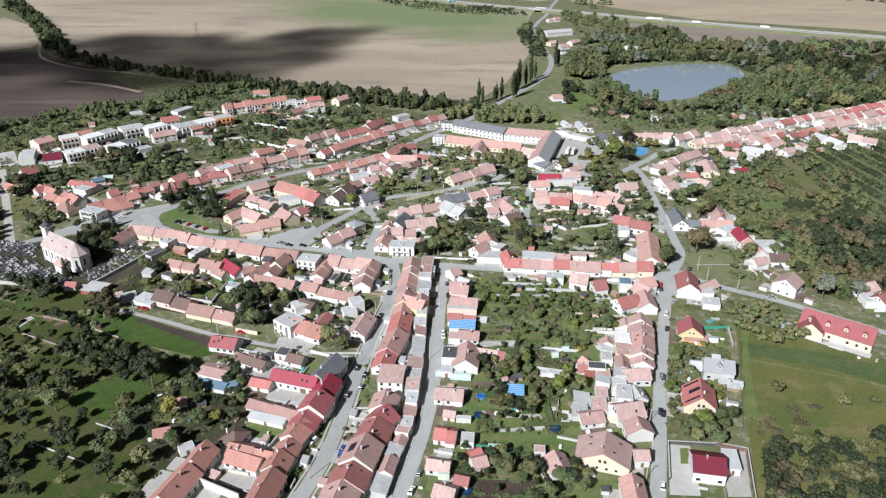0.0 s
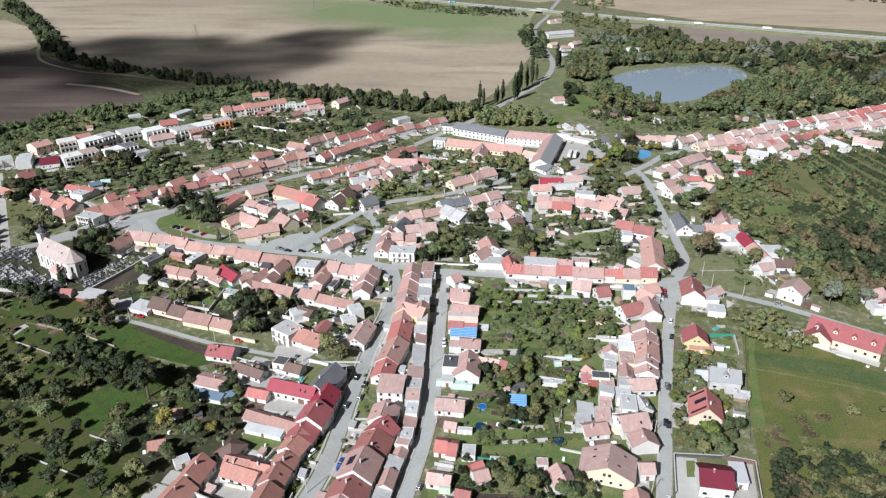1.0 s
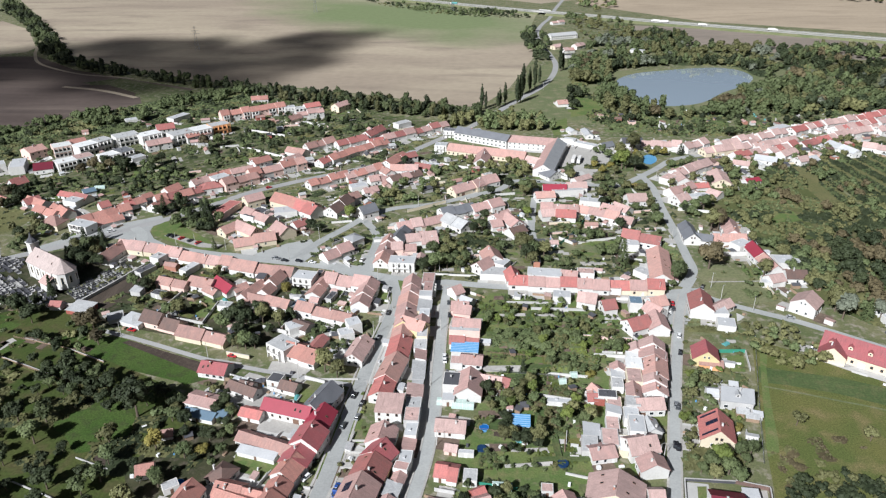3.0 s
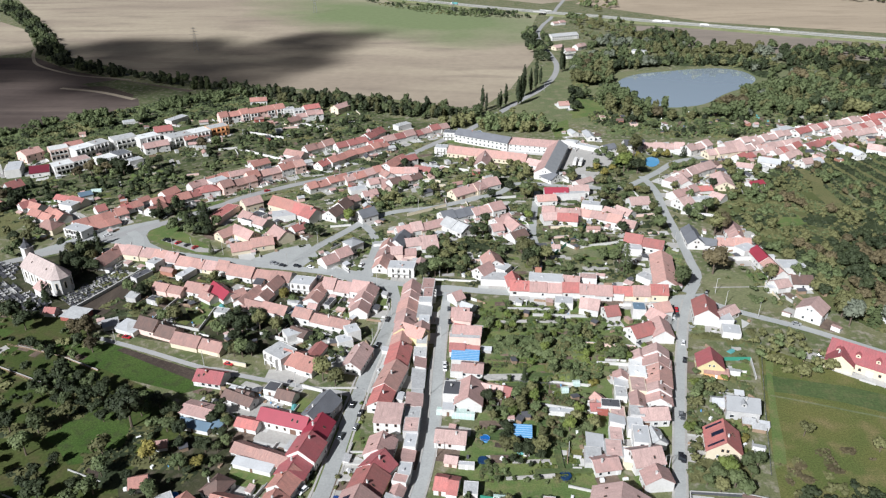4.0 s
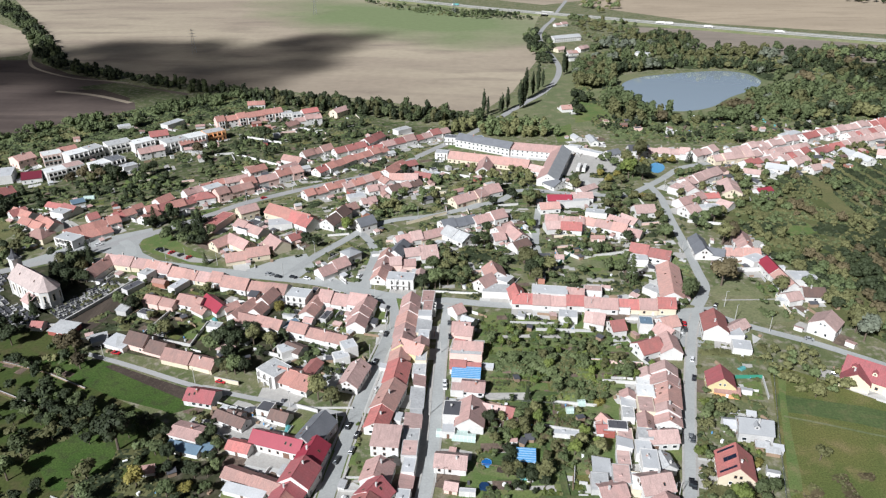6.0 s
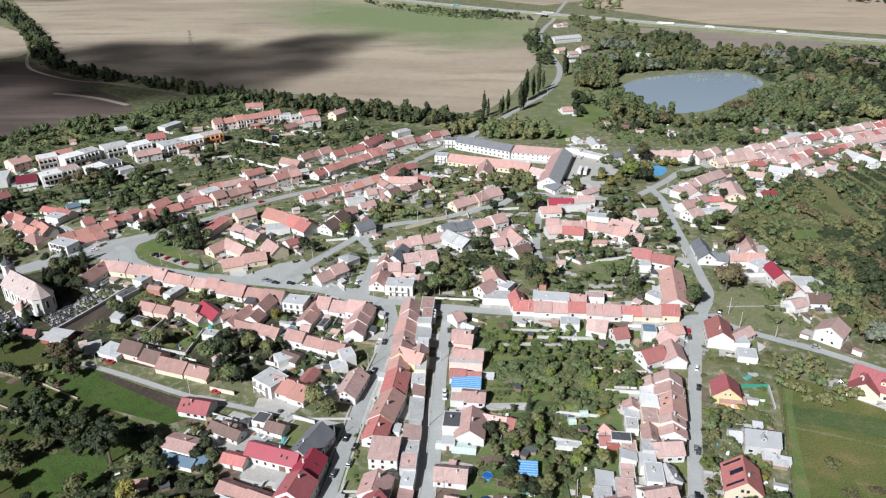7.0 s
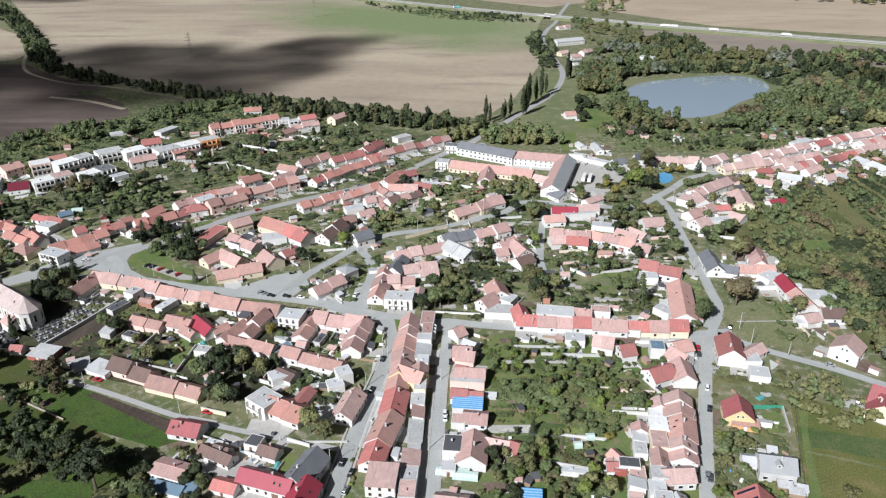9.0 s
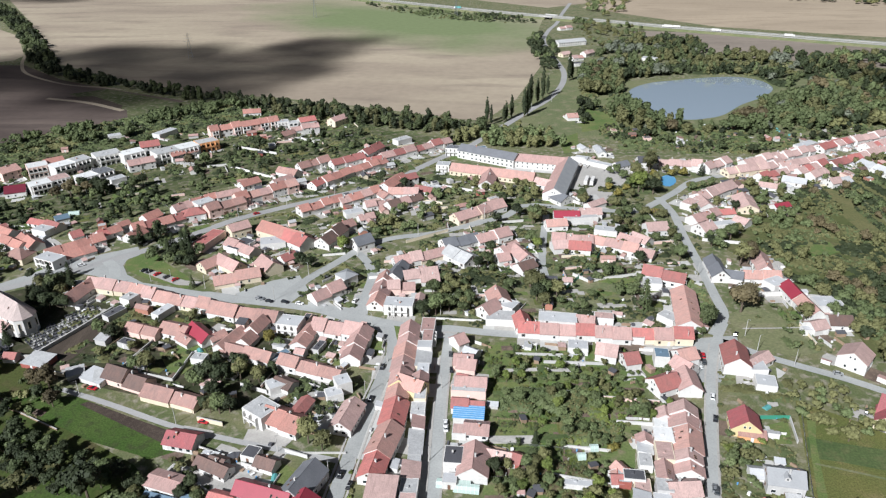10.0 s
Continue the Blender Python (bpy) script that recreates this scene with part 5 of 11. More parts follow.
    for i in range(n - 1):
        p, q = Vector(k[i]), Vector(k[i + 1])
        mm, dd = (p + q) / 2, q - p
        part("window", wm, ob, at=pose(mm.x, mm.y, 3.2, 0, 0, math.degrees(math.atan2(dd.y, dd.x))))
    vest, vroof = Geo(), Geo()
    vest.box(h - 6.5, h + 0.5, -w - 4.5, -w, 0, 4.6)
    vroof.prism([(-w - 5, 4.4), (-w - 0.01, 7.2), (-w - 0.01, 7.4), (-w - 5, 4.6)], h - 6.9, h + 0.9)
    part("vestry", vest.mesh("vestry", WALL["w"]), ob)
    part("vestry_roof", vroof.mesh("vestry_roof", ROOF["p"]), ob)
    for tx in (-0.2, 0.35):
        part("dormer", SKYLIGHT, ob, at=pose(tx * L, -w * 0.5, ridge - s * w * 0.5 + 0.3, math.degrees(math.atan(s))))


def graves(poly, turn, seed, row_gap=2.5, step=1.35):
    """Rows of gravestones with their slabs, as one mesh."""
    rng = random.Random(seed)
    g = Geo()
    a = radians(turn)
    u, v = Vector((math.cos(a), math.sin(a))), Vector((-math.sin(a), math.cos(a)))
    c = sum((Vector(p) for p in poly), Vector((0, 0))) / len(poly)
    for i in range(-40, 41):
        for j in range(-20, 21):
            p = c + u * (i * step) + v * (j * row_gap)
            if not inside(p.x, p.y, poly) or rng.random() < 0.12:
                continue
            mi = rng.choice((0, 1, 1, 1, 1, 2))

            def at(x, y, z):
                q = p + u * x + v * y
                return (q.x, q.y, z)

            def block(x0, x1, y0, y1, z0, z1):
                g.hexa([at(x0, y0, z0), at(x1, y0, z0), at(x1, y1, z0), at(x0, y1, z0), at(x0, y0, z1), at(x1, y0, z1), at(x1, y1, z1), at(x0, y1, z1)], mi)
            w = rng.uniform(0.35, 0.58)
            block(-w, w, -1.0, 0.8, 0.06, rng.uniform(0.22, 0.4))
            block(-w, w, 0.8, 1.02, 0.06, rng.uniform(0.8, 1.4))
    tagged(new("gravestones", g.mesh("gravestones", STONE, ROOF["k"], WALL["g"])), "rows of pale and dark gravestones with slabs", "graves", kind="stuff")


# ---------------------------------------------------------------- pylon, trucks, highway


def pylon(x, y, h, turn):
    ob = thing("pylon", pose(x, y, 0, 0, 0, turn), "tall red and white lattice power pylon standing in the field", "pylon")
    w = h * 0.09
    leg, brace, arm = Geo(), Geo(), Geo()
    for sx, sy in ((-1, -1), (1, -1), (1, 1), (-1, 1)):
        leg.tube((sx * w, sy * w, 0), (sx * w * 0.12, sy * w * 0.12, h), 0.22, 0.12, 4)
    for i in range(8):
        z0, z1 = h * i / 8, h * (i + 1) / 8
        a, b = w * (1 - 0.88 * i / 8), w * (1 - 0.88 * (i + 1) / 8)
        for (p, q) in (((-a, -a), (b, -b)), ((a, -a), (b, b)), ((a, a), (-b, b)), ((-a, a), (-b, -b))):
            brace.tube((*p, z0), (*q, z1), 0.12, 0.12, 4)
    for z, r in ((0.68, 0.2), (0.8, 0.16), (0.92, 0.11)):
        arm.tube((-h * r, 0, h * z), (h * r, 0, h * z), 0.2, 0.2, 4)
    part("leg", leg.mesh("leg", METAL), ob)
    part("brace", brace.mesh("brace", METAL), ob)
    part("arm", arm.mesh("arm", METAL), ob)


TRUCKS = {}


def truck(x, y, turn, colour="white", z=0.1):
    if colour not in TRUCKS:
        mat = {"white": WALL["w"], "teal": TARP}[colour]
        t, c, gl, w = Geo(), Geo(), Geo(), Geo()
        t.box(-7, 4.2, -1.25, 1.25, 1.0, 3.9, 0, 0.04)
        c.box(4.5, 6.8, -1.2, 1.2, 0.6, 3.2, 0, 0.12)
        gl.box(6.7, 6.79, -1.0, 1.0, 1.9, 2.8)
        w.tube((0, -0.15, 0), (0, 0.15, 0), 0.5, 0.5, 10)
        w.f.append(tuple(range(9, -1, -1)))
        w.m.append(0)
        TRUCKS[colour] = (t.mesh("trailer", mat), c.mesh("cab", WALL["w"]), gl.mesh("windscreen", PANE), w.mesh("wheel", RUBBER))
    t, c, gl, w = TRUCKS[colour]
    ob = thing("truck", pose(x, y, z, 0, 0, turn), f"long {colour} lorry with a box trailer", "lorry", "lorries")
    part("trailer", t, ob)
    part("cab", c, ob)
    part("windscreen", gl, ob)
    for wx in (-5.6, -4.3, 3.2, 5.6):
        for wy in (-1.05, 1.05):
            part("wheel", w, ob, at=pose(wx, wy, 0.5))


def flowerbed(x, y, r):
    g = Geo()
    g.poly(disc(r, 0.16, 24))
    ob = thing("flowerbed", pose(x, y, 0), "round bed of yellow flowers inside the road junction", "flowerbed")
    part("bed", g.mesh("bed", SOIL), ob)
    rs = np.random.RandomState(5)
    q = [leaf_quads(rs, np.array([math.cos(a) * d, math.sin(a) * d, 0.35]), 0.5, 12, 0.18, 0.6) for a, d in zip(rs.uniform(0, 6.28, 90), r * np.sqrt(rs.uniform(0, 0.9, 90)))]
    V = np.concatenate(q).reshape(-1, 3)
    part("flowers", quick_mesh("flowers", V, np.arange(len(V)).reshape(-1, 4), np.zeros((0, 3), int), [LEAF["yellow"]]), ob, "yellow flowers")


GLASSHOUSE = plain("greenhouse_film", (0.42, 0.52, 0.48), 0.3)


def greenhouse(x, y, turn, L, W):
    ob = thing("greenhouse", pose(x, y, 0, 0, 0, turn), "pale film-covered garden greenhouse", "greenhouse")
    FOOT.append((x, y, radians(turn), L / 2, W / 2))
    g, f = Geo(), Geo()
    prof = [(W / 2 * math.cos(a), 2.2 * math.sin(a)) for a in (0, 0.6, 1.2, 1.95, 2.55, 3.1416)]
    g.prism(prof, -L / 2, L / 2)
    for p, q in zip(prof, prof[1:]):
        f.tube((0, p[0], p[1] + 0.02), (0, q[0], q[1] + 0.02), 0.04, 0.04, 4)
    hm = f.mesh("hoop", FRAME_WHITE)
    for i in range(int(L // 1.5) + 1):
        part("hoop", hm, ob, at=pose(-L / 2 + i * 1.5, 0, 0))
    part("cover", g.mesh("cover", GLASSHOUSE), ob)


def highway(pts):
    """Two carriageways on a low bank, with rails and an underpass where the village road goes through."""
    line = smooth_line(pts, 12)
    bank, left, right, mid = Geo(), Geo(), Geo(), Geo()

    def at(i, off, z):
        d = (line[min(i + 1, len(line) - 1)] - line[max(i - 1, 0)]).normalized()
        q = line[i] + Vector((-d.y, d.x)) * off
        return (q.x, q.y, z)
    gate = [Vector(p) for p in pts][4] + Vector((12, 4))
    span = [i for i in range(len(line)) if (line[i] - gate).length < 11]
    for i in range(len(line) - 1):
        for g, a, b, z in ((left, 1.6, 12.0, 3.2), (right, -12.0, -1.6, 3.2), (mid, -1.6, 1.6, 3.18)):
            g.poly([at(i, a, z), at(i + 1, a, z), at(i + 1, b, z), at(i, b, z)])
        if i in span:
            continue
        for s in (-1, 1):
            q = [at(i, s * 12.0, 3.15), at(i + 1, s * 12.0, 3.15), at(i + 1, s * 18.0, 0), at(i, s * 18.0, 0)]
            bank.poly(q if s > 0 else q[::-1])
    for nm, g, mat, lb in (("road", left, HIGHWAY, "pale concrete highway carriageway"), ("road", right, HIGHWAY, "pale concrete highway carriageway"),
                           ("verge", mid, PALE_GRASS, "grassy central reserve of the highway"), ("embankment", bank, PALE_GRASS, "grass bank of the highway")):
        tagged(new(nm, g.mesh(nm, mat)), lb, "highway", kind="structure")
    for s in (-12.0, 0.0, 12.0):
        r = Geo()
        for i in range(len(line) - 1):
            a, b, c, d = at(i, s - 0.15, 3.6), at(i + 1, s - 0.15, 3.6), at(i + 1, s + 0.15, 3.6), at(i, s + 0.15, 3.6)
            r.hexa([a, b, c, d] + [(q[0], q[1], 4.1) for q in (a, b, c, d)])
        tagged(new("guard_rail", r.mesh("guard_rail", METAL)), "steel guard rail along the highway", "guard rail", kind="structure")
    br = thing("bridge", pose(gate.x, gate.y, 0, 0, 0, math.degrees(math.atan2(*(line[-1] - line[0]).yx))), "pale concrete highway bridge over the village road", "bridge")
    deck, abut = Geo(), Geo()
    deck.box(-11, 11, -12.4, 12.4, 2.4, 3.1)
    part("deck", deck.mesh("deck", CONCRETE), br)
    abut.box(-0.6, 0.6, -12.4, 12.4, 0, 2.4)
    am = abut.mesh("abutment", CONCRETE)
    for x in (-9, 9):
        part("abutment", am, br, at=pose(x, 0, 0))
    par = Geo()
    par.box(-12, 12, -0.15, 0.15, 3.1, 4.2)
    pm = par.mesh("parapet", CONCRETE)
    for y in (-12.5, 12.5):
        part("parapet", pm, br, at=pose(0, y, 0))


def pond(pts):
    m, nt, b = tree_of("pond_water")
    # Pale blue base stands in for most of the sky's reflection.
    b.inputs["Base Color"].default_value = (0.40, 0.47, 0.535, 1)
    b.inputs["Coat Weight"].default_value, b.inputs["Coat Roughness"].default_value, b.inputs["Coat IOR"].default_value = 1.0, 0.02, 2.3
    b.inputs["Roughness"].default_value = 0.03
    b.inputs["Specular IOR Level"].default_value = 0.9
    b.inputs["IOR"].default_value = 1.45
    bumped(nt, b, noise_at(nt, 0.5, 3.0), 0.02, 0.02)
    line = [(p.x, p.y) for p in smooth_line(pts + pts[:1], 8)[:-1]]
    sheet("water", line, 0.06, m, "still pond water with the pale sky reflection partly put into its colour", "pond")
    strip("pond_bank", pts + pts[:1], 5.0, 0.07, PALE_GRASS, "pale reedy bank of the pond", category="bank", keep=False)
    PONDS.append(line)


PONDS = []
BASIN_BLUE = plain("basin_water", (0.10, 0.30, 0.52), 0.3)

# ---------------------------------------------------------------- ground, fields and roads
g = Geo()
g.poly([(-6000, -6000, 0), (6000, -6000, 0), (6000, 6000, 0), (-6000, 6000, 0)])
tagged(new("ground", g.mesh("ground", GARDEN)), "green and brown garden ground under the village", "ground", kind="structure")
sheet("field", [(-801.7, 1329.2), (-551.0, 967.3), (-448.0, 892.9), (-315.3, 819.0), (-212.8, 795.1), (-121.3, 763.1), (-25.6, 721.3), (2.1, 713.8), (35.2, 795.9), (72.3, 960.2), (76.5, 1149.6), (101.9, 1340.8), (-164.5, 1480.9), (-346.9, 1873.6), (-1065.6, 2379.4), (-1039.1, 1648.4)], 0.02, TAN_FIELD, "wide stubble field of pale bare earth", "field")
sheet("field", [(-723.1, 832.3), (-627.5, 951.2), (-582.2, 952.0), (-490.8, 873.1), (-419.6, 833.3), (-307.4, 780.3), (-342.3, 706.8), (-383.3, 666.2), (-420.4, 621.1), (-477.1, 532.1)], 0.02, PLOUGHED, "dark ploughed field beyond the village", "field")
sheet("field", [(-446, 806), (-414, 829), (-309, 773), (-296.3, 758.8), (-336.6, 712.0), (-352, 743)], 0.05, DARK_GARDEN, "dark green field strip", "field")
sheet("field", [(-444, 794), (-413, 798), (-364, 760), (-360, 747)], 0.07, DARK_SOIL, "dark ploughed strip", "field")
strip("track", [(-623.8, 1024.9), (-590.3, 960.0), (-548.9, 902.7), (-477.3, 852.2), (-425.6, 836.9), (-396.3, 826.9)], 4.0, 0.1, TAN_FIELD, "pale field track beside the tree belt")
sheet("field", [(-895.7, 1043.0), (-815.9, 1251.4), (-720.9, 1166.5), (-619.5, 1013.2), (-615.1, 981.5), (-759.7, 877.0)], 0.02, TAN_FIELD, "pale stubble field", "field")
sheet("field", [(185.5, 1481.1), (338.7, 1865.0), (1107.0, 1637.9), (721.5, 1046.5), (604.5, 1155.8), (370.6, 1260.9)], 0.02, STRAW_FIELD, "pale straw field beyond the highway", "field")
sheet("field", [(227.0, 1225.2), (351.8, 1193.8), (567.7, 1081.7), (696.1, 1007.4), (619.6, 890.1), (499.4, 944.1), (403.3, 991.3), (305.6, 1028.0), (230.1, 1103.7)], 0.02, EARTH_FIELD, "bare earth field beside the highway", "field")
sheet("field", [(-435.6, 2361.4), (-194.0, 1750.9), (120.5, 1481.1), (204.8, 1548.8), (304.8, 2001.1)], 0.02, TAN_FIELD, "far field beyond the highway", "field")
sheet("orchard_ground", [(-289.3, 326.5), (-219.6, 302.9), (-166.3, 281.8), (-125.7, 260.6), (-87.4, 225.7), (-105.6, 207.0), (-111.7, 176.5), (-108.9, 153.9), (-214.0, 149.4), (-315.9, 291.0)], 0.03, ORCHARD, "rough orchard grass, some of its shade put into the colour", "grass")
sheet("meadow", [(129.9, 309.0), (151.7, 294.7), (187.7, 273.5), (249.6, 252.1), (187.5, 166.5), (91.0, 162.4), (105.5, 212.8), (114.0, 250.3)], 0.02, MEADOW, "dry olive meadow", "meadow")
sheet("meadow", [(125.6, 286.7), (136.1, 283.9), (157.2, 279.6), (226.4, 252.2), (217.9, 238.3), (169.0, 260.9), (151.2, 268.6), (132.2, 273.6), (121.8, 275.2)], 0.05, GREEN_STRIP, "greener mown strip across the meadow", "meadow")
strip("track", [(122.9, 272.2), (136.3, 268.3), (151.4, 263.3), (167.9, 257.9), (200.0, 243.5)], 1.1, 0.07, PALE_GRASS, "pale trodden edge across the meadow")
sheet("meadow", [(p.x, p.y) for p in smooth_line([(129.5, 296.7), (133.0, 296.9), (128.3, 285.0), (124.5, 271.4), (121.2, 259.0), (118.2, 246.2), (114.4, 232.3), (109.4, 229.5), (117.2, 256.1), (123.3, 277.0)])], 0.06, GRASS, "lush green margin along the meadow fence", "meadow")
sheet("scrub_ground", [(144.0, 448.6), (190.0, 553.4), (245.0, 555.1), (330.9, 604.7), (446.2, 561.6), (264.4, 308.4), (191.3, 323.4), (177.2, 342.7), (179.2, 396.6), (164.6, 417.4)], 0.02, SCRUB, "overgrown scrub ground on the hillside", "scrub")
sheet("scrub_ground", [(30.8, 753.1), (77.0, 909.8), (128.9, 943.8), (166.9, 880.7), (334.2, 914.9), (705.2, 922.2), (520.4, 664.9), (381.3, 706.1), (296.4, 685.0), (204.2, 664.5), (127.3, 653.7), (38.6, 677.9)], 0.02, PALE_GRASS, "grassy wooded ground round the pond", "scrub")
sheet("lawn", [(108.1, 755.1), (129.5, 729.6), (122.0, 699.1), (87.5, 698.2), (95.8, 773.1)], 0.05, GRASS, "bright green lawn near the pond", "lawn")
sheet("lawn", [(44.9, 749.0), (85.9, 822.7), (105.0, 916.8), (123.9, 904.4), (97.2, 785.1), (79.1, 749.9)], 0.05, PALE_GRASS, "grass bank beside the road", "lawn")
sheet("lawn", [(97.4, 760.2), (118.0, 752.0), (128.0, 735.8), (122.0, 698.3), (88.2, 680.8)], 0.06, GRASS, "bright mown field beside the pond wood", "lawn")
sheet("lawn", [(94.8, 887.9), (123.9, 911.0), (107.8, 836.0), (92.0, 771.6), (105.6, 747.2), (131.6, 732.2), (120.8, 688.4), (93.1, 708.8), (64.7, 693.9), (41.4, 686.3), (63.4, 754.3), (84.3, 816.2)], 0.056, PALE_GRASS, "pale rough grass between the road and the pond wood", "lawn")
sheet("lawn", [(65.6, 660.6), (84.3, 679.1), (79.6, 627.5), (67.1, 622.4)], 0.05, GRASS, "lawn behind the factory", "lawn")
# Paler than the meadow, to put distance haze into the grass colour.
sheet("lawn", [(122.0, 374.9), (136.9, 385.0), (155.8, 370.0), (156.2, 344.6), (141.0, 340.3), (121.7, 348.6)], 0.05, PALE_GRASS, "grassy plot beside the lane, paled for haze", "lawn")
sheet("lawn", [(-203.1, 421.5), (-198.1, 430.4), (-190, 432), (-178.1, 418.8), (-160.1, 404.0), (-150.1, 391.3), (-157.4, 390.6), (-181.8, 400.8), (-194.6, 407.8), (-201.2, 415.2)], 0.075, GRASS, "small park lawn", "lawn")
sheet("lawn", [(-51.3, 356.6), (-48.0, 353.5), (-44.5, 347.7), (-43.2, 336.5), (-45.0, 333.9), (-49.6, 335.2), (-49.8, 345.6)], 0.13, GRASS, "green verge at the junction", "lawn")
sheet("lawn", [(-41.0, 358.6), (-34.8, 357.2), (-35.9, 348.1), (-38.1, 346.1)], 0.13, GRASS, "green verge at the junction", "lawn")
sheet("field", [(-200.6, 324.8), (-197.4, 336.2), (-188.2, 359.4), (-178.8, 353.7), (-183.3, 325.5), (-188.6, 319.1)], 0.09, DARK_BED, "dug brown garden plot beside the churchyard", "soil")
sheet("field", [(-163.4, 293.6), (-160.8, 295.6), (-141.4, 287.7), (-120.7, 279.6), (-120.0, 272.4), (-138.5, 281.3)], 0.115, DARK_SOIL, "dug strip of dark soil beside the lane", "soil")
sheet("lawn", [(51.2, 304.1), (78.0, 318.9), (74.4, 300.7), (52.2, 293.5)], 0.05, GARDEN, "rough garden grass", "lawn")
sheet("lawn", [(0.3, 236.3), (27.4, 230.4), (24.2, 215.5), (9.1, 213.4), (-0.6, 220.9)], 0.05, GRASS, "bright mown garden lawn", "lawn")
sheet("lawn", [(27.9, 237.5), (48.3, 236.5), (45.2, 213.3), (28.2, 212.6)], 0.05, GRASS, "mown garden lawn", "lawn")
sheet("lawn", [(6.6, 292.5), (34.4, 292.0), (34.0, 277.4), (7.4, 273.2)], 0.05, GRASS, "mown garden lawn", "lawn")
sheet("lawn", [(2.8, 344.0), (56.7, 346.1), (54.6, 330.2), (5.6, 328.3)], 0.05, GRASS, "mown garden lawn", "lawn")
sheet("lawn", [(50.9, 407.3), (75.7, 405.4), (73.1, 395.6), (51.0, 398.3)], 0.09, PALE_GRASS, "sunny mown lawn between garden walls", "lawn")
sheet("lawn", [(51.4, 392.7), (73.3, 390.5), (72.0, 377.0), (51.5, 376.2)], 0.085, PALE_GRASS, "pale rough garden plot", "lawn")
sheet("lawn", [(57.8, 402.5), (85.5, 414.5), (82.7, 398.5), (59.3, 388.7)], 0.05, GRASS, "sunny garden lawn", "lawn")
sheet("lawn", [(-145.8, 331.2), (-133.2, 344.3), (-122.9, 331.0), (-131.1, 310.6)], 0.05, GRASS, "narrow garden lawn", "lawn")
sheet("lawn", [(109.8, 291.7), (122.1, 296.3), (118.5, 282.3), (109.1, 281.9)], 0.05, GRASS, "fenced garden lawn", "lawn")
sheet("lawn", [(-260.4, 526.6), (-239.8, 539.7), (-223.5, 510.2), (-253.6, 498.0)], 0.05, GRASS, "garden lawn behind the houses", "lawn")
sheet("lawn", [(p.x, p.y) for p in smooth_line([(-166.9, 245.7), (-163.2, 250.7), (-153.1, 247.9), (-145.2, 249.8), (-136.0, 243.8), (-130.2, 234.6), (-132.2, 228.4), (-126.9, 222.3), (-132.7, 218.0), (-141.1, 222.4), (-147.2, 220.8), (-156.4, 229.9), (-164.3, 235.0)] + [(-166.9, 245.7), (-163.2, 250.7), (-153.1, 247.9), (-145.2, 249.8), (-136.0, 243.8), (-130.2, 234.6), (-132.2, 228.4), (-126.9, 222.3), (-132.7, 218.0), (-141.1, 222.4), (-147.2, 220.8), (-156.4, 229.9), (-164.3, 235.0)][:1], 3)[:-1]], 0.07, CLEARING, "bright grass clearing in the orchard", "lawn")
sheet("lawn", [(-322.8, 452.5), (-297.5, 448.9), (-286, 430), (-289, 412), (-296, 406), (-330, 430)], 0.06, GOLD_GRASS, "dry golden grass slope", "meadow")
sheet("lawn", [(-198.0, 450.3), (-174.4, 474.0), (-170.8, 470.8), (-193.6, 446.0)], 0.085, GRASS, "green verge before the row houses", "verge")
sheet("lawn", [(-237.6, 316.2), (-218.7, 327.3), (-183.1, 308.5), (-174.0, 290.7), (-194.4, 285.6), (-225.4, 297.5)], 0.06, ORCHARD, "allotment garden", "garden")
sheet("garden_ground", [(-207.4, 327.7), (-189.1, 369.5), (-128.0, 365.4), (-82.8, 355.0), (-70.1, 294.9), (-105, 292), (-125.1, 296.2), (-180.7, 309.9), (-223.3, 312.9), (-258.3, 325.7)], 0.025, DUG_GARDEN, "dark dug garden soil and grass", "garden")
sheet("garden_ground", [(3.4, 346.8), (56.7, 346.1), (82.8, 336.4), (78.7, 309.7), (60.3, 283.8), (48.6, 219.5), (5.0, 217.6), (0.6, 273.7)], 0.025, GARDEN_GRASS, "light green garden grass between beds", "garden")
sheet("garden_ground", [(-6.8, 241.5), (7.3, 242.1), (54.3, 193.7), (48.7, 162.7), (-11.1, 160.1), (-7.7, 208.1)], 0.027, GARDEN_GRASS, "light green garden grass between beds", "garden")
sheet("garden_ground", [(20.4, 444.3), (90.2, 422.3), (81.3, 373.4), (18.1, 377.3)], 0.025, GARDEN, "light green garden grass between beds", "garden")
sheet("yard", [(72.1, 601.2), (110.0, 593.7), (107.2, 563.5), (83.8, 520.3), (59.8, 522.9), (54.7, 534.4)], 0.06, PAVING, "grey paved factory yard", "yard")
sheet("yard", [(-128.1, 386.5), (-112.5, 401.3), (-99.0, 407.8), (-90.6, 392.1), (-99.0, 372.9), (-122.6, 378.6)], 0.06, ASPHALT, "asphalt square between the streets", "square")
sheet("yard", [(-63.9, 387.5), (-57.6, 387.7), (-56.4, 368.1), (-35.9, 361.5), (-40.1, 345.1), (-43.7, 350.6), (-59.6, 358.8), (-86.4, 372.1), (-88.0, 379.9), (-65.0, 374.2)], 0.065, ASPHALT, "asphalt junction", "square")
sheet("yard", [(101.9, 353.4), (121.3, 357.0), (117.9, 340.4), (102.9, 319.9), (95.0, 319.6), (97.1, 344.9)], 0.06, ASPHALT, "asphalt junction", "square")
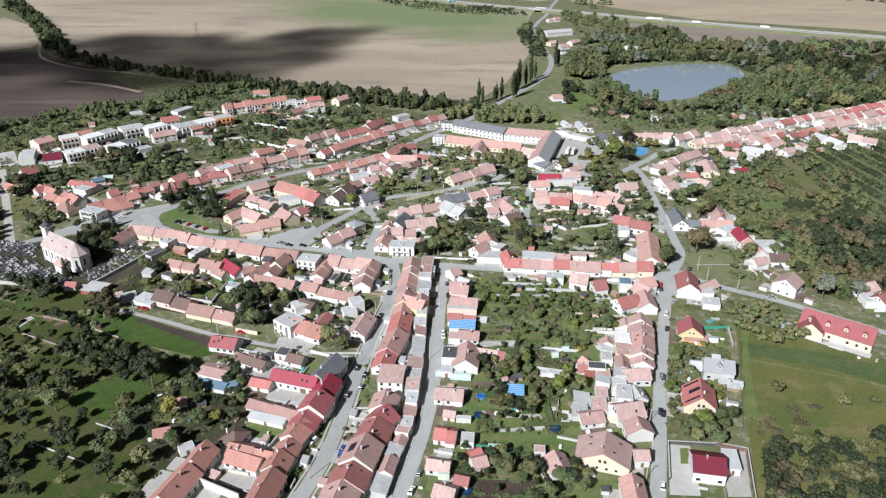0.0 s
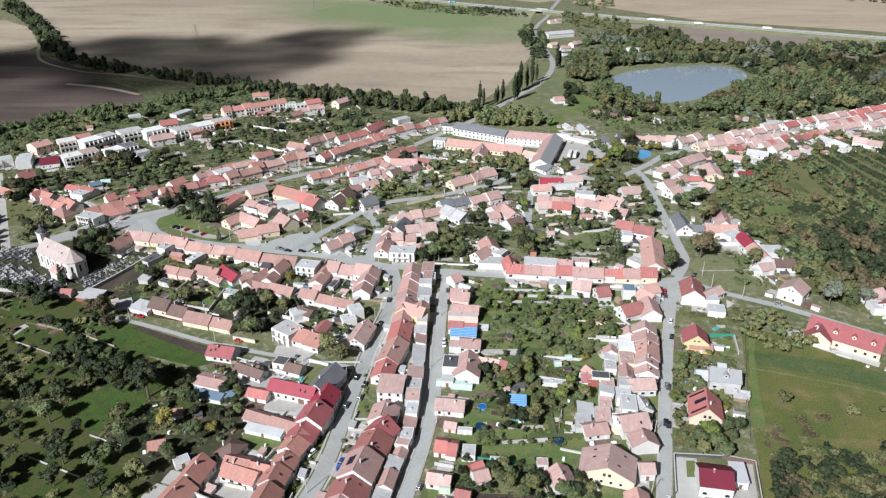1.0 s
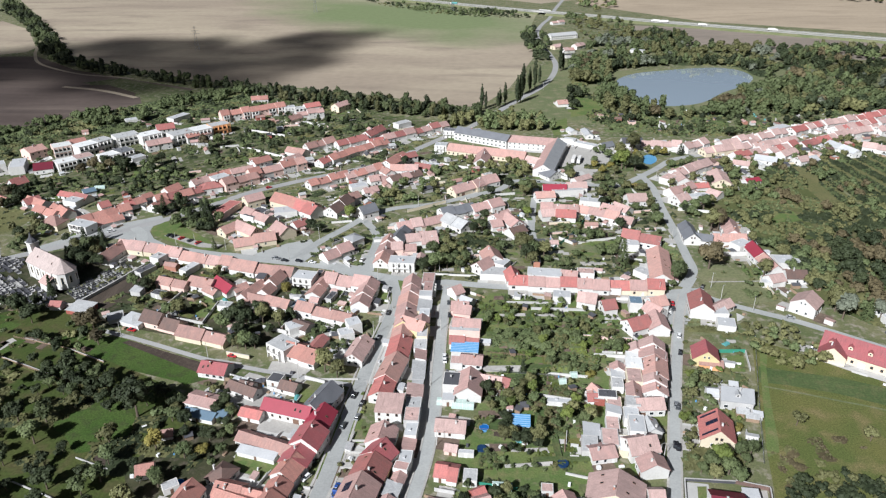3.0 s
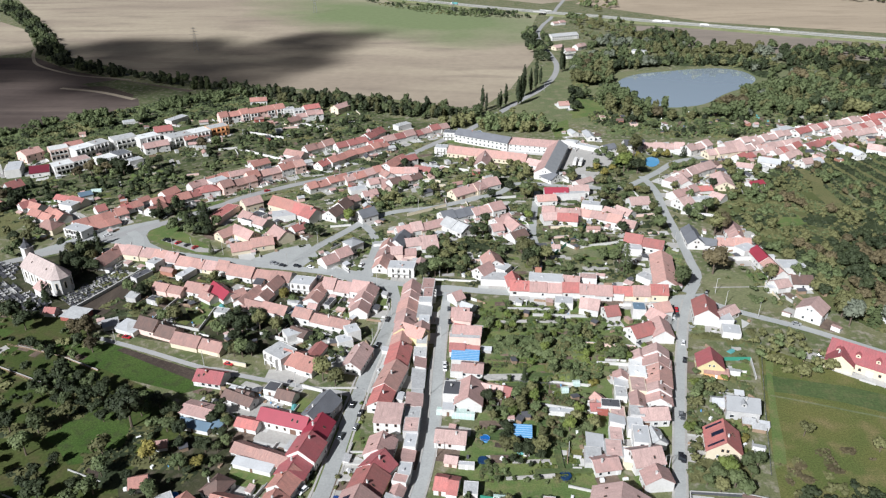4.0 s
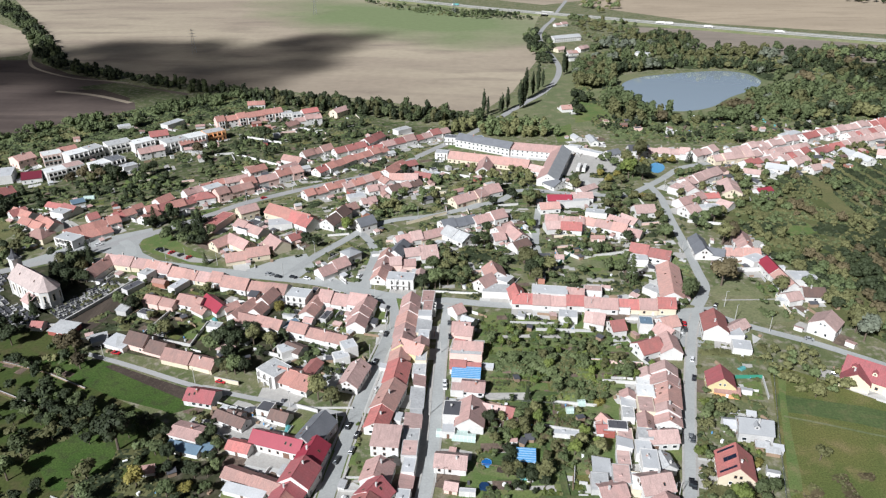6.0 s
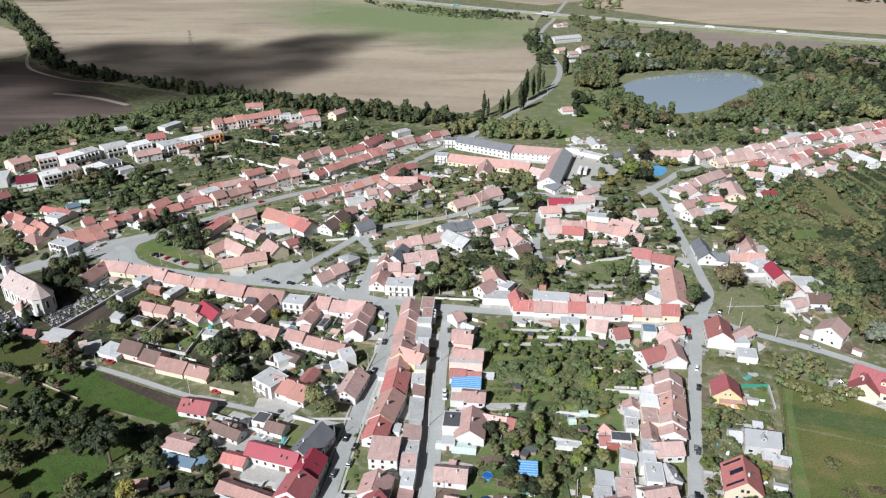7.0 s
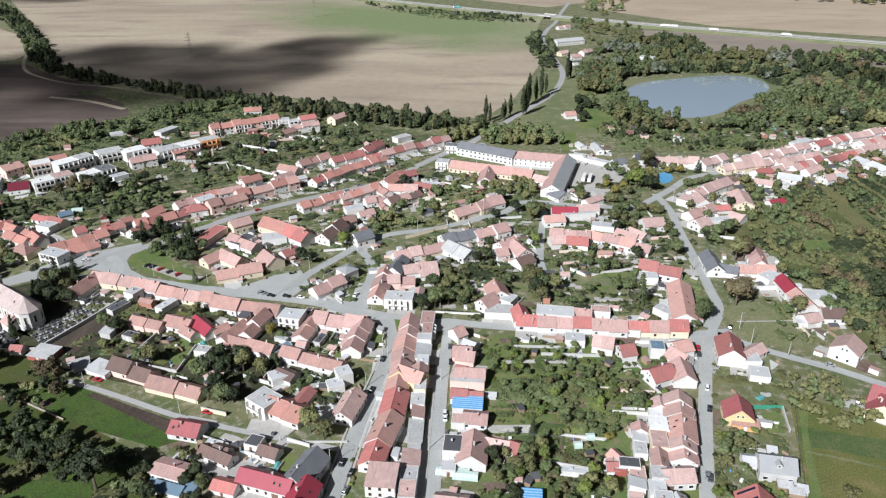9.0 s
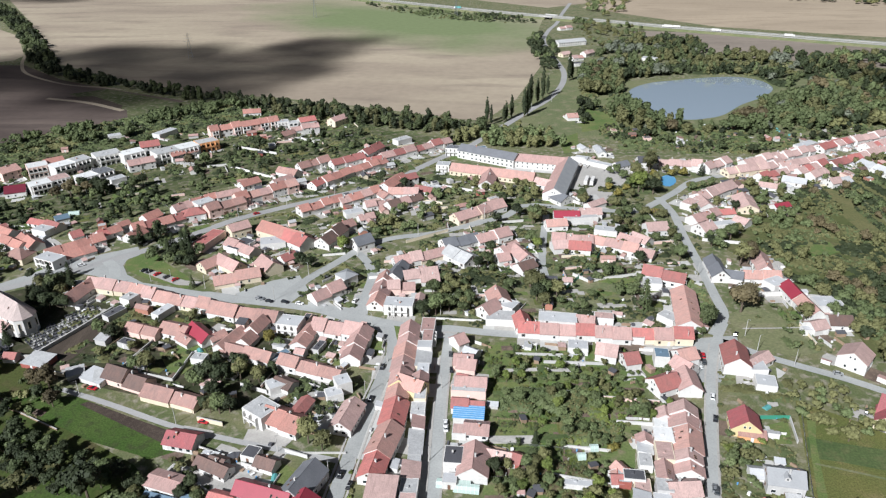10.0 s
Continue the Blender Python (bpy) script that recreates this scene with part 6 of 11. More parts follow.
sheet("yard", [(-262.8, 389.1), (-254.9, 397.9), (-240.0, 415.9), (-219.0, 430.7), (-204.5, 440.0), (-198.1, 429.4), (-203.1, 423.7), (-202.5, 416.0), (-195.2, 405.2), (-182.0, 395.9), (-163.6, 387.3), (-142.0, 388.1), (-114.2, 382.0), (-112.5, 376.1), (-153.0, 378.7), (-187.7, 391.9), (-212.2, 402.8), (-226.8, 406.1), (-246.5, 394.6), (-257.0, 380.1)], 0.061, ASPHALT, "wide asphalt fork of the main road", "road")
sheet("yard", [(-190.5, 409.5), (-187.0, 412.5), (-160.0, 399.5), (-150.0, 398.5), (-152.0, 393.8), (-163.0, 394.5)], 0.085, PAVING, "parking bay beside the park", "parking")
sheet("churchyard", [(-266.2, 360.2), (-248.3, 367.3), (-218.7, 327.3), (-198.9, 333.4), (-189.3, 363.1), (-182.8, 369.7), (-196.7, 375.8), (-211.8, 335.7), (-243.4, 348.8)], 0.06, DUG_GARDEN, "dark gravel and grass of the churchyard", "churchyard")
sheet("churchyard", [(-292, 381), (-258, 378), (-236, 392), (-214, 372), (-199, 374), (-214, 338), (-203, 328), (-218, 325), (-258, 330), (-278, 358)], 0.05, DUG_GARDEN, "dark earth and grass round the church", "churchyard")
sheet("yard", [(-75.4, 320.1), (-60.0, 325.7), (-62.4, 308.6), (-73.4, 292.6), (-81.8, 301.0)], 0.06, PAVING, "concrete yard between houses", "yard")
sheet("yard", [(-89.4, 281.7), (-76.1, 282.2), (-72.9, 269.7), (-89.6, 275.2)], 0.07, PAVING, "concrete drive before the house", "yard")
sheet("lawn", [(76.2, 216.2), (104.4, 215.8), (97.1, 185.2), (68.6, 184.0)], 0.055, GARDEN, "rough dry yard round the house", "yard")
sheet("yard", [(95.9, 212.4), (103.0, 212.7), (97.9, 190.3), (89.0, 189.9)], 0.06, PAVING, "gravel yard beside the house", "yard")
sheet("yard", [(75.9, 215.6), (83.5, 214.9), (80.6, 190.0), (70.0, 190.1)], 0.06, CONCRETE, "white gravel terrace before the house", "yard")
sheet("lawn", [(79.4, 213.6), (82.6, 213.8), (80.5, 205.5), (77.6, 205.3)], 0.09, GRASS, "small clipped lawn on the terrace", "lawn")
sheet("lawn", [(113.9, 353.4), (134.1, 345.0), (124.6, 311.8), (103.7, 310.9)], 0.06, PALE_GRASS, "rough yard round the house", "yard")
strip("road", [(-61.6, 155.9), (-58.2, 178.7), (-52.7, 201.8), (-50.5, 222.1), (-49.4, 241.6), (-47.5, 263.8), (-45.5, 286.7), (-41.5, 315.7), (-39.0, 336.5), (-41.7, 350.5), (-52.0, 362.4)], 5.8, 0.08, ASPHALT, "worn grey asphalt village street")
strip("road", [(-30.2, 157.2), (-23.3, 184.7), (-19.1, 207.6), (-16.4, 226.9), (-15.1, 248.8), (-15.0, 273.9), (-15.2, 303.1), (-14.6, 334.4), (-13.9, 353.0)], 4.5, 0.08, ASPHALT, "narrow grey asphalt street between houses")
strip("road", [(58.8, 161.0), (65.6, 188.4), (71.2, 211.4), (79.2, 245.1), (87.5, 278.1), (95.6, 307.6), (102.0, 330.0), (108.8, 348.7), (118.7, 367.8)], 4.0, 0.08, ASPHALT, "straight grey asphalt street")
strip("road", [(110.4, 356.6), (120.5, 374.8), (121.7, 393.1), (123.1, 427.4), (123.9, 467.5), (125.6, 500.0), (121.9, 529.5)], 5.2, 0.09, ASPHALT, "grey asphalt lane")
strip("road", [(107.2, 346.4), (74.4, 350.7), (40.3, 351.6), (2.8, 354.7), (-14.9, 357.6), (-29.5, 355.8), (-54.2, 363.3), (-86.6, 373.4), (-123.0, 379.9), (-165.0, 389.3), (-194.7, 396.8), (-206.4, 403.9)], 5.6, 0.10, ASPHALT, "grey asphalt cross street")
strip("road", [(-309.4, 346.3), (-279.6, 366.1), (-267.4, 377.2), (-251.2, 389.0), (-231.7, 402.9), (-214.2, 420.9), (-194.6, 438.4), (-173.8, 462.8), (-157.0, 483.2), (-130.6, 504.3), (-101.7, 524.6), (-67.0, 550.2), (-47.8, 583.1), (-26.5, 616.5), (-7.7, 643.0), (18.2, 694.3), (44.9, 749.0), (68.4, 796.7), (87.1, 855.7), (96.1, 916.6), (94.8, 971.3), (89.2, 1049.1), (88.6, 1139.8), (102.8, 1224.1), (121.6, 1295.5), (138.0, 1389.5), (170.9, 1548.9)], 6.6, 0.07, DARK_ASPHALT, "main asphalt road through the village")
strip("road", [(-214.2, 420.9), (-206.1, 413.1), (-200.7, 402.6), (-202.7, 396.6), (-220.6, 394.4)], 6.0, 0.09, ASPHALT, "slip road round the park")
strip("road", [(-101.9, 384.7), (-93.2, 404.3), (-80.2, 425.7), (-69.0, 444.6), (-52.5, 457.7), (-27.2, 466.0), (-1.3, 482.4), (16.2, 493.1), (27.4, 510.6), (36.8, 513.1), (62.3, 507.4), (93.4, 504.1), (105.5, 506.7), (133.7, 537.0), (154.4, 562.4), (178.9, 573.7), (218.5, 588.5), (265.6, 607.1), (313.2, 632.8), (378.7, 669.4), (521.5, 739.7)], 5.6, 0.11, ASPHALT, "winding asphalt street")
strip("road", [(-57.9, 368.1), (-59.2, 387.7), (-58.9, 409.2), (-64.6, 426.2), (-71.5, 436.7)], 5.0, 0.12, ASPHALT, "short asphalt lane")
strip("road", [(42.9, 497.2), (38.6, 462.7), (35.3, 428.2), (35.9, 412.7)], 4.2, 0.12, ASPHALT, "narrow lane between gardens")
strip("road", [(117.5, 348.4), (127.6, 340.8), (141.2, 333.1), (156.5, 324.9), (168.4, 316.9), (181.5, 307.6), (205.2, 289.7)], 4.6, 0.12, ASPHALT, "pale asphalt lane")
strip("road", [(-176.2, 303.0), (-160.0, 297.5), (-143.0, 291.1), (-122.1, 282.9), (-108.1, 278.9), (-91.1, 274.5), (-74.8, 270.9), (-73.7, 270.6), (-51.5, 266.0)], 2.7, 0.12, DARK_ASPHALT, "grey lane beside the orchard")
strip("road", [(-358.0, 500.6), (-321.5, 445.3), (-288.8, 395.4), (-270.9, 368.3)], 5.0, 0.12, PAVING, "pale gravel track")
sheet("meadow", [(240, 540), (262, 566), (333, 612), (440, 650), (299, 418), (248, 446)], 0.06, GOLD_GRASS, "green planted slope between rows of young trees", "meadow")
strip("track", [(258.1, 554.2), (258.0, 529.3), (257.2, 498.1), (257.5, 469.3)], 2.4, 0.1, PALE_GRASS, "pale path through the planted rows")
strip("track", [(-227.4, 288.5), (-203.3, 275.0), (-177.3, 264.5), (-153.5, 260.0)], 0.7, 0.1, MEADOW, "narrow worn path in the orchard")
strip("track", [(125.9, 363.0), (146.5, 364.3), (154.9, 365.2)], 0.9, 0.1, PAVING, "trodden path over the grass")
strip("track", [(-458.2, 787.1), (-405.9, 770.5), (-355.5, 741.4)], 6.0, 0.1, TAN_FIELD, "pale bare strip between two fields")
strip("pavement", [(-61.6, 155.9), (-58.2, 178.7), (-52.7, 201.8), (-50.5, 222.1), (-49.4, 241.6), (-47.5, 263.8), (-45.5, 286.7), (-41.5, 315.7), (-39.0, 336.5), (-41.7, 350.5)], 0.8, 0.03, PAVING, "pale kerbed pavement along the street", category="pavement", height=0.17, keep=False, shift=3.85)
strip("pavement", [(-61.6, 155.9), (-58.2, 178.7), (-52.7, 201.8), (-50.5, 222.1), (-49.4, 241.6), (-47.5, 263.8), (-45.5, 286.7), (-41.5, 315.7), (-39.0, 336.5), (-41.7, 350.5)], 0.8, 0.03, PAVING, "pale kerbed pavement along the street", category="pavement", height=0.17, keep=False, shift=-3.85)
strip("pavement", [(-30.2, 157.2), (-23.3, 184.7), (-19.1, 207.6), (-16.4, 226.9), (-15.1, 248.8), (-15.0, 273.9), (-15.2, 303.1), (-14.6, 334.4)], 0.8, 0.03, PAVING, "pale kerbed pavement along the street", category="pavement", height=0.17, keep=False, shift=2.65)
strip("pavement", [(-30.2, 157.2), (-23.3, 184.7), (-19.1, 207.6), (-16.4, 226.9), (-15.1, 248.8), (-15.0, 273.9), (-15.2, 303.1), (-14.6, 334.4)], 0.8, 0.03, PAVING, "pale kerbed pavement along the street", category="pavement", height=0.17, keep=False, shift=-2.65)
strip("pavement", [(58.8, 161.0), (65.6, 188.4), (71.2, 211.4), (79.2, 245.1), (87.5, 278.1), (95.6, 307.6), (102.0, 330.0), (108.8, 348.7)], 0.8, 0.03, PAVING, "pale kerbed pavement along the street", category="pavement", height=0.17, keep=False, shift=2.35)
strip("pavement", [(58.8, 161.0), (65.6, 188.4), (71.2, 211.4), (79.2, 245.1), (87.5, 278.1), (95.6, 307.6), (102.0, 330.0), (108.8, 348.7)], 0.8, 0.03, PAVING, "pale kerbed pavement along the street", category="pavement", height=0.17, keep=False, shift=-2.35)
sheet("lawn", [(-176.4, 297.3), (-168.4, 298.6), (-156.0, 294.0), (-114.0, 275.4), (-112.0, 268.4), (-121.9, 263.2), (-147.5, 277.3), (-164.6, 284.0)], 0.095, CLEARING, "green grass along the lane", "lawn")
sheet("lawn", [(-166.5, 305.0), (-124.0, 289.0), (-100.0, 283.0), (-100.0, 279.5), (-124.0, 284.6), (-165.0, 300.5)], 0.09, GARDEN, "trodden grass before the houses along the lane", "verge")
sheet("lawn", [(p.x, p.y) for p in smooth_line([(-188.4, 298.1), (-178.0, 298.5), (-166.1, 293.2), (-147.0, 282.5), (-128.1, 273.0), (-118.1, 268.8), (-119.9, 264.3), (-130.4, 266.8), (-141.5, 270.1), (-151.6, 273.5), (-163.2, 279.4), (-174.5, 284.3)] + [(-188.4, 298.1), (-178.0, 298.5), (-166.1, 293.2), (-147.0, 282.5), (-128.1, 273.0), (-118.1, 268.8), (-119.9, 264.3), (-130.4, 266.8), (-141.5, 270.1), (-151.6, 273.5), (-163.2, 279.4), (-174.5, 284.3)][:1], 3)[:-1]], 0.075, CLEARING, "orchard grass beside the dug strip", "lawn")
sheet("garden_ground", [(-447.0, 585.6), (-390.2, 622.0), (-336.2, 658.3), (-298.9, 697.7), (-253.3, 728.2), (-199.5, 742.9), (-129.3, 740.2), (-76.2, 674.7), (-23.2, 658.1), (-32.1, 632.4), (-90.1, 622.6), (-133.4, 595.0), (-160.6, 555.1), (-213.3, 516.3), (-236.4, 482.5), (-295.1, 458.6), (-338.6, 431.5)], 0.022, DARK_GARDEN, "dark gardens between the houses", "garden")
sheet("yard", [(-91.0, 203.1), (-77.0, 200.7), (-76.0, 186.9), (-95.6, 192.3)], 0.07, PAVING, "paved farmyard between the wings of a house", "yard")
sheet("lawn", [(-52.9, 246.5), (-51.6, 245.0), (-53.4, 228.3), (-56.2, 224.2), (-55.5, 234.5)], 0.085, GRASS, "rough green verge beside the street", "verge")
sheet("lawn", [(-55.9, 226.9), (-53.6, 225.4), (-56.6, 207.3), (-60.5, 207.7), (-58.9, 212.6)], 0.085, GARDEN_GRASS, "rough green verge beside the street", "verge")
sheet("field", [(-142.2, 219.0), (-140.4, 223.4), (-124.3, 216.9), (-126.7, 211.4)], 0.10, DARK_SOIL, "dug beds fenced with boards in the orchard", "soil")
sheet("lawn", [(-64.9, 197.3), (-57.0, 195.0), (-59.0, 187.0), (-65.4, 189.2)], 0.072, GRASS, "clipped front lawn beside the street", "lawn")
sheet("lawn", [(-56.5, 225.8), (-52.6, 224.8), (-53.2, 211.3), (-56.7, 212.1)], 0.074, GRASS, "rough green verge beside the street", "lawn")
sheet("yard", [(-60.8, 204.6), (-55.9, 203.2), (-57.0, 197.6), (-61.7, 199.0)], 0.073, PAVING, "concrete forecourt before a house", "yard")
sheet("lawn", [(-44.4, 237.9), (-38.8, 238.8), (-38.4, 231.3), (-43.8, 230.5)], 0.072, GARDEN_GRASS, "front garden lawn", "lawn")
sheet("lawn", [(-64.3, 186.1), (-61.7, 198.2), (-57.0, 196.7), (-59.6, 186.3)], 0.065, GRASS, "bright front lawn beside the street", "lawn")
sheet("yard", [(-65.1, 201.2), (-56.5, 200.7), (-56.8, 197.3), (-62.9, 198.7)], 0.068, PAVING, "pale concrete drive before a house", "yard")
sheet("lawn", [(-87.3, 222.9), (-72.1, 218.9), (-74.8, 212.4), (-86.2, 214.1)], 0.065, GRASS, "small bright lawn in a farmyard", "lawn")
sheet("yard", [(-83.1, 242.2), (-72.3, 238.8), (-73.6, 234.4), (-83.6, 236.9)], 0.066, PAVING, "narrow yard between two wings", "yard")
sheet("lawn", [(-46.1, 239.9), (-38.9, 239.5), (-39.6, 232.2), (-45.3, 232.0)], 0.065, GRASS, "front lawn beside the street", "lawn")
sheet("yard", [(-46.4, 227.4), (-40.1, 227.6), (-40.9, 217.6), (-47.0, 217.3)], 0.065, PAVING, "gravel front yard beside the street", "yard")
sheet("yard", [(-47.5, 212.5), (-41.9, 212.8), (-44.4, 202.1), (-49.1, 202.8)], 0.065, PAVING, "paved parking bay before a house", "yard")
sheet("field", [(0.8, 194.7), (23.8, 194.6), (22.9, 182.1), (-1.9, 181.1)], 0.065, DARK_SOIL, "dug dark vegetable plot", "soil")
sheet("yard", [(-96.8, 257.6), (-80.4, 262.5), (-75.9, 254.3), (-89.8, 241.9)], 0.065, PAVING, "cluttered concrete back yard", "yard")
sheet("field", [(9.1, 242.2), (26.8, 238.5), (25.4, 233.8), (8.6, 236.7)], 0.065, DARK_SOIL, "dug dark vegetable bed", "soil")
sheet("lawn", [(28.4, 215.7), (38.9, 214.3), (37.4, 210.0), (27.6, 211.1)], 0.066, GRASS, "small mown garden lawn", "lawn")
sheet("yard", [(113.5, 335.3), (120.8, 331.4), (115.4, 315.2), (108.3, 314.9)], 0.064, PAVING, "paved yard beside a house", "yard")
sheet("yard", [(-106.7, 270.7), (-71.2, 263.3), (-71.2, 255.4), (-89.7, 255.7), (-105.2, 263.8)], 0.063, DARK_GARDEN, "cluttered farmyard earth", "yard")
sheet("yard", [(-92.6, 264.4), (-77.1, 261.9), (-76.9, 257.3), (-90.2, 258.4)], 0.068, PAVING, "concrete yard between sheds", "yard")
sheet("meadow", [(237, 549), (250, 552), (251.5, 500), (248, 452), (234, 453), (233.5, 503)], 0.10, GOLD_GRASS, "dry golden grass strip on the hillside", "meadow")
sheet("lawn", [(189.4, 457.2), (207.9, 461.4), (210.0, 449.3), (192.2, 438.7), (185.8, 443.4)], 0.10, GRASS, "small grassy clearing on the hillside", "lawn")
sheet("garden_ground", [(-126.0, 214.1), (-113.3, 237.1), (-91.0, 238.1), (-81.3, 205.0), (-101.3, 195.4), (-115.2, 194.8)], 0.045, DUG_GARDEN, "dark garden earth behind the houses", "garden")
sheet("yard", [(-30.9, 187.5), (-25.0, 216.6), (-21.3, 240.9), (-19.5, 283.0), (-17.6, 311.1), (-14.7, 311.2), (-15.6, 265.1), (-18.8, 220.1), (-24.0, 193.1), (-26.1, 183.8)], 0.045, PAVING, "narrow concrete yards behind the row of houses", "yard")

# ---------------------------------------------------------------- the houses of the village
house(-43.2, 180.0, 80.0, 9.5, 13.0, 3.7, 7.9, "t", "c", seed=951, detail=2)
house(-40.8, 189.0, 79.0, 8.4, 13.5, 4.0, 8.3, "d", "w", seed=95, detail=2, sky=2)
house(-38.2, 200.0, 77.9, 12.4, 13.0, 5.3, 9.9, "t", "w", seed=96, detail=2, solar=-1, sky=2)
house(-35.5, 212.2, 76.9, 11.0, 12.5, 4.1, 8.2, "d", "y", seed=97, detail=2, sky=2)
house(-33.1, 220.9, 60.2, 8.3, 11.0, 4.3, 8.5, "q", "w", seed=98, detail=2, sky=2)
house(-33.6, 231.2, 82.6, 9.6, 10.5, 3.6, 6.9, "t", "w", seed=99, detail=2, sky=2)
house(-32.4, 247.5, -3.0, 10.4, 10.0, 5.28, 6.69, "p", "w", "mono", 100, detail=2)
house(-36.9, 259.5, 82.2, 11.0, 9.0, 3.61, 6.45, "r", "w", seed=101, detail=2)
house(-34.6, 273.2, 77.9, 16.6, 10.0, 3.94, 7.2, "o", "w", seed=102, detail=2)
house(-33.0, 289.3, 86.3, 14.4, 10.0, 3.77, 6.62, "r", "w", seed=103, detail=2)
row((-32.9, 295.2), (-32.5, 316.0), 2, 9.5, 6.82, 3.77, "ot", "wy", 104, detail=1)
house(-27.6, 306.6, -27.0, 12.4, 8.0, 5.0, 8.5, "o", "y", seed=105, detail=1)
row((-32.6, 317.5), (-32.0, 353.1), 4, 9.5, 6.85, 3.61, "tot", "wcw", 106, detail=1)
annexes([(-21.4, 217.0), (-20.3, 237.9), (-20.2, 256.9), (-20.5, 276.7), (-20.9, 296.9)], 11, 6.0, 5, 2.4, 4.4, "mxpmtx", "wwgw")
annexes([(-20.9, 296.9), (-21.0, 319.8), (-20.9, 343.1), (-20.7, 360.3)], 7, 6.5, 9, 3.8, 5.8, "txmmp")
annexes([(-27.6, 183.8), (-24.4, 203.9), (-21.6, 217.0)], 5, 5.5, 6, 2.4, 4.2, "mxpmtx", "wwgw")
house(-68.8, 183.1, 80.6, 14.3, 9.5, 3.77, 7.42, "h", "w", seed=110, detail=2)
row((-68.1, 191.6), (-65.6, 206.3), 2, 9.5, 7.05, 3.61, "hh", "w", 111, detail=2)
house(-64.4, 212.8, 71.0, 10.3, 9.5, 3.44, 6.67, "h", "w", seed=112, detail=2)
row((-63.7, 214.8), (-59.6, 232.9), 2, 11.0, 7.87, 4.1, "q", "w", 113, detail=2)
house(-58.7, 239.0, 80.2, 11.6, 10.0, 4.1, 7.57, "c", "w", seed=114, detail=2)
house(-72.7, 245.7, -15.4, 20.7, 8.0, 3.61, 6.45, "c", "w", seed=115, detail=2, sky=2)
house(-60.2, 250.9, 69.4, 16.3, 10.0, 4.26, 7.94, "g", "g", seed=116, detail=2)
row((-88.0, 231.3), (-65.9, 223.1), 2, 6.5, 4.8, 2.62, "a", "w", 117, detail=2)
house(-78.6, 221.4, -15.2, 15.4, 3.2, 2.29, 2.82, "m", "w", "mono", 118, detail=2)
row((-87.5, 203.4), (-70.3, 199.4), 2, 7.0, 5.55, 2.95, "h", "w", 119, detail=2)
house(-99.9, 183.3, 73.6, 16.1, 10.0, 3.61, 7.45, "h", "w", seed=120, detail=2)
house(-96.3, 197.7, 77.6, 10.2, 9.0, 3.61, 7.45, "h", "w", seed=121, detail=2)
house(-87.8, 210.2, -24.4, 7.7, 9.0, 2.79, 5.37, "b", "w", seed=122, detail=2, shape="hip")
house(-116.3, 211.5, 17.6, 6.1, 6.0, 2.46, 4.62, "h", "w", seed=123, detail=2)
house(-104.4, 204.3, 35.1, 5.5, 4.0, 2.64, 2.64, "x", "w", "flat", 124, detail=2)
house(-111.3, 272.3, -10.6, 12.4, 9.0, 2.79, 5.57, "q", "w", seed=125, detail=2)
house(-107.7, 241.6, -14.0, 13.5, 3.2, 2.29, 3.17, "e", "w", "mono", 126, detail=2)
house(-108.7, 249.7, -16.2, 12.7, 8.0, 3.61, 4.75, "t", "w", seed=127, detail=2)
house(-98.9, 242.0, -24.1, 4.3, 4.0, 2.29, 2.82, "e", "g", "mono", 128, detail=2)
house(-94.9, 258.9, -23.9, 14.5, 6.0, 2.46, 4.42, "b", "w", seed=129, detail=2)
house(-98.4, 264.5, -13.2, 6.5, 4.0, 2.46, 2.46, "m", "w", "flat", 130, detail=2)
house(-86.8, 243.7, -14.6, 9.3, 6.0, 2.46, 4.12, "r", "w", seed=132, detail=2)
house(-117.4, 230.8, 15.1, 6.5, 4.0, 1.97, 3.7, "a", "w", seed=133, detail=2)
row((-159.6, 312.1), (-139.5, 304.9), 2, 9.0, 6.17, 2.79, "b", "p", 134, detail=1)
house(-131.2, 299.3, -16.3, 14.2, 9.0, 2.79, 5.97, "a", "c", seed=135, detail=1)
house(-118.7, 295.6, -18.3, 12.5, 8.0, 2.62, 5.2, "a", "c", seed=136, detail=1)
house(-164.2, 310.2, -21.1, 11.9, 8.0, 2.46, 2.99, "m", "w", "mono", 137, detail=1)
house(-175.1, 313.0, 29.6, 7.1, 6.0, 2.29, 2.82, "x", "g", "mono", 138, detail=1)
house(-160.5, 310.7, 20.5, 8.9, 7.0, 2.64, 3.17, "x", "w", "mono", 139, detail=1)
house(-85.4, 288.1, -33.8, 11.5, 10.0, 5.98, 5.98, "x", "w", "flat", 140, detail=1)
row((-83.8, 288.6), (-66.8, 281.5), 2, 11.0, 7.07, 3.44, "h", "w", 141, detail=2)
house(-85.0, 307.1, 33.8, 7.3, 7.0, 3.52, 3.52, "m", "w", "flat", 142, detail=1)
house(-51.1, 287.5, 77.8, 16.3, 9.0, 3.44, 6.47, "p", "w", seed=143, detail=2)
house(-70.9, 292.9, 73.5, 11.3, 6.0, 2.46, 4.12, "d", "w", seed=144, detail=1)
house(-89.7, 327.9, 46.1, 11.2, 4.0, 2.82, 2.82, "e", "g", "flat", 145, detail=1)
row((-78.4, 353.9), (-54.0, 347.8), 3, 10.0, 7.42, 3.77, "t", "w", 146, detail=1)
row((-54.2, 349.1), (-56.7, 324.9), 3, 9.0, 6.65, 3.61, "t", "w", 147, detail=1)
row((-78.4, 353.4), (-82.2, 336.1), 2, 8.0, 5.72, 3.12, "a", "w", 148, detail=1)
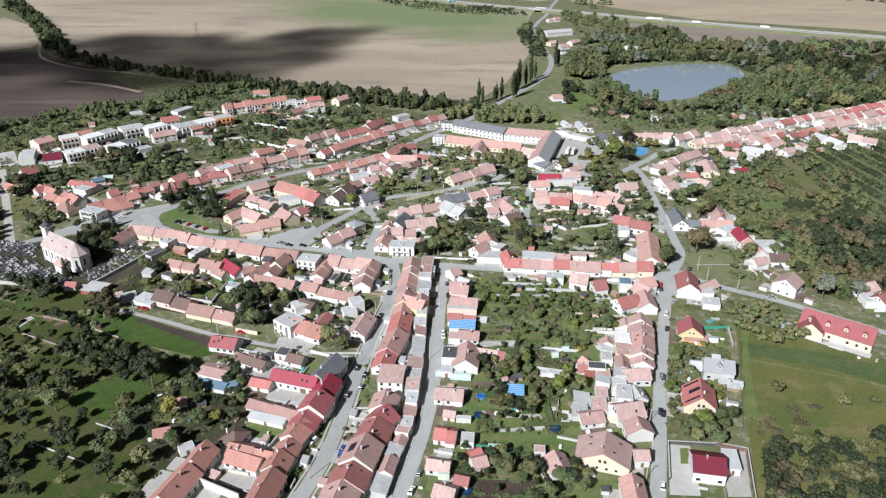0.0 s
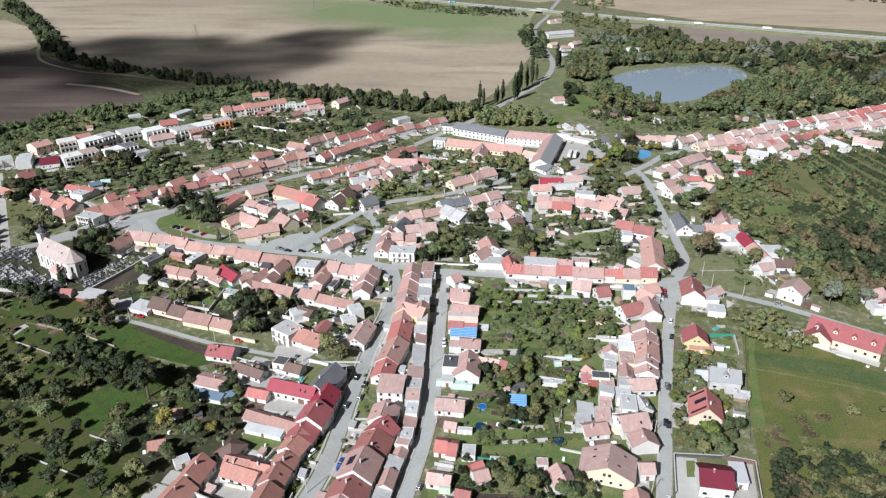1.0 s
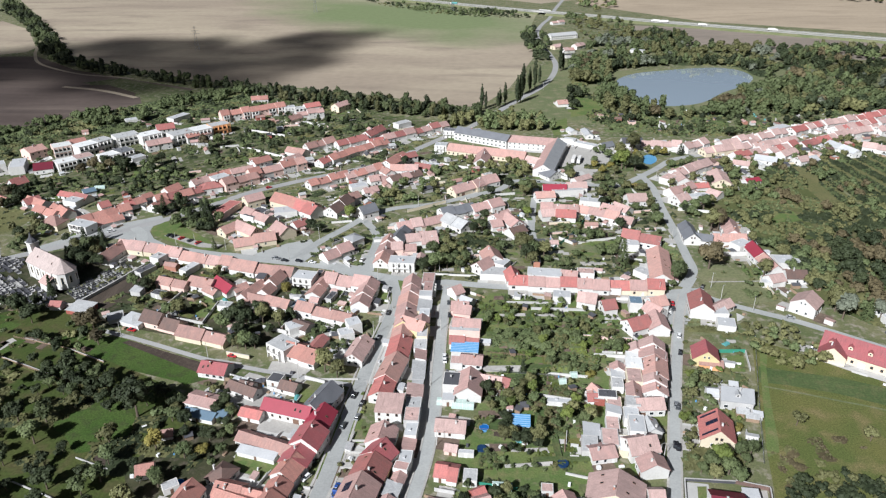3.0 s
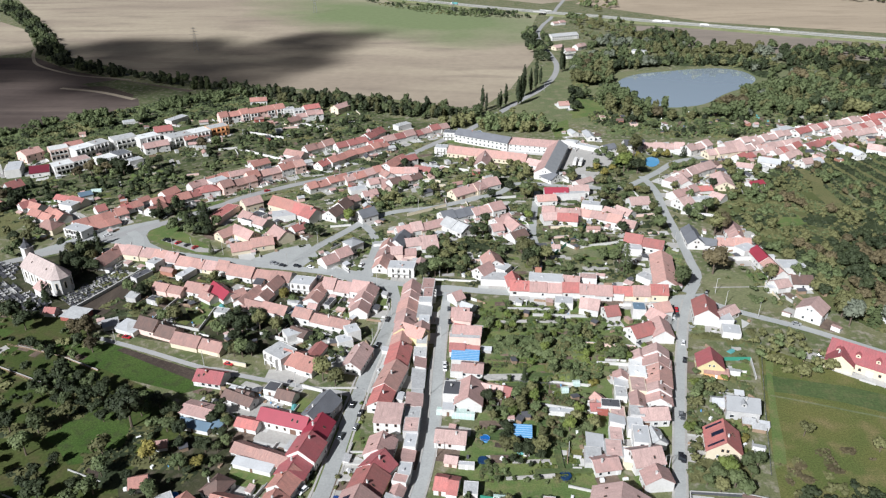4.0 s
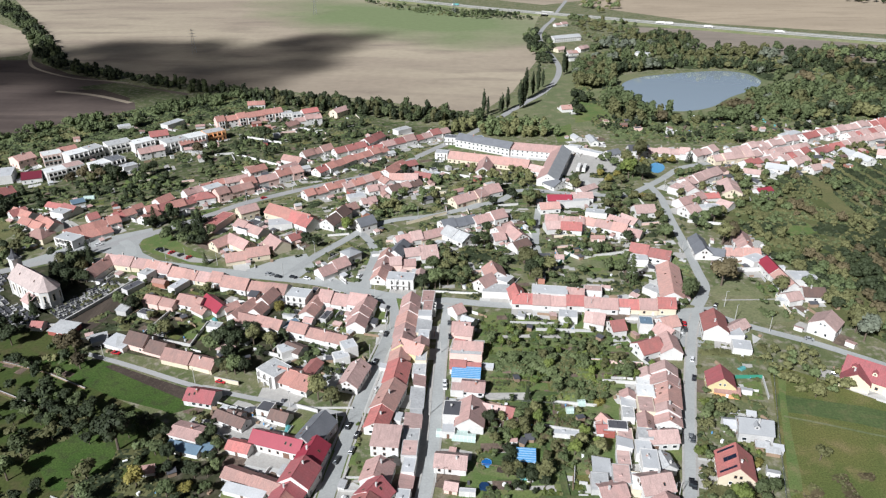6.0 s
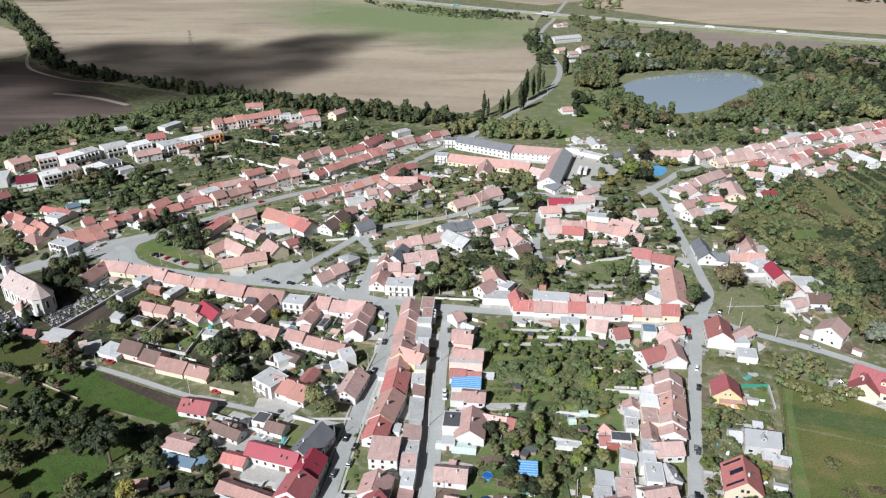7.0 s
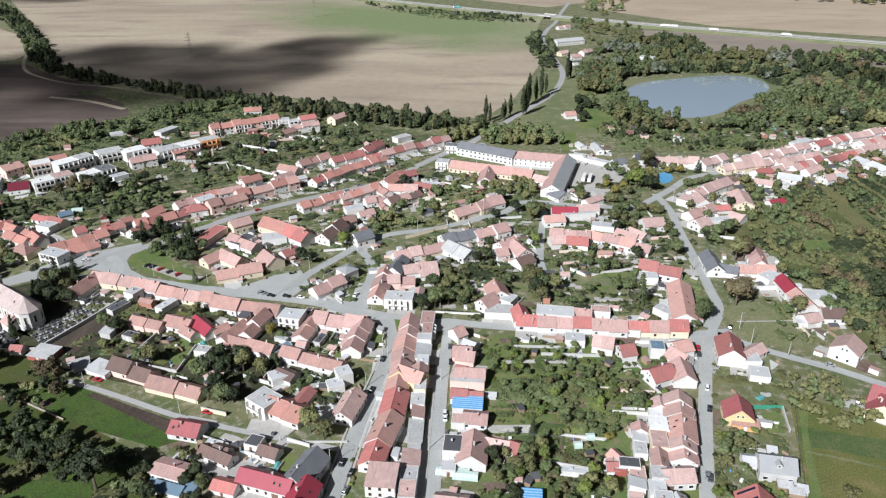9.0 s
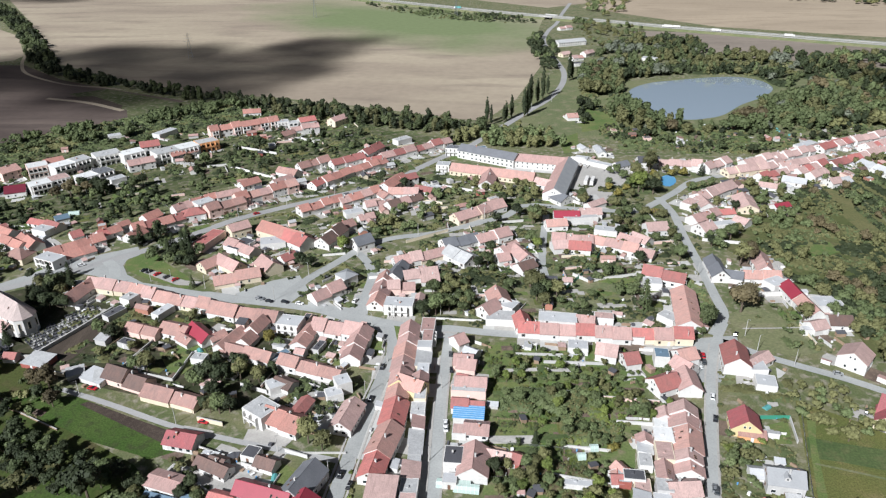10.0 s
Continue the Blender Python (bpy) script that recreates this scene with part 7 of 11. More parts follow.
row((-86.8, 324.7), (-58.3, 314.7), 3, 8.0, 6.07, 3.44, "a", "w", 149, detail=1)
house(-56.7, 307.7, 27.6, 6.4, 7.0, 5.63, 5.63, "m", "w", "flat", 150, detail=1)
house(-59.4, 302.0, 25.4, 6.8, 6.0, 3.7, 3.7, "m", "w", "flat", 151, detail=1)
house(-81.6, 308.5, -27.5, 9.5, 7.0, 2.46, 4.22, "b", "w", seed=152, detail=1)
house(-58.0, 332.2, -29.6, 7.1, 6.0, 2.79, 4.57, "t", "w", seed=153, detail=1)
row((-208.5, 390.6), (-182.1, 384.4), 3, 10.0, 6.52, 3.12, "t", "c", 154, detail=1)
row((-181.5, 383.0), (-157.1, 376.3), 3, 9.5, 6.52, 3.12, "ot", "w", 155, detail=1)
row((-156.7, 375.3), (-133.8, 368.8), 3, 9.5, 6.7, 3.28, "at", "wc", 156, detail=1)
house(-125.6, 364.8, -15.0, 15.2, 10.5, 3.61, 7.45, "a", "w", seed=157, detail=1)
row((-118.4, 363.0), (-97.3, 358.8), 2, 10.0, 7.05, 3.61, "aa", "w", 158, detail=1)
house(-90.1, 353.4, -9.6, 11.4, 9.0, 5.28, 5.28, "m", "w", "flat", 159, detail=1)
row((-206.5, 391.6), (-211.0, 370.5), 2, 10.0, 6.05, 2.95, "a", "w", 160, detail=1)
house(-178.4, 373.5, -21.6, 6.5, 7.0, 4.84, 4.84, "x", "w", "flat", 161, detail=1)
row((-103.6, 355.0), (-108.9, 336.3), 2, 8.0, 6.3, 3.28, "a", "w", 162, detail=1)
house(-115.1, 339.4, 68.7, 16.5, 7.0, 2.95, 5.55, "a", "w", seed=163, detail=1)
house(-130.5, 344.0, -42.9, 16.3, 8.0, 2.95, 5.95, "c", "w", seed=164, detail=1)
house(-143.4, 347.0, -17.0, 14.3, 10.0, 3.12, 5.92, "a", "w", seed=165, detail=1)
house(-136.1, 339.6, -34.7, 9.4, 6.0, 2.46, 4.42, "a", "w", seed=166, detail=1)
row((-167.2, 348.4), (-150.3, 343.2), 2, 7.0, 4.6, 2.62, "a", "p", 167, detail=1)
house(-157.2, 364.0, 65.9, 10.8, 5.0, 3.22, 3.22, "m", "w", "flat", 168, detail=1)
row((-116.2, 334.5), (-91.2, 325.3), 2, 8.0, 5.57, 2.79, "a", "w", 169, detail=1)
house(-122.4, 342.6, 47.6, 8.0, 6.0, 2.46, 4.62, "a", "w", seed=170, detail=1)
house(-163.1, 336.3, -19.8, 7.0, 4.6, 2.64, 2.64, "k", "g", "flat", 171, detail=1)
house(-181.1, 361.9, 61.8, 10.7, 5.0, 2.79, 2.79, "k", "g", "flat", 172, detail=1)
house(-196.1, 320.8, -13.0, 11.5, 9.0, 2.46, 2.99, "x", "r", "mono", 173, detail=1)
house(-210.0, 323.1, -2.9, 5.9, 5.0, 2.46, 4.22, "d", "w", seed=174, detail=1)
house(-264.9, 420.1, -12.6, 13.4, 11.0, 3.77, 7.92, "a", "c", seed=175, detail=1, shape="hip")
row((-278.2, 445.5), (-261.5, 431.6), 2, 9.0, 6.67, 3.44, "h", "w", 176, detail=1)
house(-243.6, 414.8, -20.8, 15.0, 9.0, 5.28, 5.28, "m", "w", "flat", 177, detail=1)
row((-250.6, 422.0), (-227.9, 445.7), 4, 9.0, 6.5, 3.28, "hhh", "w", 178, detail=1)
row((-239.0, 419.9), (-227.2, 432.3), 2, 9.0, 6.12, 3.12, "hh", "w", 179, detail=1)
row((-232.9, 448.5), (-224.6, 459.3), 2, 9.0, 6.82, 3.77, "rh", "w", 180, detail=1)
house(-299.2, 454.0, 52.8, 9.9, 9.0, 2.95, 5.95, "d", "w", seed=181, detail=1)
house(-270.6, 454.8, -17.8, 11.1, 8.0, 4.4, 4.4, "m", "w", "flat", 182, detail=1)
house(-268.2, 462.4, -25.8, 12.7, 8.0, 2.95, 5.75, "d", "w", seed=183, detail=1)
house(-270.6, 475.6, 39.7, 8.3, 7.0, 2.46, 2.99, "e", "w", "mono", 184, detail=1)
house(-328.0, 486.4, 56.6, 10.7, 10.0, 3.77, 7.42, "d", "w", seed=185, detail=1)
house(-246.6, 448.6, 47.9, 6.5, 8.0, 3.12, 6.02, "d", "w", seed=186, detail=1)
row((-303.8, 457.5), (-285.9, 448.5), 2, 8.0, 5.55, 2.95, "h", "w", 191, detail=1)
row((-287.8, 441.1), (-269.1, 431.8), 2, 8.0, 5.55, 2.95, "hh", "w", 192, detail=1)
house(-280.7, 467.5, -16.9, 13.8, 7.0, 2.62, 4.6, "r", "w", seed=193, detail=1)
house(-322.1, 456.8, -29.1, 16.8, 8.0, 2.95, 5.55, "h", "w", seed=194, detail=1)
house(-354.5, 552.8, 57.5, 14.0, 15.4, 6.44, 9.21, "o", "p", seed=195, detail=1, chimney=2)
house(-327.8, 519.6, 24.6, 13.2, 13.2, 3.77, 7.22, "v", "w", seed=196, detail=1)
house(-335.3, 560.1, 39.1, 14.3, 13.2, 8.1, 8.1, "l", "p", "flat", 197, detail=1)
house(-331.7, 576.0, 45.3, 13.4, 11.0, 5.52, 8.06, "h", "w", seed=198, detail=1, chimney=1)
house(-317.3, 562.8, 54.5, 16.5, 13.2, 8.1, 8.1, "l", "w", "flat", 199, detail=1)
house(-309.4, 574.5, 57.1, 12.9, 13.2, 8.27, 8.27, "x", "w", "flat", 200, detail=1)
house(-314.3, 526.6, 45.9, 14.7, 12.1, 6.69, 6.69, "l", "w", "flat", 201, detail=1)
house(-306.5, 538.0, 46.9, 13.2, 12.1, 6.69, 6.69, "p", "w", "flat", 202, detail=1)
house(-288.5, 543.0, 52.0, 14.1, 12.1, 6.51, 6.51, "l", "w", "flat", 203, detail=1)
house(-281.1, 553.1, 56.0, 12.1, 12.1, 6.69, 6.69, "g", "w", "flat", 204, detail=1)
house(-295.8, 589.4, 42.6, 19.2, 14.3, 7.92, 7.92, "x", "w", "flat", 205, detail=1)
house(-277.2, 593.5, 48.5, 17.6, 13.2, 7.92, 7.92, "l", "w", "flat", 206, detail=1)
house(-272.9, 616.7, 29.7, 14.9, 12.1, 6.07, 9.43, "r", "w", seed=207, detail=1, chimney=1)
row((-270.0, 569.9), (-254.5, 581.5), 2, 11.0, 7.89, 5.15, "t", "w", 208, detail=1)
house(-319.2, 652.7, 34.1, 12.7, 8.0, 3.17, 3.17, "m", "w", "flat", 209, detail=1)
house(-268.0, 546.7, 50.9, 11.4, 8.0, 3.52, 3.52, "m", "w", "flat", 210, detail=1)
house(-251.1, 596.1, 47.2, 19.0, 14.3, 8.27, 8.27, "x", "w", "flat", 211, detail=1)
house(-239.0, 608.4, 45.5, 17.7, 14.3, 8.27, 8.27, "l", "w", "flat", 212, detail=1)
house(-227.5, 623.3, 41.2, 17.3, 12.1, 7.92, 7.92, "x", "o", "flat", 213, detail=1)
row((-246.4, 592.2), (-231.9, 610.1), 2, 9.0, 8.09, 5.15, "h", "w", 214, detail=1)
row((-236.8, 655.6), (-186.6, 692.2), 7, 10.5, 10.0, 6.62, "h", "pw", 215, detail=1)
house(-180.4, 688.6, 23.4, 10.6, 9.0, 6.16, 6.16, "m", "w", "flat", 216, detail=1)
house(-171.3, 688.1, 25.6, 9.6, 9.0, 5.28, 5.28, "x", "w", "flat", 217, detail=1)
house(-160.2, 696.0, 33.6, 15.4, 10.0, 5.15, 8.09, "r", "w", seed=218, detail=1)
row((-167.3, 665.0), (-145.8, 677.1), 3, 9.0, 7.89, 5.15, "t", "w", 219, detail=1)
house(-132.2, 699.2, 57.6, 17.4, 10.0, 5.52, 8.26, "t", "c", seed=220, detail=1)
house(-168.9, 657.1, 54.0, 13.9, 8.0, 3.61, 6.45, "a", "c", seed=221, detail=1)
house(-278.2, 659.7, 65.5, 20.5, 9.0, 4.4, 4.4, "m", "w", "flat", 222, detail=1)
house(-348.4, 521.2, -66.0, 21.2, 10.0, 6.16, 6.16, "m", "w", "flat", 223, detail=1)
house(-367.6, 516.5, 39.0, 19.9, 10.0, 6.16, 6.16, "m", "w", "flat", 224, detail=1)
row((-228.1, 723.8), (-212.4, 728.6), 2, 8.0, 5.9, 3.28, "h", "w", 225, detail=1)
house(-210.1, 450.2, 70.1, 12.1, 9.0, 3.44, 6.47, "h", "w", seed=226, detail=1)
row((-215.1, 456.6), (-192.2, 479.4), 4, 9.0, 6.87, 3.44, "hd", "w", 227, detail=1)
house(-186.5, 484.0, 29.0, 14.0, 10.0, 3.77, 7.22, "d", "w", seed=228, detail=1, shape="hip")
house(-185.1, 498.9, 47.8, 12.3, 9.0, 5.63, 5.63, "m", "w", "flat", 229, detail=1)
row((-201.3, 487.4), (-193.3, 498.6), 2, 8.0, 6.1, 3.28, "t", "w", 230, detail=1)
row((-178.3, 485.2), (-159.6, 503.5), 3, 10.0, 8.09, 5.15, "a", "p", 231, detail=1)
row((-165.6, 504.5), (-132.1, 535.7), 5, 10.0, 8.48, 5.34, "hot", "pw", 232, detail=1)
house(-175.0, 518.2, 36.1, 16.9, 8.0, 3.28, 5.9, "t", "w", seed=233, detail=1)
house(-212.2, 477.7, 62.4, 11.9, 9.0, 3.44, 6.47, "h", "w", seed=234, detail=1)
house(-225.6, 466.6, 55.0, 7.4, 6.0, 2.62, 4.6, "h", "w", seed=235, detail=1)
row((-194.9, 503.1), (-182.4, 515.0), 2, 8.0, 6.1, 3.28, "h", "w", 236, detail=1)
house(-166.4, 539.2, 46.6, 14.5, 9.0, 3.61, 6.45, "h", "w", seed=237, detail=1)
row((-152.4, 568.0), (-136.1, 560.1), 2, 9.0, 6.85, 3.61, "a", "w", 238, detail=1)
house(-144.1, 545.4, 53.6, 16.5, 8.0, 3.28, 5.9, "t", "w", seed=239, detail=1)
row((-138.8, 572.0), (-119.9, 591.6), 3, 9.0, 7.05, 3.61, "a", "w", 240, detail=1)
house(-117.5, 540.7, 61.6, 11.8, 9.0, 3.44, 6.47, "r", "w", seed=241, detail=1)
row((-114.2, 543.9), (-98.8, 565.8), 3, 10.0, 7.17, 4.1, "h", "w", 242, detail=1)
row((-98.8, 565.5), (-75.1, 590.7), 4, 9.5, 6.82, 3.77, "h", "w", 243, detail=1)
row((-115.1, 580.6), (-93.5, 599.2), 3, 10.0, 6.82, 3.77, "d", "w", 244, detail=1)
row((-94.2, 603.6), (-83.0, 623.3), 2, 10.0, 7.37, 4.1, "d", "w", 245, detail=1)
row((-78.7, 597.5), (-27.5, 641.3), 7, 9.5, 7.0, 3.94, "td", "w", 246, detail=1)
house(-84.1, 591.9, 35.3, 13.5, 8.0, 3.28, 6.1, "r", "w", seed=247, detail=1)
house(-67.0, 645.0, 45.5, 14.9, 8.0, 4.4, 4.4, "x", "w", "flat", 248, detail=1)
row((-118.4, 489.4), (-94.7, 511.3), 4, 9.0, 6.82, 3.77, "h", "w", 249, detail=1)
row((-95.5, 506.7), (-71.5, 527.4), 4, 9.5, 6.82, 3.77, "th", "w", 250, detail=1)
row((-67.4, 528.5), (-57.2, 551.8), 2, 11.0, 8.66, 5.52, "h", "w", 251, detail=1)
house(-53.0, 548.5, 38.1, 13.3, 9.0, 5.52, 8.06, "d", "w", seed=252, detail=1)
row((-63.8, 525.0), (-43.0, 524.5), 2, 9.0, 6.47, 3.44, "ot", "w", 253, detail=1)
row((-61.6, 499.8), (-41.7, 518.6), 3, 9.0, 6.47, 3.44, "bt", "w", 254, detail=1)
house(-66.2, 520.4, -53.2, 11.5, 8.0, 3.12, 5.52, "a", "w", seed=255, detail=1)
house(-39.6, 531.4, -24.4, 13.8, 8.0, 3.12, 5.52, "d", "w", seed=256, detail=1)
house(-35.3, 535.0, -29.8, 11.6, 6.0, 3.87, 3.87, "m", "w", "flat", 257, detail=1)
house(-28.5, 580.2, -8.0, 10.0, 9.0, 5.28, 5.28, "m", "w", "flat", 258, detail=1)
row((-76.9, 500.6), (-61.9, 508.9), 2, 8.0, 5.55, 2.95, "t", "w", 259, detail=1)
house(-82.7, 490.4, 27.2, 12.2, 8.0, 3.52, 3.52, "m", "w", "flat", 260, detail=1)
house(-73.2, 482.1, 31.5, 10.4, 7.0, 2.95, 5.55, "t", "w", seed=261, detail=1)
house(-149.0, 459.8, 40.0, 12.5, 10.0, 5.15, 8.09, "t", "c", seed=262, detail=1)
row((-134.5, 461.5), (-103.9, 444.8), 2, 12.0, 7.97, 4.1, "h", "c", 263, detail=1)
row((-117.0, 451.2), (-101.2, 439.1), 2, 12.0, 8.17, 4.1, "r", "w", 264, detail=1)
row((-93.8, 441.0), (-85.2, 461.6), 2, 11.0, 7.42, 3.77, "b", "w", 265, detail=1)
house(-84.6, 468.8, 44.0, 11.7, 9.0, 3.28, 6.1, "a", "w", seed=266, detail=1)
house(-70.0, 444.6, 40.0, 11.7, 10.0, 4.1, 7.77, "g", "w", seed=267, detail=1)
house(-163.4, 445.7, 74.0, 23.6, 9.0, 4.05, 4.05, "r", "p", "flat", 268, detail=1)
row((-149.4, 442.1), (-129.7, 429.7), 2, 9.0, 6.1, 3.28, "t", "w", 269, detail=1)
house(-141.2, 438.8, 62.3, 15.0, 9.0, 3.87, 3.87, "k", "w", "flat", 270, detail=1)
house(-123.3, 443.7, 15.8, 14.6, 10.0, 4.05, 4.05, "m", "w", "flat", 271, detail=1)
house(-150.9, 414.1, 54.5, 12.1, 9.0, 3.28, 6.5, "o", "c", seed=272, detail=1)
row((-146.7, 419.1), (-131.6, 407.7), 2, 9.0, 6.87, 3.44, "t", "c", 273, detail=1)
row((-142.3, 394.8), (-120.0, 404.6), 2, 9.0, 6.35, 2.95, "o", "c", 274, detail=1)
house(-117.4, 413.0, -46.8, 13.7, 11.0, 3.94, 7.8, "t", "c", seed=275, detail=1)
house(-109.5, 424.2, 47.0, 9.3, 8.0, 2.95, 5.55, "d", "w", seed=276, detail=1)
row((-85.7, 378.9), (-72.6, 391.9), 2, 9.5, 6.87, 3.44, "t", "w", 277, detail=1)
house(-71.5, 401.1, 48.1, 8.3, 9.0, 4.97, 6.7, "s", "w", seed=278, detail=1, shape="hip")
row((-52.6, 372.2), (-49.5, 403.0), 3, 9.0, 6.87, 3.44, "ot", "w", 279, detail=1)
house(-39.8, 372.6, -3.0, 14.5, 9.0, 5.46, 5.46, "m", "w", "flat", 280, detail=1)
row((-48.2, 391.9), (-34.0, 393.9), 2, 8.0, 5.9, 3.28, "pt", "p", 281, detail=1)
row((-46.4, 398.7), (-42.4, 417.2), 2, 9.0, 6.85, 3.61, "g", "w", 282, detail=1)
row((-48.1, 419.8), (-33.3, 426.8), 2, 9.0, 7.07, 3.44, "tp", "w", 283, detail=1)
row((-41.2, 404.5), (-23.1, 409.7), 2, 9.0, 6.3, 3.28, "p", "w", 284, detail=1)
row((-35.0, 426.0), (-18.4, 436.6), 2, 9.0, 6.67, 3.44, "t", "c", 285, detail=1)
house(-26.6, 402.2, 10.7, 9.8, 7.0, 2.79, 5.17, "p", "w", seed=286, detail=1)
row((-17.6, 435.9), (-4.2, 423.0), 2, 12.0, 7.77, 4.1, "x", "w", 287, detail=1)
row((-22.1, 441.8), (-1.8, 453.3), 3, 11.0, 7.4, 3.94, "g", "w", 288, detail=1)
row((-2.5, 449.7), (16.3, 461.4), 2, 11.0, 7.37, 4.1, "t", "w", 289, detail=1)
house(16.2, 438.4, 43.9, 12.9, 10.0, 3.61, 6.85, "t", "w", seed=290, detail=1)
house(23.5, 431.9, -64.9, 16.3, 10.0, 3.61, 6.85, "t", "w", seed=291, detail=1)
house(25.2, 418.1, 37.4, 10.9, 9.0, 3.28, 6.1, "b", "w", seed=292, detail=1)
house(12.8, 427.7, 21.5, 7.4, 9.0, 3.28, 6.1, "t", "w", seed=293, detail=1)
row((-16.5, 480.7), (4.4, 498.2), 3, 10.0, 7.07, 3.44, "t", "c", 294, detail=1)
house(8.3, 501.4, 34.3, 14.4, 11.0, 3.94, 7.8, "t", "w", seed=295, detail=1)
house(9.7, 381.1, -76.4, 12.4, 11.0, 4.26, 7.94, "o", "w", seed=296, detail=1)
house(4.8, 371.1, 50.1, 10.4, 9.0, 3.77, 7.22, "t", "w", seed=297, detail=1)
house(10.4, 364.9, -3.0, 13.8, 9.0, 3.52, 3.52, "x", "w", "flat", 298, detail=1)
house(13.0, 375.6, -29.8, 12.1, 8.0, 4.4, 4.4, "m", "w", "flat", 299, detail=1)
row((18.6, 354.8), (54.3, 353.2), 4, 9.5, 6.67, 3.44, "rtt", "w", 300, detail=1)
row((54.1, 352.0), (70.4, 351.4), 2, 9.5, 7.05, 3.61, "t", "w", 301, detail=1)
row((70.6, 352.1), (98.5, 351.4), 3, 9.5, 6.67, 3.44, "rt", "c", 302, detail=1)
house(20.8, 359.4, -80.1, 10.9, 8.0, 3.61, 6.85, "r", "w", seed=303, detail=1)
house(37.8, 362.2, -5.0, 18.2, 9.0, 4.75, 4.75, "m", "w", "flat", 304, detail=1)
house(51.2, 363.2, -9.9, 8.7, 8.0, 3.12, 5.52, "t", "w", seed=305, detail=1)
house(45.0, 340.8, -5.0, 9.0, 7.0, 3.7, 3.7, "m", "w", "flat", 306, detail=1)
house(60.4, 366.1, -5.0, 9.1, 6.0, 3.87, 3.87, "p", "w", "flat", 307, detail=1)
row((52.9, 337.9), (61.9, 335.5), 2, 9.0, 6.47, 3.44, "p", "w", 308, detail=1)
house(66.6, 331.3, 15.1, 7.0, 9.0, 3.44, 6.47, "d", "w", seed=309, detail=1)
house(68.1, 350.5, -5.0, 16.6, 6.0, 3.52, 3.52, "p", "w", "flat", 310, detail=1)
house(80.6, 333.1, -5.0, 6.3, 7.0, 5.46, 5.46, "e", "w", "flat", 311, detail=1)
house(101.9, 375.1, 81.6, 35.0, 12.0, 3.61, 7.05, "o", "w", seed=312, detail=1, sky=3)
row((88.3, 412.6), (109.0, 404.4), 2, 10.0, 7.57, 4.1, "d", "w", 313, detail=1)
house(91.0, 401.4, -5.0, 9.3, 7.0, 4.4, 4.4, "m", "w", "flat", 314, detail=1)
house(92.1, 368.3, -46.2, 9.0, 7.0, 3.4, 3.4, "x", "w", "flat", 315, detail=1)
house(98.7, 365.0, -31.8, 7.5, 6.0, 3.52, 3.52, "x", "w", "flat", 316, detail=1)
house(91.4, 334.8, 19.7, 8.7, 9.0, 3.77, 6.82, "o", "w", seed=317, detail=1)
house(88.3, 326.1, -49.4, 8.9, 9.0, 3.94, 7.2, "t", "w", seed=318, detail=1)
house(87.5, 315.5, 90.1, 13.2, 9.5, 3.61, 6.85, "t", "w", seed=319, detail=1)
house(77.5, 314.0, 26.6, 11.4, 10.0, 3.77, 7.22, "d", "w", seed=320, detail=1)
row((81.4, 297.4), (79.1, 284.9), 2, 11.0, 7.02, 3.77, "pt", "w", 321, detail=1)
house(77.8, 277.3, 79.3, 12.5, 11.0, 3.94, 7.2, "o", "w", seed=322, detail=2)
row((75.9, 270.3), (74.4, 260.8), 2, 10.0, 6.45, 3.61, "pt", "w", 323, detail=2)
house(70.8, 254.5, 5.8, 11.0, 8.0, 3.61, 6.25, "p", "w", seed=324, detail=2)
house(68.4, 240.7, -79.2, 7.5, 7.0, 3.28, 5.5, "x", "w", seed=325, detail=2)
house(62.7, 230.1, 13.8, 11.3, 10.0, 3.94, 7.4, "p", "w", seed=326, detail=2)
house(64.8, 219.7, -82.8, 6.5, 10.0, 3.94, 6.8, "t", "w", seed=327, detail=2)
house(55.1, 259.6, -5.0, 7.5, 5.0, 4.05, 4.05, "k", "w", "flat", 328, detail=2)
annexes([(59.3, 220.4), (64.5, 242.9), (70.8, 269.3), (77.0, 296.6)], 10, 7.0, 21, 2.4, 5.6, "xpmlpx", face=85, skip=0.1)
annexes([(52.4, 220.1), (57.2, 242.6), (62.6, 265.4), (67.6, 287.2)], 10, 6.0, 23, 2.2, 5.0, "xplxmp", face=85, skip=0.25)
annexes([(45.0, 219.8), (49.2, 239.3), (54.1, 259.9), (58.1, 276.1)], 8, 6.0, 25, 2.2, 3.6, "xmmpx", "wwgwr", face=85, skip=0.45)
house(63.1, 240.0, -5.0, 6.1, 10.0, 5.46, 5.46, "m", "w", "flat", 332, detail=2)
house(48.0, 227.4, 12.5, 9.4, 8.0, 2.62, 4.4, "t", "w", seed=333, detail=2)
house(51.1, 264.2, -58.6, 4.8, 5.0, 2.3, 4.05, "o", "r", seed=334, detail=2)
house(49.0, 259.2, 2.4, 4.0, 5.0, 2.3, 4.05, "d", "w", seed=335, detail=2)
house(49.6, 206.2, 76.0, 12.5, 19.0, 3.7, 8.3, "p", "c", seed=3362, detail=2, sky=4)
house(56.9, 188.1, 88.8, 10.9, 8.0, 3.44, 6.07, "o", "w", seed=337, detail=2)
house(63.0, 206.0, 2.4, 5.3, 6.0, 3.44, 5.47, "p", "w", seed=338, detail=2)
house(32.7, 200.5, -73.9, 9.6, 8.0, 2.62, 5.0, "t", "w", seed=339, detail=2)
house(26.6, 208.3, -3.0, 4.1, 4.0, 2.64, 2.64, "p", "w", "flat", 340, detail=2)
house(-6.5, 327.6, -3.5, 8.5, 9.0, 3.28, 5.9, "t", "p", seed=341, detail=1)
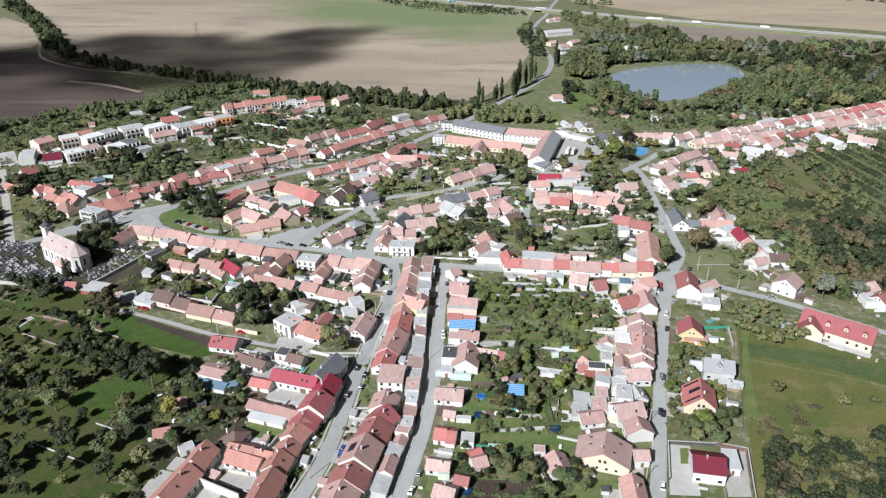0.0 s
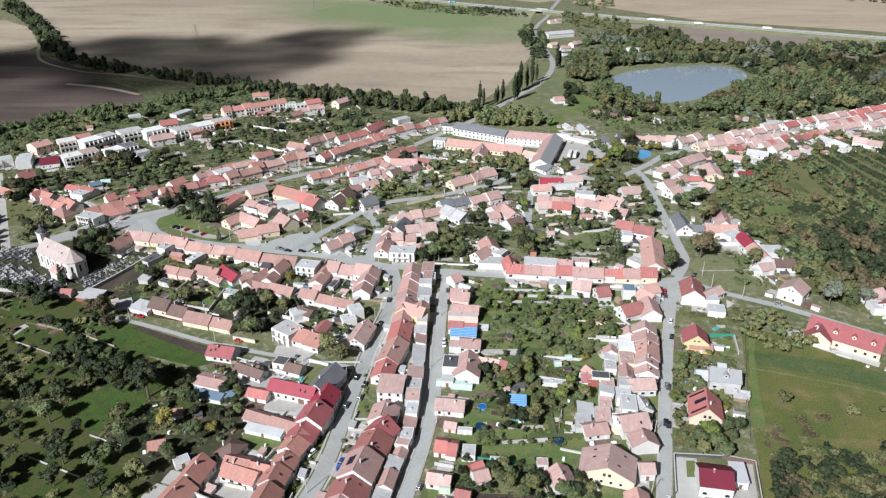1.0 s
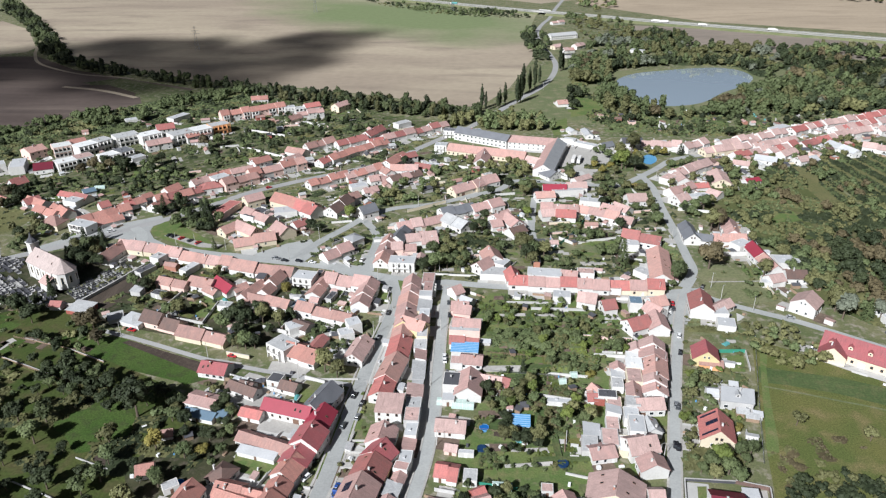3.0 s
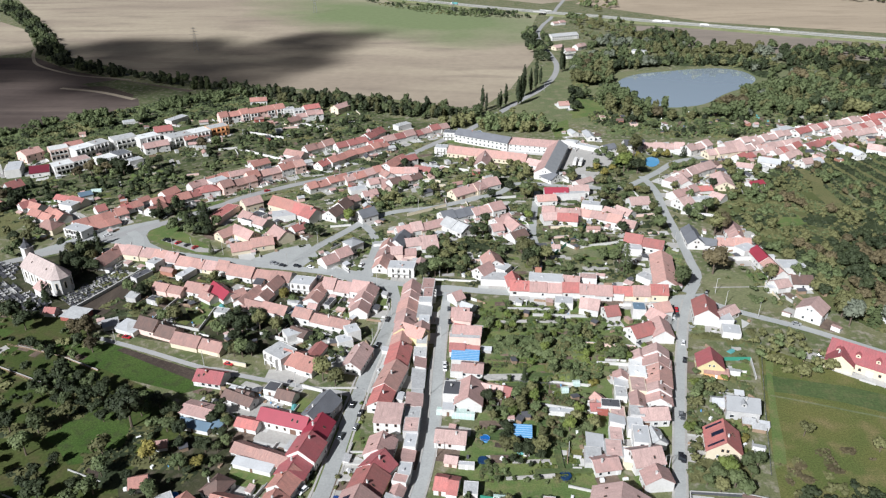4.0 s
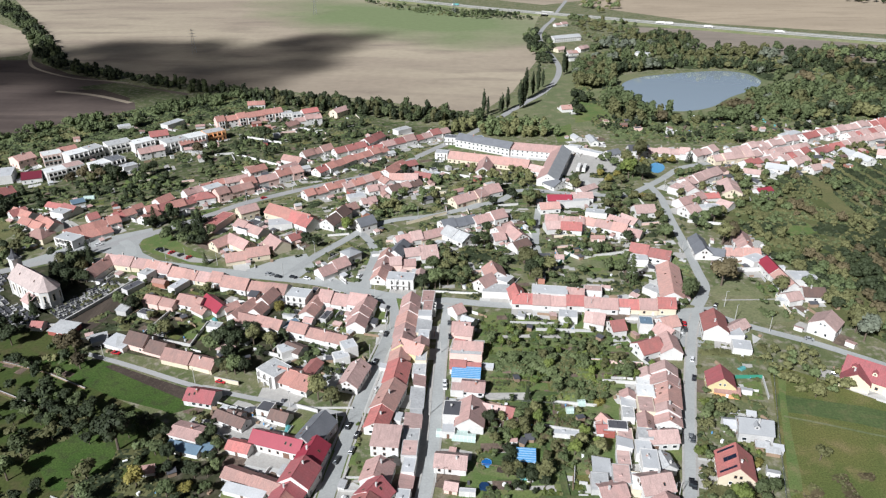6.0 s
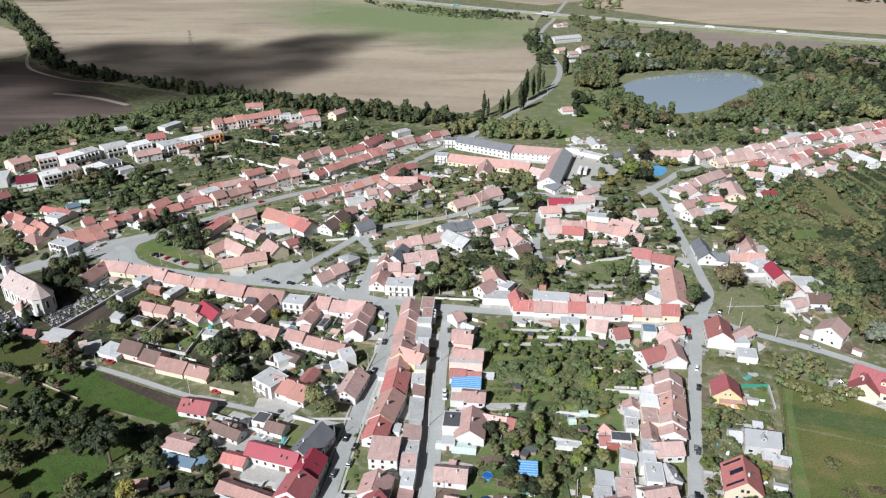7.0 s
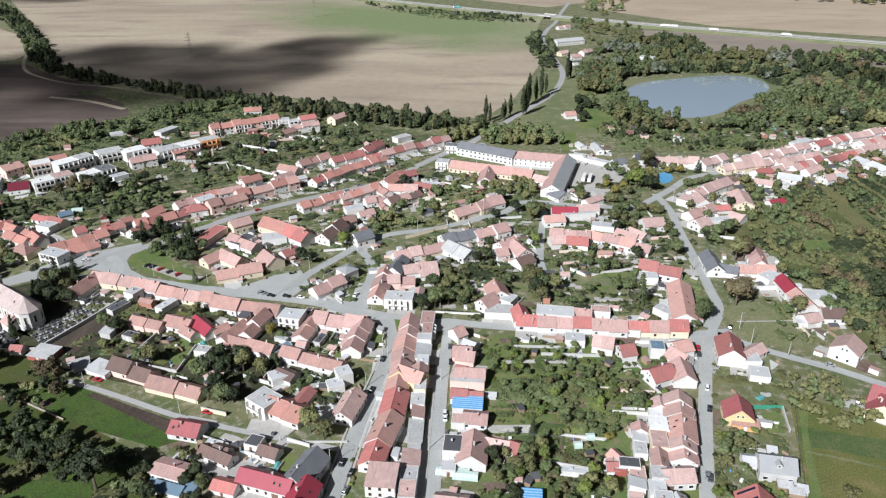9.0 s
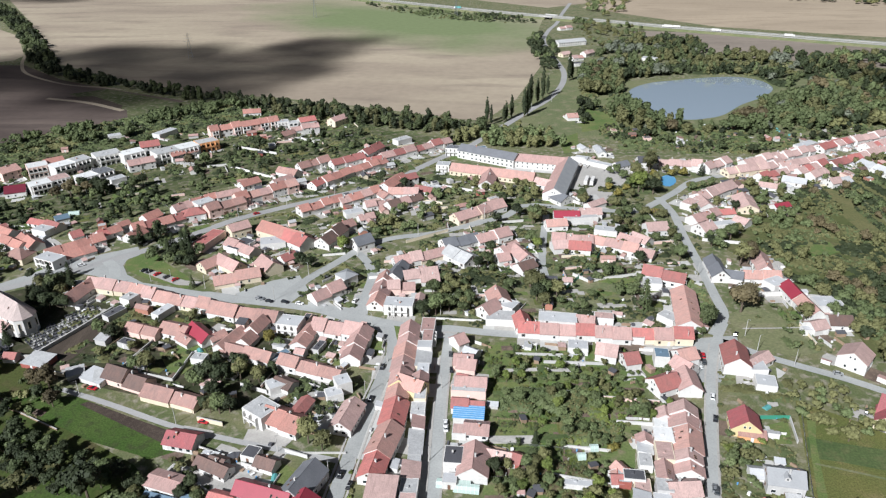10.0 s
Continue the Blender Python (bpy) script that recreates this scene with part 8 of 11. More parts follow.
house(-3.0, 310.7, -2.7, 13.2, 9.0, 3.44, 6.47, "t", "p", seed=342, detail=1)
house(-3.9, 306.0, -3.0, 14.4, 4.0, 3.87, 3.87, "x", "p", "flat", 343, detail=1)
row((-10.5, 297.5), (2.7, 296.6), 2, 6.0, 4.42, 2.46, "d", "w", 344, detail=1)
house(-3.5, 292.1, -3.0, 12.0, 7.0, 2.82, 3.52, "u", "w", "mono", 345, detail=1)
house(-0.3, 283.1, -5.4, 9.6, 8.0, 2.79, 4.77, "t", "w", seed=346, detail=2)
house(-6.9, 282.1, -3.0, 5.4, 6.0, 2.99, 2.99, "p", "w", "flat", 347, detail=2)
house(-1.2, 263.9, 86.0, 14.5, 11.0, 3.61, 7.45, "t", "w", seed=348, detail=2)
house(-8.5, 266.2, -3.0, 6.9, 9.0, 4.58, 4.58, "k", "w", "flat", 349, detail=2)
house(8.0, 268.7, -12.4, 9.2, 6.0, 2.46, 4.62, "p", "w", seed=350, detail=2)
house(14.3, 267.6, -22.6, 4.1, 6.0, 2.62, 4.6, "d", "r", seed=351, detail=2)
house(-9.5, 256.2, -3.0, 5.1, 5.0, 2.99, 2.99, "m", "w", "flat", 352, detail=2)
house(-6.7, 313.5, -15.7, 4.6, 7.0, 3.12, 5.52, "d", "w", seed=353, detail=1)
house(-9.1, 342.9, 38.7, 5.6, 8.0, 3.44, 6.27, "t", "w", seed=354, detail=1)
house(-3.3, 334.3, -32.1, 6.6, 6.0, 2.79, 4.57, "m", "w", seed=355, detail=1)
house(-5.0, 324.0, -8.5, 8.2, 8.0, 3.44, 6.07, "t", "p", seed=356, detail=1)
house(-7.8, 238.8, -5.0, 11.6, 8.0, 2.95, 5.55, "p", "w", seed=357, detail=2)
row((-12.3, 215.8), (-4.2, 214.5), 2, 8.0, 5.35, 2.95, "r", "w", 358, detail=2)
house(0.0, 212.9, -3.0, 5.0, 6.0, 2.99, 2.99, "x", "w", "flat", 359, detail=2)
house(-10.2, 198.6, -9.5, 8.3, 6.0, 2.62, 4.6, "p", "w", seed=360, detail=2)
house(-8.1, 195.8, -3.0, 4.0, 4.0, 2.64, 2.64, "m", "n", "flat", 361, detail=2)
house(-7.3, 185.9, -18.1, 7.4, 7.0, 2.79, 4.97, "p", "w", seed=362, detail=2)
house(-1.7, 191.8, -13.0, 5.1, 5.0, 2.46, 4.22, "d", "w", seed=363, detail=2)
house(4.2, 201.1, 20.9, 5.4, 6.0, 2.46, 4.42, "t", "w", seed=364, detail=2)
house(-1.7, 225.5, -3.0, 5.8, 2.0, 2.11, 2.11, "m", "w", "flat", 365, detail=2)
house(-7.2, 227.4, -10.7, 4.6, 4.0, 2.13, 3.67, "p", "p", seed=366, detail=2)
house(2.7, 205.7, 31.7, 4.8, 4.0, 2.13, 3.67, "r", "r", seed=367, detail=2)
house(19.4, 243.2, -3.0, 6.7, 6.0, 2.29, 2.82, "u", "w", "mono", 368, detail=2)
house(35.4, 257.0, -5.0, 9.8, 3.0, 1.94, 1.94, "m", "w", "flat", 369, detail=2)
house(49.1, 260.8, 23.7, 3.4, 5.0, 2.64, 2.64, "o", "w", "flat", 370, detail=2)
house(5.9, 602.6, -28.5, 49.6, 13.0, 6.44, 10.11, "g", "w", seed=371, detail=1, name="school")
house(-20.7, 617.3, -8.0, 15.2, 9.0, 6.16, 6.16, "g", "w", "flat", 372, detail=1)
house(46.3, 589.2, -13.7, 38.9, 14.0, 5.52, 9.16, "t", "w", seed=373, detail=1, name="factory", roof_back="t")
house(57.7, 552.8, 75.6, 68.3, 15.0, 5.15, 9.69, "s", "w", seed=374, detail=1, name="factory", roof_back="t")
house(8.5, 564.3, -18.2, 63.9, 11.0, 3.77, 7.92, "o", "c", seed=375, detail=1, name="factory")
house(5.4, 553.8, 83.1, 29.3, 11.0, 3.77, 7.42, "t", "w", seed=376, detail=1, name="factory")
house(44.5, 546.3, -30.8, 11.8, 9.0, 3.28, 6.5, "p", "w", seed=377, detail=1)
row((47.6, 528.4), (58.5, 514.6), 2, 12.0, 7.42, 3.77, "g", "w", 378, detail=1)
house(-1.0, 623.0, 20.0, 10.2, 5.0, 4.4, 4.4, "e", "w", "flat", 379, detail=1)
house(54.9, 488.8, 1.9, 16.1, 9.0, 3.77, 6.42, "c", "w", seed=380, detail=1)
house(70.3, 493.1, 6.2, 14.1, 9.0, 4.1, 6.77, "p", "w", seed=381, detail=1)
house(63.5, 485.7, 12.6, 21.8, 6.0, 4.05, 4.05, "x", "w", "flat", 382, detail=1)
house(47.0, 475.3, 10.6, 13.1, 9.0, 3.61, 6.45, "o", "w", seed=383, detail=1)
row((42.6, 452.5), (66.6, 451.5), 3, 10.0, 6.85, 3.61, "t", "w", 384, detail=1)
row((64.1, 454.5), (99.3, 434.9), 4, 9.0, 6.67, 3.44, "ot", "w", 385, detail=1)
house(57.9, 443.2, -6.0, 12.5, 10.0, 3.61, 6.85, "r", "w", seed=386, detail=1)
house(46.9, 444.6, 11.9, 10.2, 10.0, 3.61, 6.45, "p", "w", seed=387, detail=1)
house(107.4, 471.1, 10.4, 13.1, 11.0, 3.94, 7.4, "p", "w", seed=388, detail=1)
house(95.5, 455.2, -46.4, 12.1, 9.0, 3.28, 6.1, "p", "w", seed=389, detail=1)
house(89.2, 454.5, -38.2, 13.9, 8.0, 3.12, 5.52, "t", "w", seed=390, detail=1)
house(77.0, 468.5, -13.8, 13.8, 7.0, 3.52, 3.52, "m", "w", "flat", 391, detail=1)
house(76.2, 510.5, 38.9, 14.8, 7.0, 2.95, 4.95, "p", "w", seed=392, detail=1)
house(78.2, 602.4, -23.4, 10.5, 8.0, 3.52, 3.52, "m", "w", "flat", 393, detail=1)
house(90.8, 591.7, -35.1, 19.2, 6.0, 3.17, 3.17, "m", "w", "flat", 394, detail=1)
house(83.0, 630.8, -69.2, 10.4, 6.0, 2.46, 4.02, "m", "w", seed=395, detail=1)
row((94.7, 635.5), (96.4, 613.1), 2, 7.0, 4.2, 2.62, "m", "w", 396, detail=1)
house(106.3, 588.3, 31.4, 11.6, 9.0, 2.95, 5.55, "g", "w", seed=397, detail=1)
house(128.0, 595.1, 1.7, 16.3, 11.0, 4.26, 7.34, "k", "w", seed=398, detail=1)
row((135.5, 591.9), (166.8, 588.5), 4, 11.0, 7.02, 3.77, "p", "w", 399, detail=1)
house(83.6, 721.1, 13.3, 10.3, 9.0, 3.12, 6.12, "o", "w", seed=400, detail=1)
row((145.5, 520.3), (174.8, 545.3), 4, 11.0, 7.2, 3.94, "pp", "w", 401, detail=1)
row((175.9, 524.1), (173.8, 501.8), 2, 13.0, 7.02, 3.77, "p", "c", 402, detail=1)
house(148.0, 512.8, -84.5, 15.6, 9.0, 3.44, 6.27, "p", "w", seed=403, detail=1)
row((132.0, 483.7), (151.3, 497.7), 3, 10.0, 6.65, 3.61, "t", "w", 404, detail=1)
house(137.0, 471.8, 34.6, 10.7, 11.0, 4.1, 7.57, "p", "w", seed=405, detail=1)
house(157.9, 498.6, 13.9, 10.1, 8.0, 2.95, 5.15, "r", "w", seed=406, detail=1)
house(163.7, 484.1, -47.9, 9.1, 9.0, 3.12, 5.52, "p", "w", seed=407, detail=1)
house(138.9, 512.4, 48.2, 12.1, 8.0, 4.4, 4.4, "p", "w", "flat", 408, detail=1)
house(151.8, 480.9, 17.2, 14.7, 6.0, 3.17, 3.17, "m", "w", "flat", 409, detail=1)
row((165.6, 580.0), (187.2, 597.9), 3, 11.0, 7.0, 3.94, "p", "w", 410, detail=1)
row((179.7, 572.6), (212.5, 584.7), 4, 11.0, 6.82, 3.77, "pp", "c", 411, detail=1)
row((198.8, 593.0), (232.5, 613.4), 4, 10.0, 6.8, 3.94, "pp", "w", 412, detail=1)
row((212.5, 584.7), (227.1, 596.7), 2, 10.0, 6.82, 3.77, "p", "w", 413, detail=1)
row((227.3, 605.0), (263.0, 627.8), 5, 10.0, 7.0, 3.94, "pp", "w", 414, detail=1)
row((224.3, 588.5), (265.4, 610.3), 5, 10.0, 6.65, 3.61, "pp", "w", 415, detail=1)
row((231.8, 574.2), (259.2, 594.7), 4, 11.0, 6.82, 3.77, "pr", "w", 416, detail=1)
row((269.6, 630.7), (292.1, 647.9), 3, 11.0, 7.17, 4.1, "r", "w", 417, detail=1)
row((287.3, 641.7), (307.5, 655.9), 3, 11.0, 6.97, 4.1, "pr", "w", 418, detail=1)
row((263.4, 592.0), (279.0, 604.1), 2, 10.0, 6.82, 3.77, "d", "w", 419, detail=1)
row((277.5, 604.6), (295.1, 614.2), 2, 10.0, 6.65, 3.61, "r", "w", 420, detail=1)
row((305.7, 651.7), (344.8, 674.0), 5, 11.0, 7.17, 4.1, "pp", "w", 421, detail=1)
row((306.7, 632.3), (353.9, 662.3), 6, 11.0, 7.0, 3.94, "pr", "w", 422, detail=1)
row((294.2, 614.2), (349.0, 644.6), 7, 10.0, 6.65, 3.61, "pp", "w", 423, detail=1)
row((343.1, 670.4), (391.5, 697.8), 6, 11.0, 7.17, 4.1, "r", "w", 424, detail=1)
row((357.8, 662.4), (452.4, 715.8), 12, 11.0, 7.0, 3.94, "ppr", "w", 425, detail=1)
row((344.1, 634.6), (433.8, 683.9), 11, 11.0, 6.62, 3.77, "pp", "w", 426, detail=1)
row((392.9, 700.4), (515.1, 766.9), 15, 11.0, 7.0, 3.94, "pp", "w", 427, detail=1)
row((199.9, 561.6), (214.7, 572.7), 2, 9.0, 6.25, 3.61, "r", "w", 428, detail=1)
house(223.5, 556.8, -27.3, 15.8, 9.0, 3.28, 5.9, "m", "w", seed=429, detail=1)
row((214.9, 573.2), (234.8, 582.1), 2, 9.0, 6.07, 3.44, "p", "w", 430, detail=1)
row((237.3, 564.7), (252.9, 578.6), 2, 10.0, 6.47, 3.44, "p", "w", 431, detail=1)
row((245.2, 553.7), (263.2, 561.9), 2, 9.0, 5.9, 3.28, "pm", "w", 432, detail=1)
row((289.7, 598.5), (298.7, 570.9), 2, 9.0, 5.9, 3.28, "m", "w", 433, detail=1)
row((312.8, 591.7), (331.2, 581.1), 2, 10.0, 6.45, 3.61, "p", "w", 434, detail=1)
house(197.6, 512.0, 23.4, 11.9, 7.0, 2.46, 4.22, "c", "w", seed=435, detail=1)
house(265.1, 642.6, 37.1, 22.6, 8.0, 3.52, 3.52, "m", "w", "flat", 436, detail=1)
house(201.6, 546.9, -23.1, 11.8, 8.0, 2.95, 5.15, "p", "w", seed=437, detail=1)
row((130.1, 431.3), (129.1, 408.0), 2, 10.0, 6.9, 3.28, "g", "w", 438, detail=1)
house(135.9, 411.4, -20.1, 9.9, 8.0, 3.28, 5.9, "g", "w", seed=439, detail=1)
row((141.2, 412.3), (160.1, 411.5), 2, 9.0, 6.47, 3.44, "o", "w", 440, detail=1)
row((157.5, 436.5), (154.8, 415.8), 2, 9.0, 6.47, 3.44, "t", "w", 441, detail=1)
house(160.2, 392.6, -86.0, 14.4, 8.5, 4.26, 7.54, "c", "w", seed=442, detail=1)
house(162.2, 378.2, -82.8, 16.7, 8.5, 3.77, 7.02, "o", "w", seed=443, detail=1)
house(155.0, 402.8, 29.6, 10.6, 8.0, 4.75, 4.75, "m", "w", "flat", 444, detail=1)
house(173.8, 384.2, 2.2, 13.2, 10.0, 3.87, 3.87, "m", "w", "flat", 445, detail=1)
house(171.7, 366.9, -1.0, 10.8, 9.0, 3.28, 6.3, "b", "w", seed=446, detail=1)
house(159.6, 362.5, 18.8, 8.3, 8.0, 3.28, 5.7, "p", "w", seed=447, detail=1)
house(157.8, 360.4, 7.7, 12.0, 4.0, 2.99, 2.99, "m", "w", "flat", 448, detail=1)
house(164.6, 334.9, 49.8, 11.3, 12.0, 5.52, 9.26, "p", "w", seed=449, detail=1)
house(112.3, 332.5, 81.5, 15.0, 11.0, 5.15, 8.89, "d", "w", seed=450, detail=1)
house(119.9, 328.2, 2.3, 7.7, 9.0, 4.05, 4.05, "m", "w", "flat", 451, detail=1)
house(120.8, 318.2, -10.9, 8.3, 8.0, 2.99, 2.99, "m", "w", "flat", 452, detail=1)
house(121.5, 332.1, 36.5, 15.2, 7.0, 3.12, 5.52, "p", "w", seed=453, detail=1)
house(102.8, 290.1, 81.4, 9.8, 11.0, 3.77, 8.02, "q", "y", seed=454, detail=1)
house(104.2, 284.8, -12.1, 10.0, 4.0, 2.29, 2.82, "o", "o", "mono", 455, detail=1)
house(93.1, 239.4, 79.4, 13.3, 12.5, 3.61, 8.65, "r", "c", seed=456, detail=2, solar=-3)
house(106.7, 260.4, -8.5, 12.3, 9.5, 4.6, 7.8, "s", "g", seed=457, detail=2, dormers=1)
house(98.8, 264.4, -6.1, 4.7, 6.0, 2.46, 4.02, "m", "w", seed=458, detail=2)
house(171.6, 293.5, -34.8, 30.9, 13.0, 4.26, 9.54, "q", "c", seed=459, detail=1, dormers=4)
house(160.3, 294.9, 60.9, 10.4, 11.0, 4.1, 7.97, "q", "c", seed=460, detail=1)
house(85.4, 201.1, -7.9, 11.1, 11.0, 4.97, 7.7, "v", "w", seed=461, detail=2)
house(94.9, 204.8, -5.0, 5.1, 9.0, 3.17, 3.87, "m", "w", "mono", 462, detail=2)
house(82.9, 181.3, -8.0, 10.7, 8.0, 2.62, 4.6, "v", "w", seed=463, detail=2)
house(203.6, 333.7, 24.3, 11.1, 9.0, 3.61, 6.45, "p", "w", seed=464, detail=1)
house(200.7, 322.9, 2.3, 7.0, 8.0, 3.87, 3.87, "m", "w", "flat", 465, detail=1)
house(207.1, 323.1, 35.1, 10.4, 9.0, 3.61, 6.45, "d", "w", seed=466, detail=1)
house(122.2, 1098.1, 25.9, 44.5, 14.0, 5.52, 8.66, "x", "w", seed=467, detail=1, name="warehouse")
house(106.8, 1018.2, 36.2, 14.1, 10.0, 3.61, 6.45, "p", "c", seed=468, detail=1)
row((112.2, 990.5), (126.4, 998.5), 2, 10.0, 6.45, 3.61, "po", "w", 469, detail=1)
row((129.7, 1014.5), (143.9, 1031.1), 2, 9.0, 6.45, 3.61, "p", "w", 470, detail=1)
house(117.6, 961.6, 28.4, 15.5, 9.0, 3.52, 3.52, "k", "w", "flat", 471, detail=1)
row((118.5, 1222.6), (137.7, 1234.4), 2, 9.0, 5.5, 3.28, "t", "w", 472, detail=1)
house(212.2, 994.1, -20.9, 20.2, 12.0, 3.52, 3.52, "m", "w", "flat", 473, detail=1)
house(-80.2, 198.6, -18.5, 13.8, 8.0, 2.62, 5.0, "h", "w", seed=474, detail=2)
house(-94.1, 261.2, -18.5, 6.5, 6.0, 2.3, 4.25, "b", "w", seed=475, detail=2)
house(-83.3, 266.4, -14.8, 5.9, 6.0, 2.82, 2.82, "k", "w", "flat", 476, detail=2)
house(-76.1, 261.3, -18.7, 8.0, 6.0, 2.46, 4.62, "b", "w", seed=477, detail=2)
church(*[(-240.3, 361.0), (-218.3, 347.2)], 15.5, 9.5, 12.0)
graves([(-275.4, 359.8), (-246.4, 351.1), (-217.2, 333.8), (-217.5, 326.3), (-256.9, 332.3)], -38, 3)
graves([(-213.9, 338.4), (-199.6, 371.7), (-189.7, 368.2), (-201.8, 326.9)], 52, 4)
graves([(-288.4, 379.1), (-258.7, 374.8), (-249.5, 357.7), (-277.5, 362.9)], -38, 5)
garden_wall([(-202.3, 324.7), (-193.4, 346.0), (-183.0, 373.6)], 1.8, CONCRETE, "grey cemetery wall with a broad coping", 0.6)
garden_wall([(-253.3, 327.0), (-216.3, 323.2), (-202.3, 324.7)], 1.8, CONCRETE, "grey cemetery wall with a broad coping", 0.5)
car(-42.2, 324.3, 84, "black", 0)
car(-44.0, 301.8, 81, "black", 1)
car(-63.6, 381.0, 73, "white", 0)
car(-99.5, 378.2, -17, "black", 1)
car(-91.7, 377.1, -20, "white", 0)
car(-11.6, 323.3, 92, "black", 1)
car(-12.2, 285.2, 90, "white", 0)
car(100.7, 338.9, 80, "red", 1)
car(99.8, 333.8, 81, "grey", 0)
car(96.7, 309.4, 74, "white", 1)
car(93.8, 295.4, 73, "black", 0)
car(120.8, 357.1, 61, "black", 1)
car(-108.2, 284.5, -13, "red", 0)
car(-113.2, 381.3, -18, "silver", 1)
car(-107.9, 378.6, -15, "black", 0)
car(-58.3, 211.5, -122, "white", 1)
car(-48.7, 258.7, 79, "black", 0)
car(-50.0, 239.8, 79, "grey", 1)
car(-46.6, 207.4, 78, "blue", 0)
car(83.3, 256.8, 74, "grey", 1)
car(77.6, 232.9, 77, "black", 0)
car(68.4, 193.8, 77, "white", 1)
car(-19.1, 188.0, 75, "white", 0)
car(-17.0, 196.7, 74, "silver", 1)
car(-163.2, 303.7, -15, "red", 0)
car(-225.8, 414.0, 37, "white", 1)
car(-187.0, 409.6, 57, "black", 0)
car(-183.6, 408.2, 57, "black", 1)
car(-178.0, 405.4, 57, "red", 0)
car(-171.4, 402.4, 57, "grey", 1)
car(-165.7, 399.6, 57, "red", 0)
car(-113.7, 380.9, -14, "silver", 1)
car(-44.6, 253.5, 80, "black", 0)
car(-45.2, 245.0, 81, "silver", 1)
car(-12.5, 288.0, 93, "white", 0)
car(-12.5, 335.3, 92, "grey", 1)
car(82.8, 257.8, 76, "silver", 0)
car(76.8, 234.1, 76, "black", 1)
car(155.0, 327.7, -21, "silver", 0)
car(155.3, 302.3, 57, "grey", 1)
car(10.3, 490.9, 29, "white", 0)
car(23.8, 545.6, 49, "silver", 1)
car(45.7, 507.9, -11, "silver", 0)
car(224.7, 587.3, 28, "white", 1)
car(-87.0, 538.3, 34, "silver", 0)
car(-147.3, 490.8, 40, "red", 1)
car(115.8, 588.2, -41, "white", 0)
street_pole(-51.7, 357.5, 8, 205)
street_pole(-42.5, 326.5, 8, 252)
street_pole(-46.7, 304.2, 8, 299)
street_pole(-52.7, 257.3, 8, 346)
street_pole(-55.9, 192.3, 8, 33)
street_pole(-40.6, 329.0, 8, 80)
street_pole(-19.0, 369.6, 8, 127)
street_pole(-43.0, 259.3, 8, 174)
street_pole(-42.4, 365.6, 8, 221)
street_pole(-15.4, 310.5, 7, 268)
street_pole(-17.7, 267.4, 7, 315)
street_pole(-12.9, 230.8, 7, 2)
street_pole(94.4, 324.3, 7, 49)
street_pole(84.2, 284.8, 7, 96)
street_pole(76.9, 255.9, 7, 143)
street_pole(71.0, 227.5, 7, 190)
street_pole(69.4, 227.1, 7, 237)
street_pole(63.3, 196.8, 7, 284)
street_pole(124.9, 356.6, 9, 331)
street_pole(126.0, 343.4, 9, 18)
street_pole(138.9, 333.6, 8, 65)
street_pole(95.7, 347.6, 8, 112)
street_pole(106.6, 395.2, 8, 159)
street_pole(25.9, 350.5, 8, 206)
street_pole(57.1, 348.9, 8, 253)
street_pole(-178.2, 397.5, 8, 300)
street_pole(-105.6, 380.5, 8, 347)
street_pole(-146.0, 391.4, 8, 34)
street_pole(-226.4, 406.2, 8, 81)
street_pole(-166.1, 396.4, 8, 128)
street_pole(-93.9, 408.0, 8, 175)
street_pole(-70.8, 432.6, 8, 222)
street_pole(-38.0, 461.9, 8, 269)
street_pole(2.6, 488.6, 8, 316)
street_pole(-157.6, 485.2, 8, 3)
street_pole(-131.3, 507.6, 8, 50)
street_pole(-102.1, 526.9, 8, 97)
street_pole(131.2, 516.3, 8, 144)
street_pole(118.5, 415.7, 8, 191)
street_pole(-166.1, 298.8, 8, 238)
street_pole(-119.1, 283.7, 8, 285)
street_pole(-74.6, 269.7, 8, 332)
street_pole(47.5, 744.7, 9, 19)
street_pole(70.5, 784.4, 9, 66)
street_pole(62.4, 508.5, 8, 113)
garden_wall([(-12.2, 364.9), (1.3, 364.2)], 1.0, WALL["w"], "white garden wall between gate posts")
garden_wall([(-21.2, 365.7), (-12.2, 364.9)], 1.0, WALL["w"], "white garden wall")
garden_wall([(137.4, 393.6), (158.8, 395.8)], 2.6, WALL["w"], "long white plastered garden wall")
garden_wall([(153.8, 367.0), (154.9, 349.9)], 1.6, WALL["c"], "cream garden wall")
fence([(111.3, 296.3), (123.0, 296.8)], 2.0, GREEN_PAINT, "dark green privacy fence beside a lawn")
garden_wall([(123.0, 296.8), (120.6, 282.7)], 1.4, CONCRETE, "grey garden wall")
garden_wall([(93.0, 215.5), (75.5, 216.2), (71.6, 197.1)], 1.3, ROOF["k"], "low dark garden wall")
garden_wall([(93.0, 215.5), (103.8, 212.7), (97.7, 185.3)], 1.8, ROOF["b"], "dark brown boundary wall")
garden_wall([(-111.2, 285.8), (-99.9, 282.9)], 2.0, WALL["c"], "cream wall beside the red car")
garden_wall([(-193.1, 315.1), (-179.6, 311.6)], 2.0, WALL["c"], "cream yard wall")
garden_wall([(27.2, 261.8), (48.8, 257.4)], 1.3, WALL["w"], "white garden wall across the plots")
garden_wall([(-64.7, 269.1), (-48.8, 269.8)], 0.7, CONCRETE, "low concrete garden wall along the lane")
garden_wall([(28.9, 330.7), (56.0, 330.3)], 1.4, WALL["g"], "grey garden wall")
garden_wall([(51.5, 306.3), (73.8, 304.1)], 1.8, WALL["p"], "pale garden wall behind the yards")
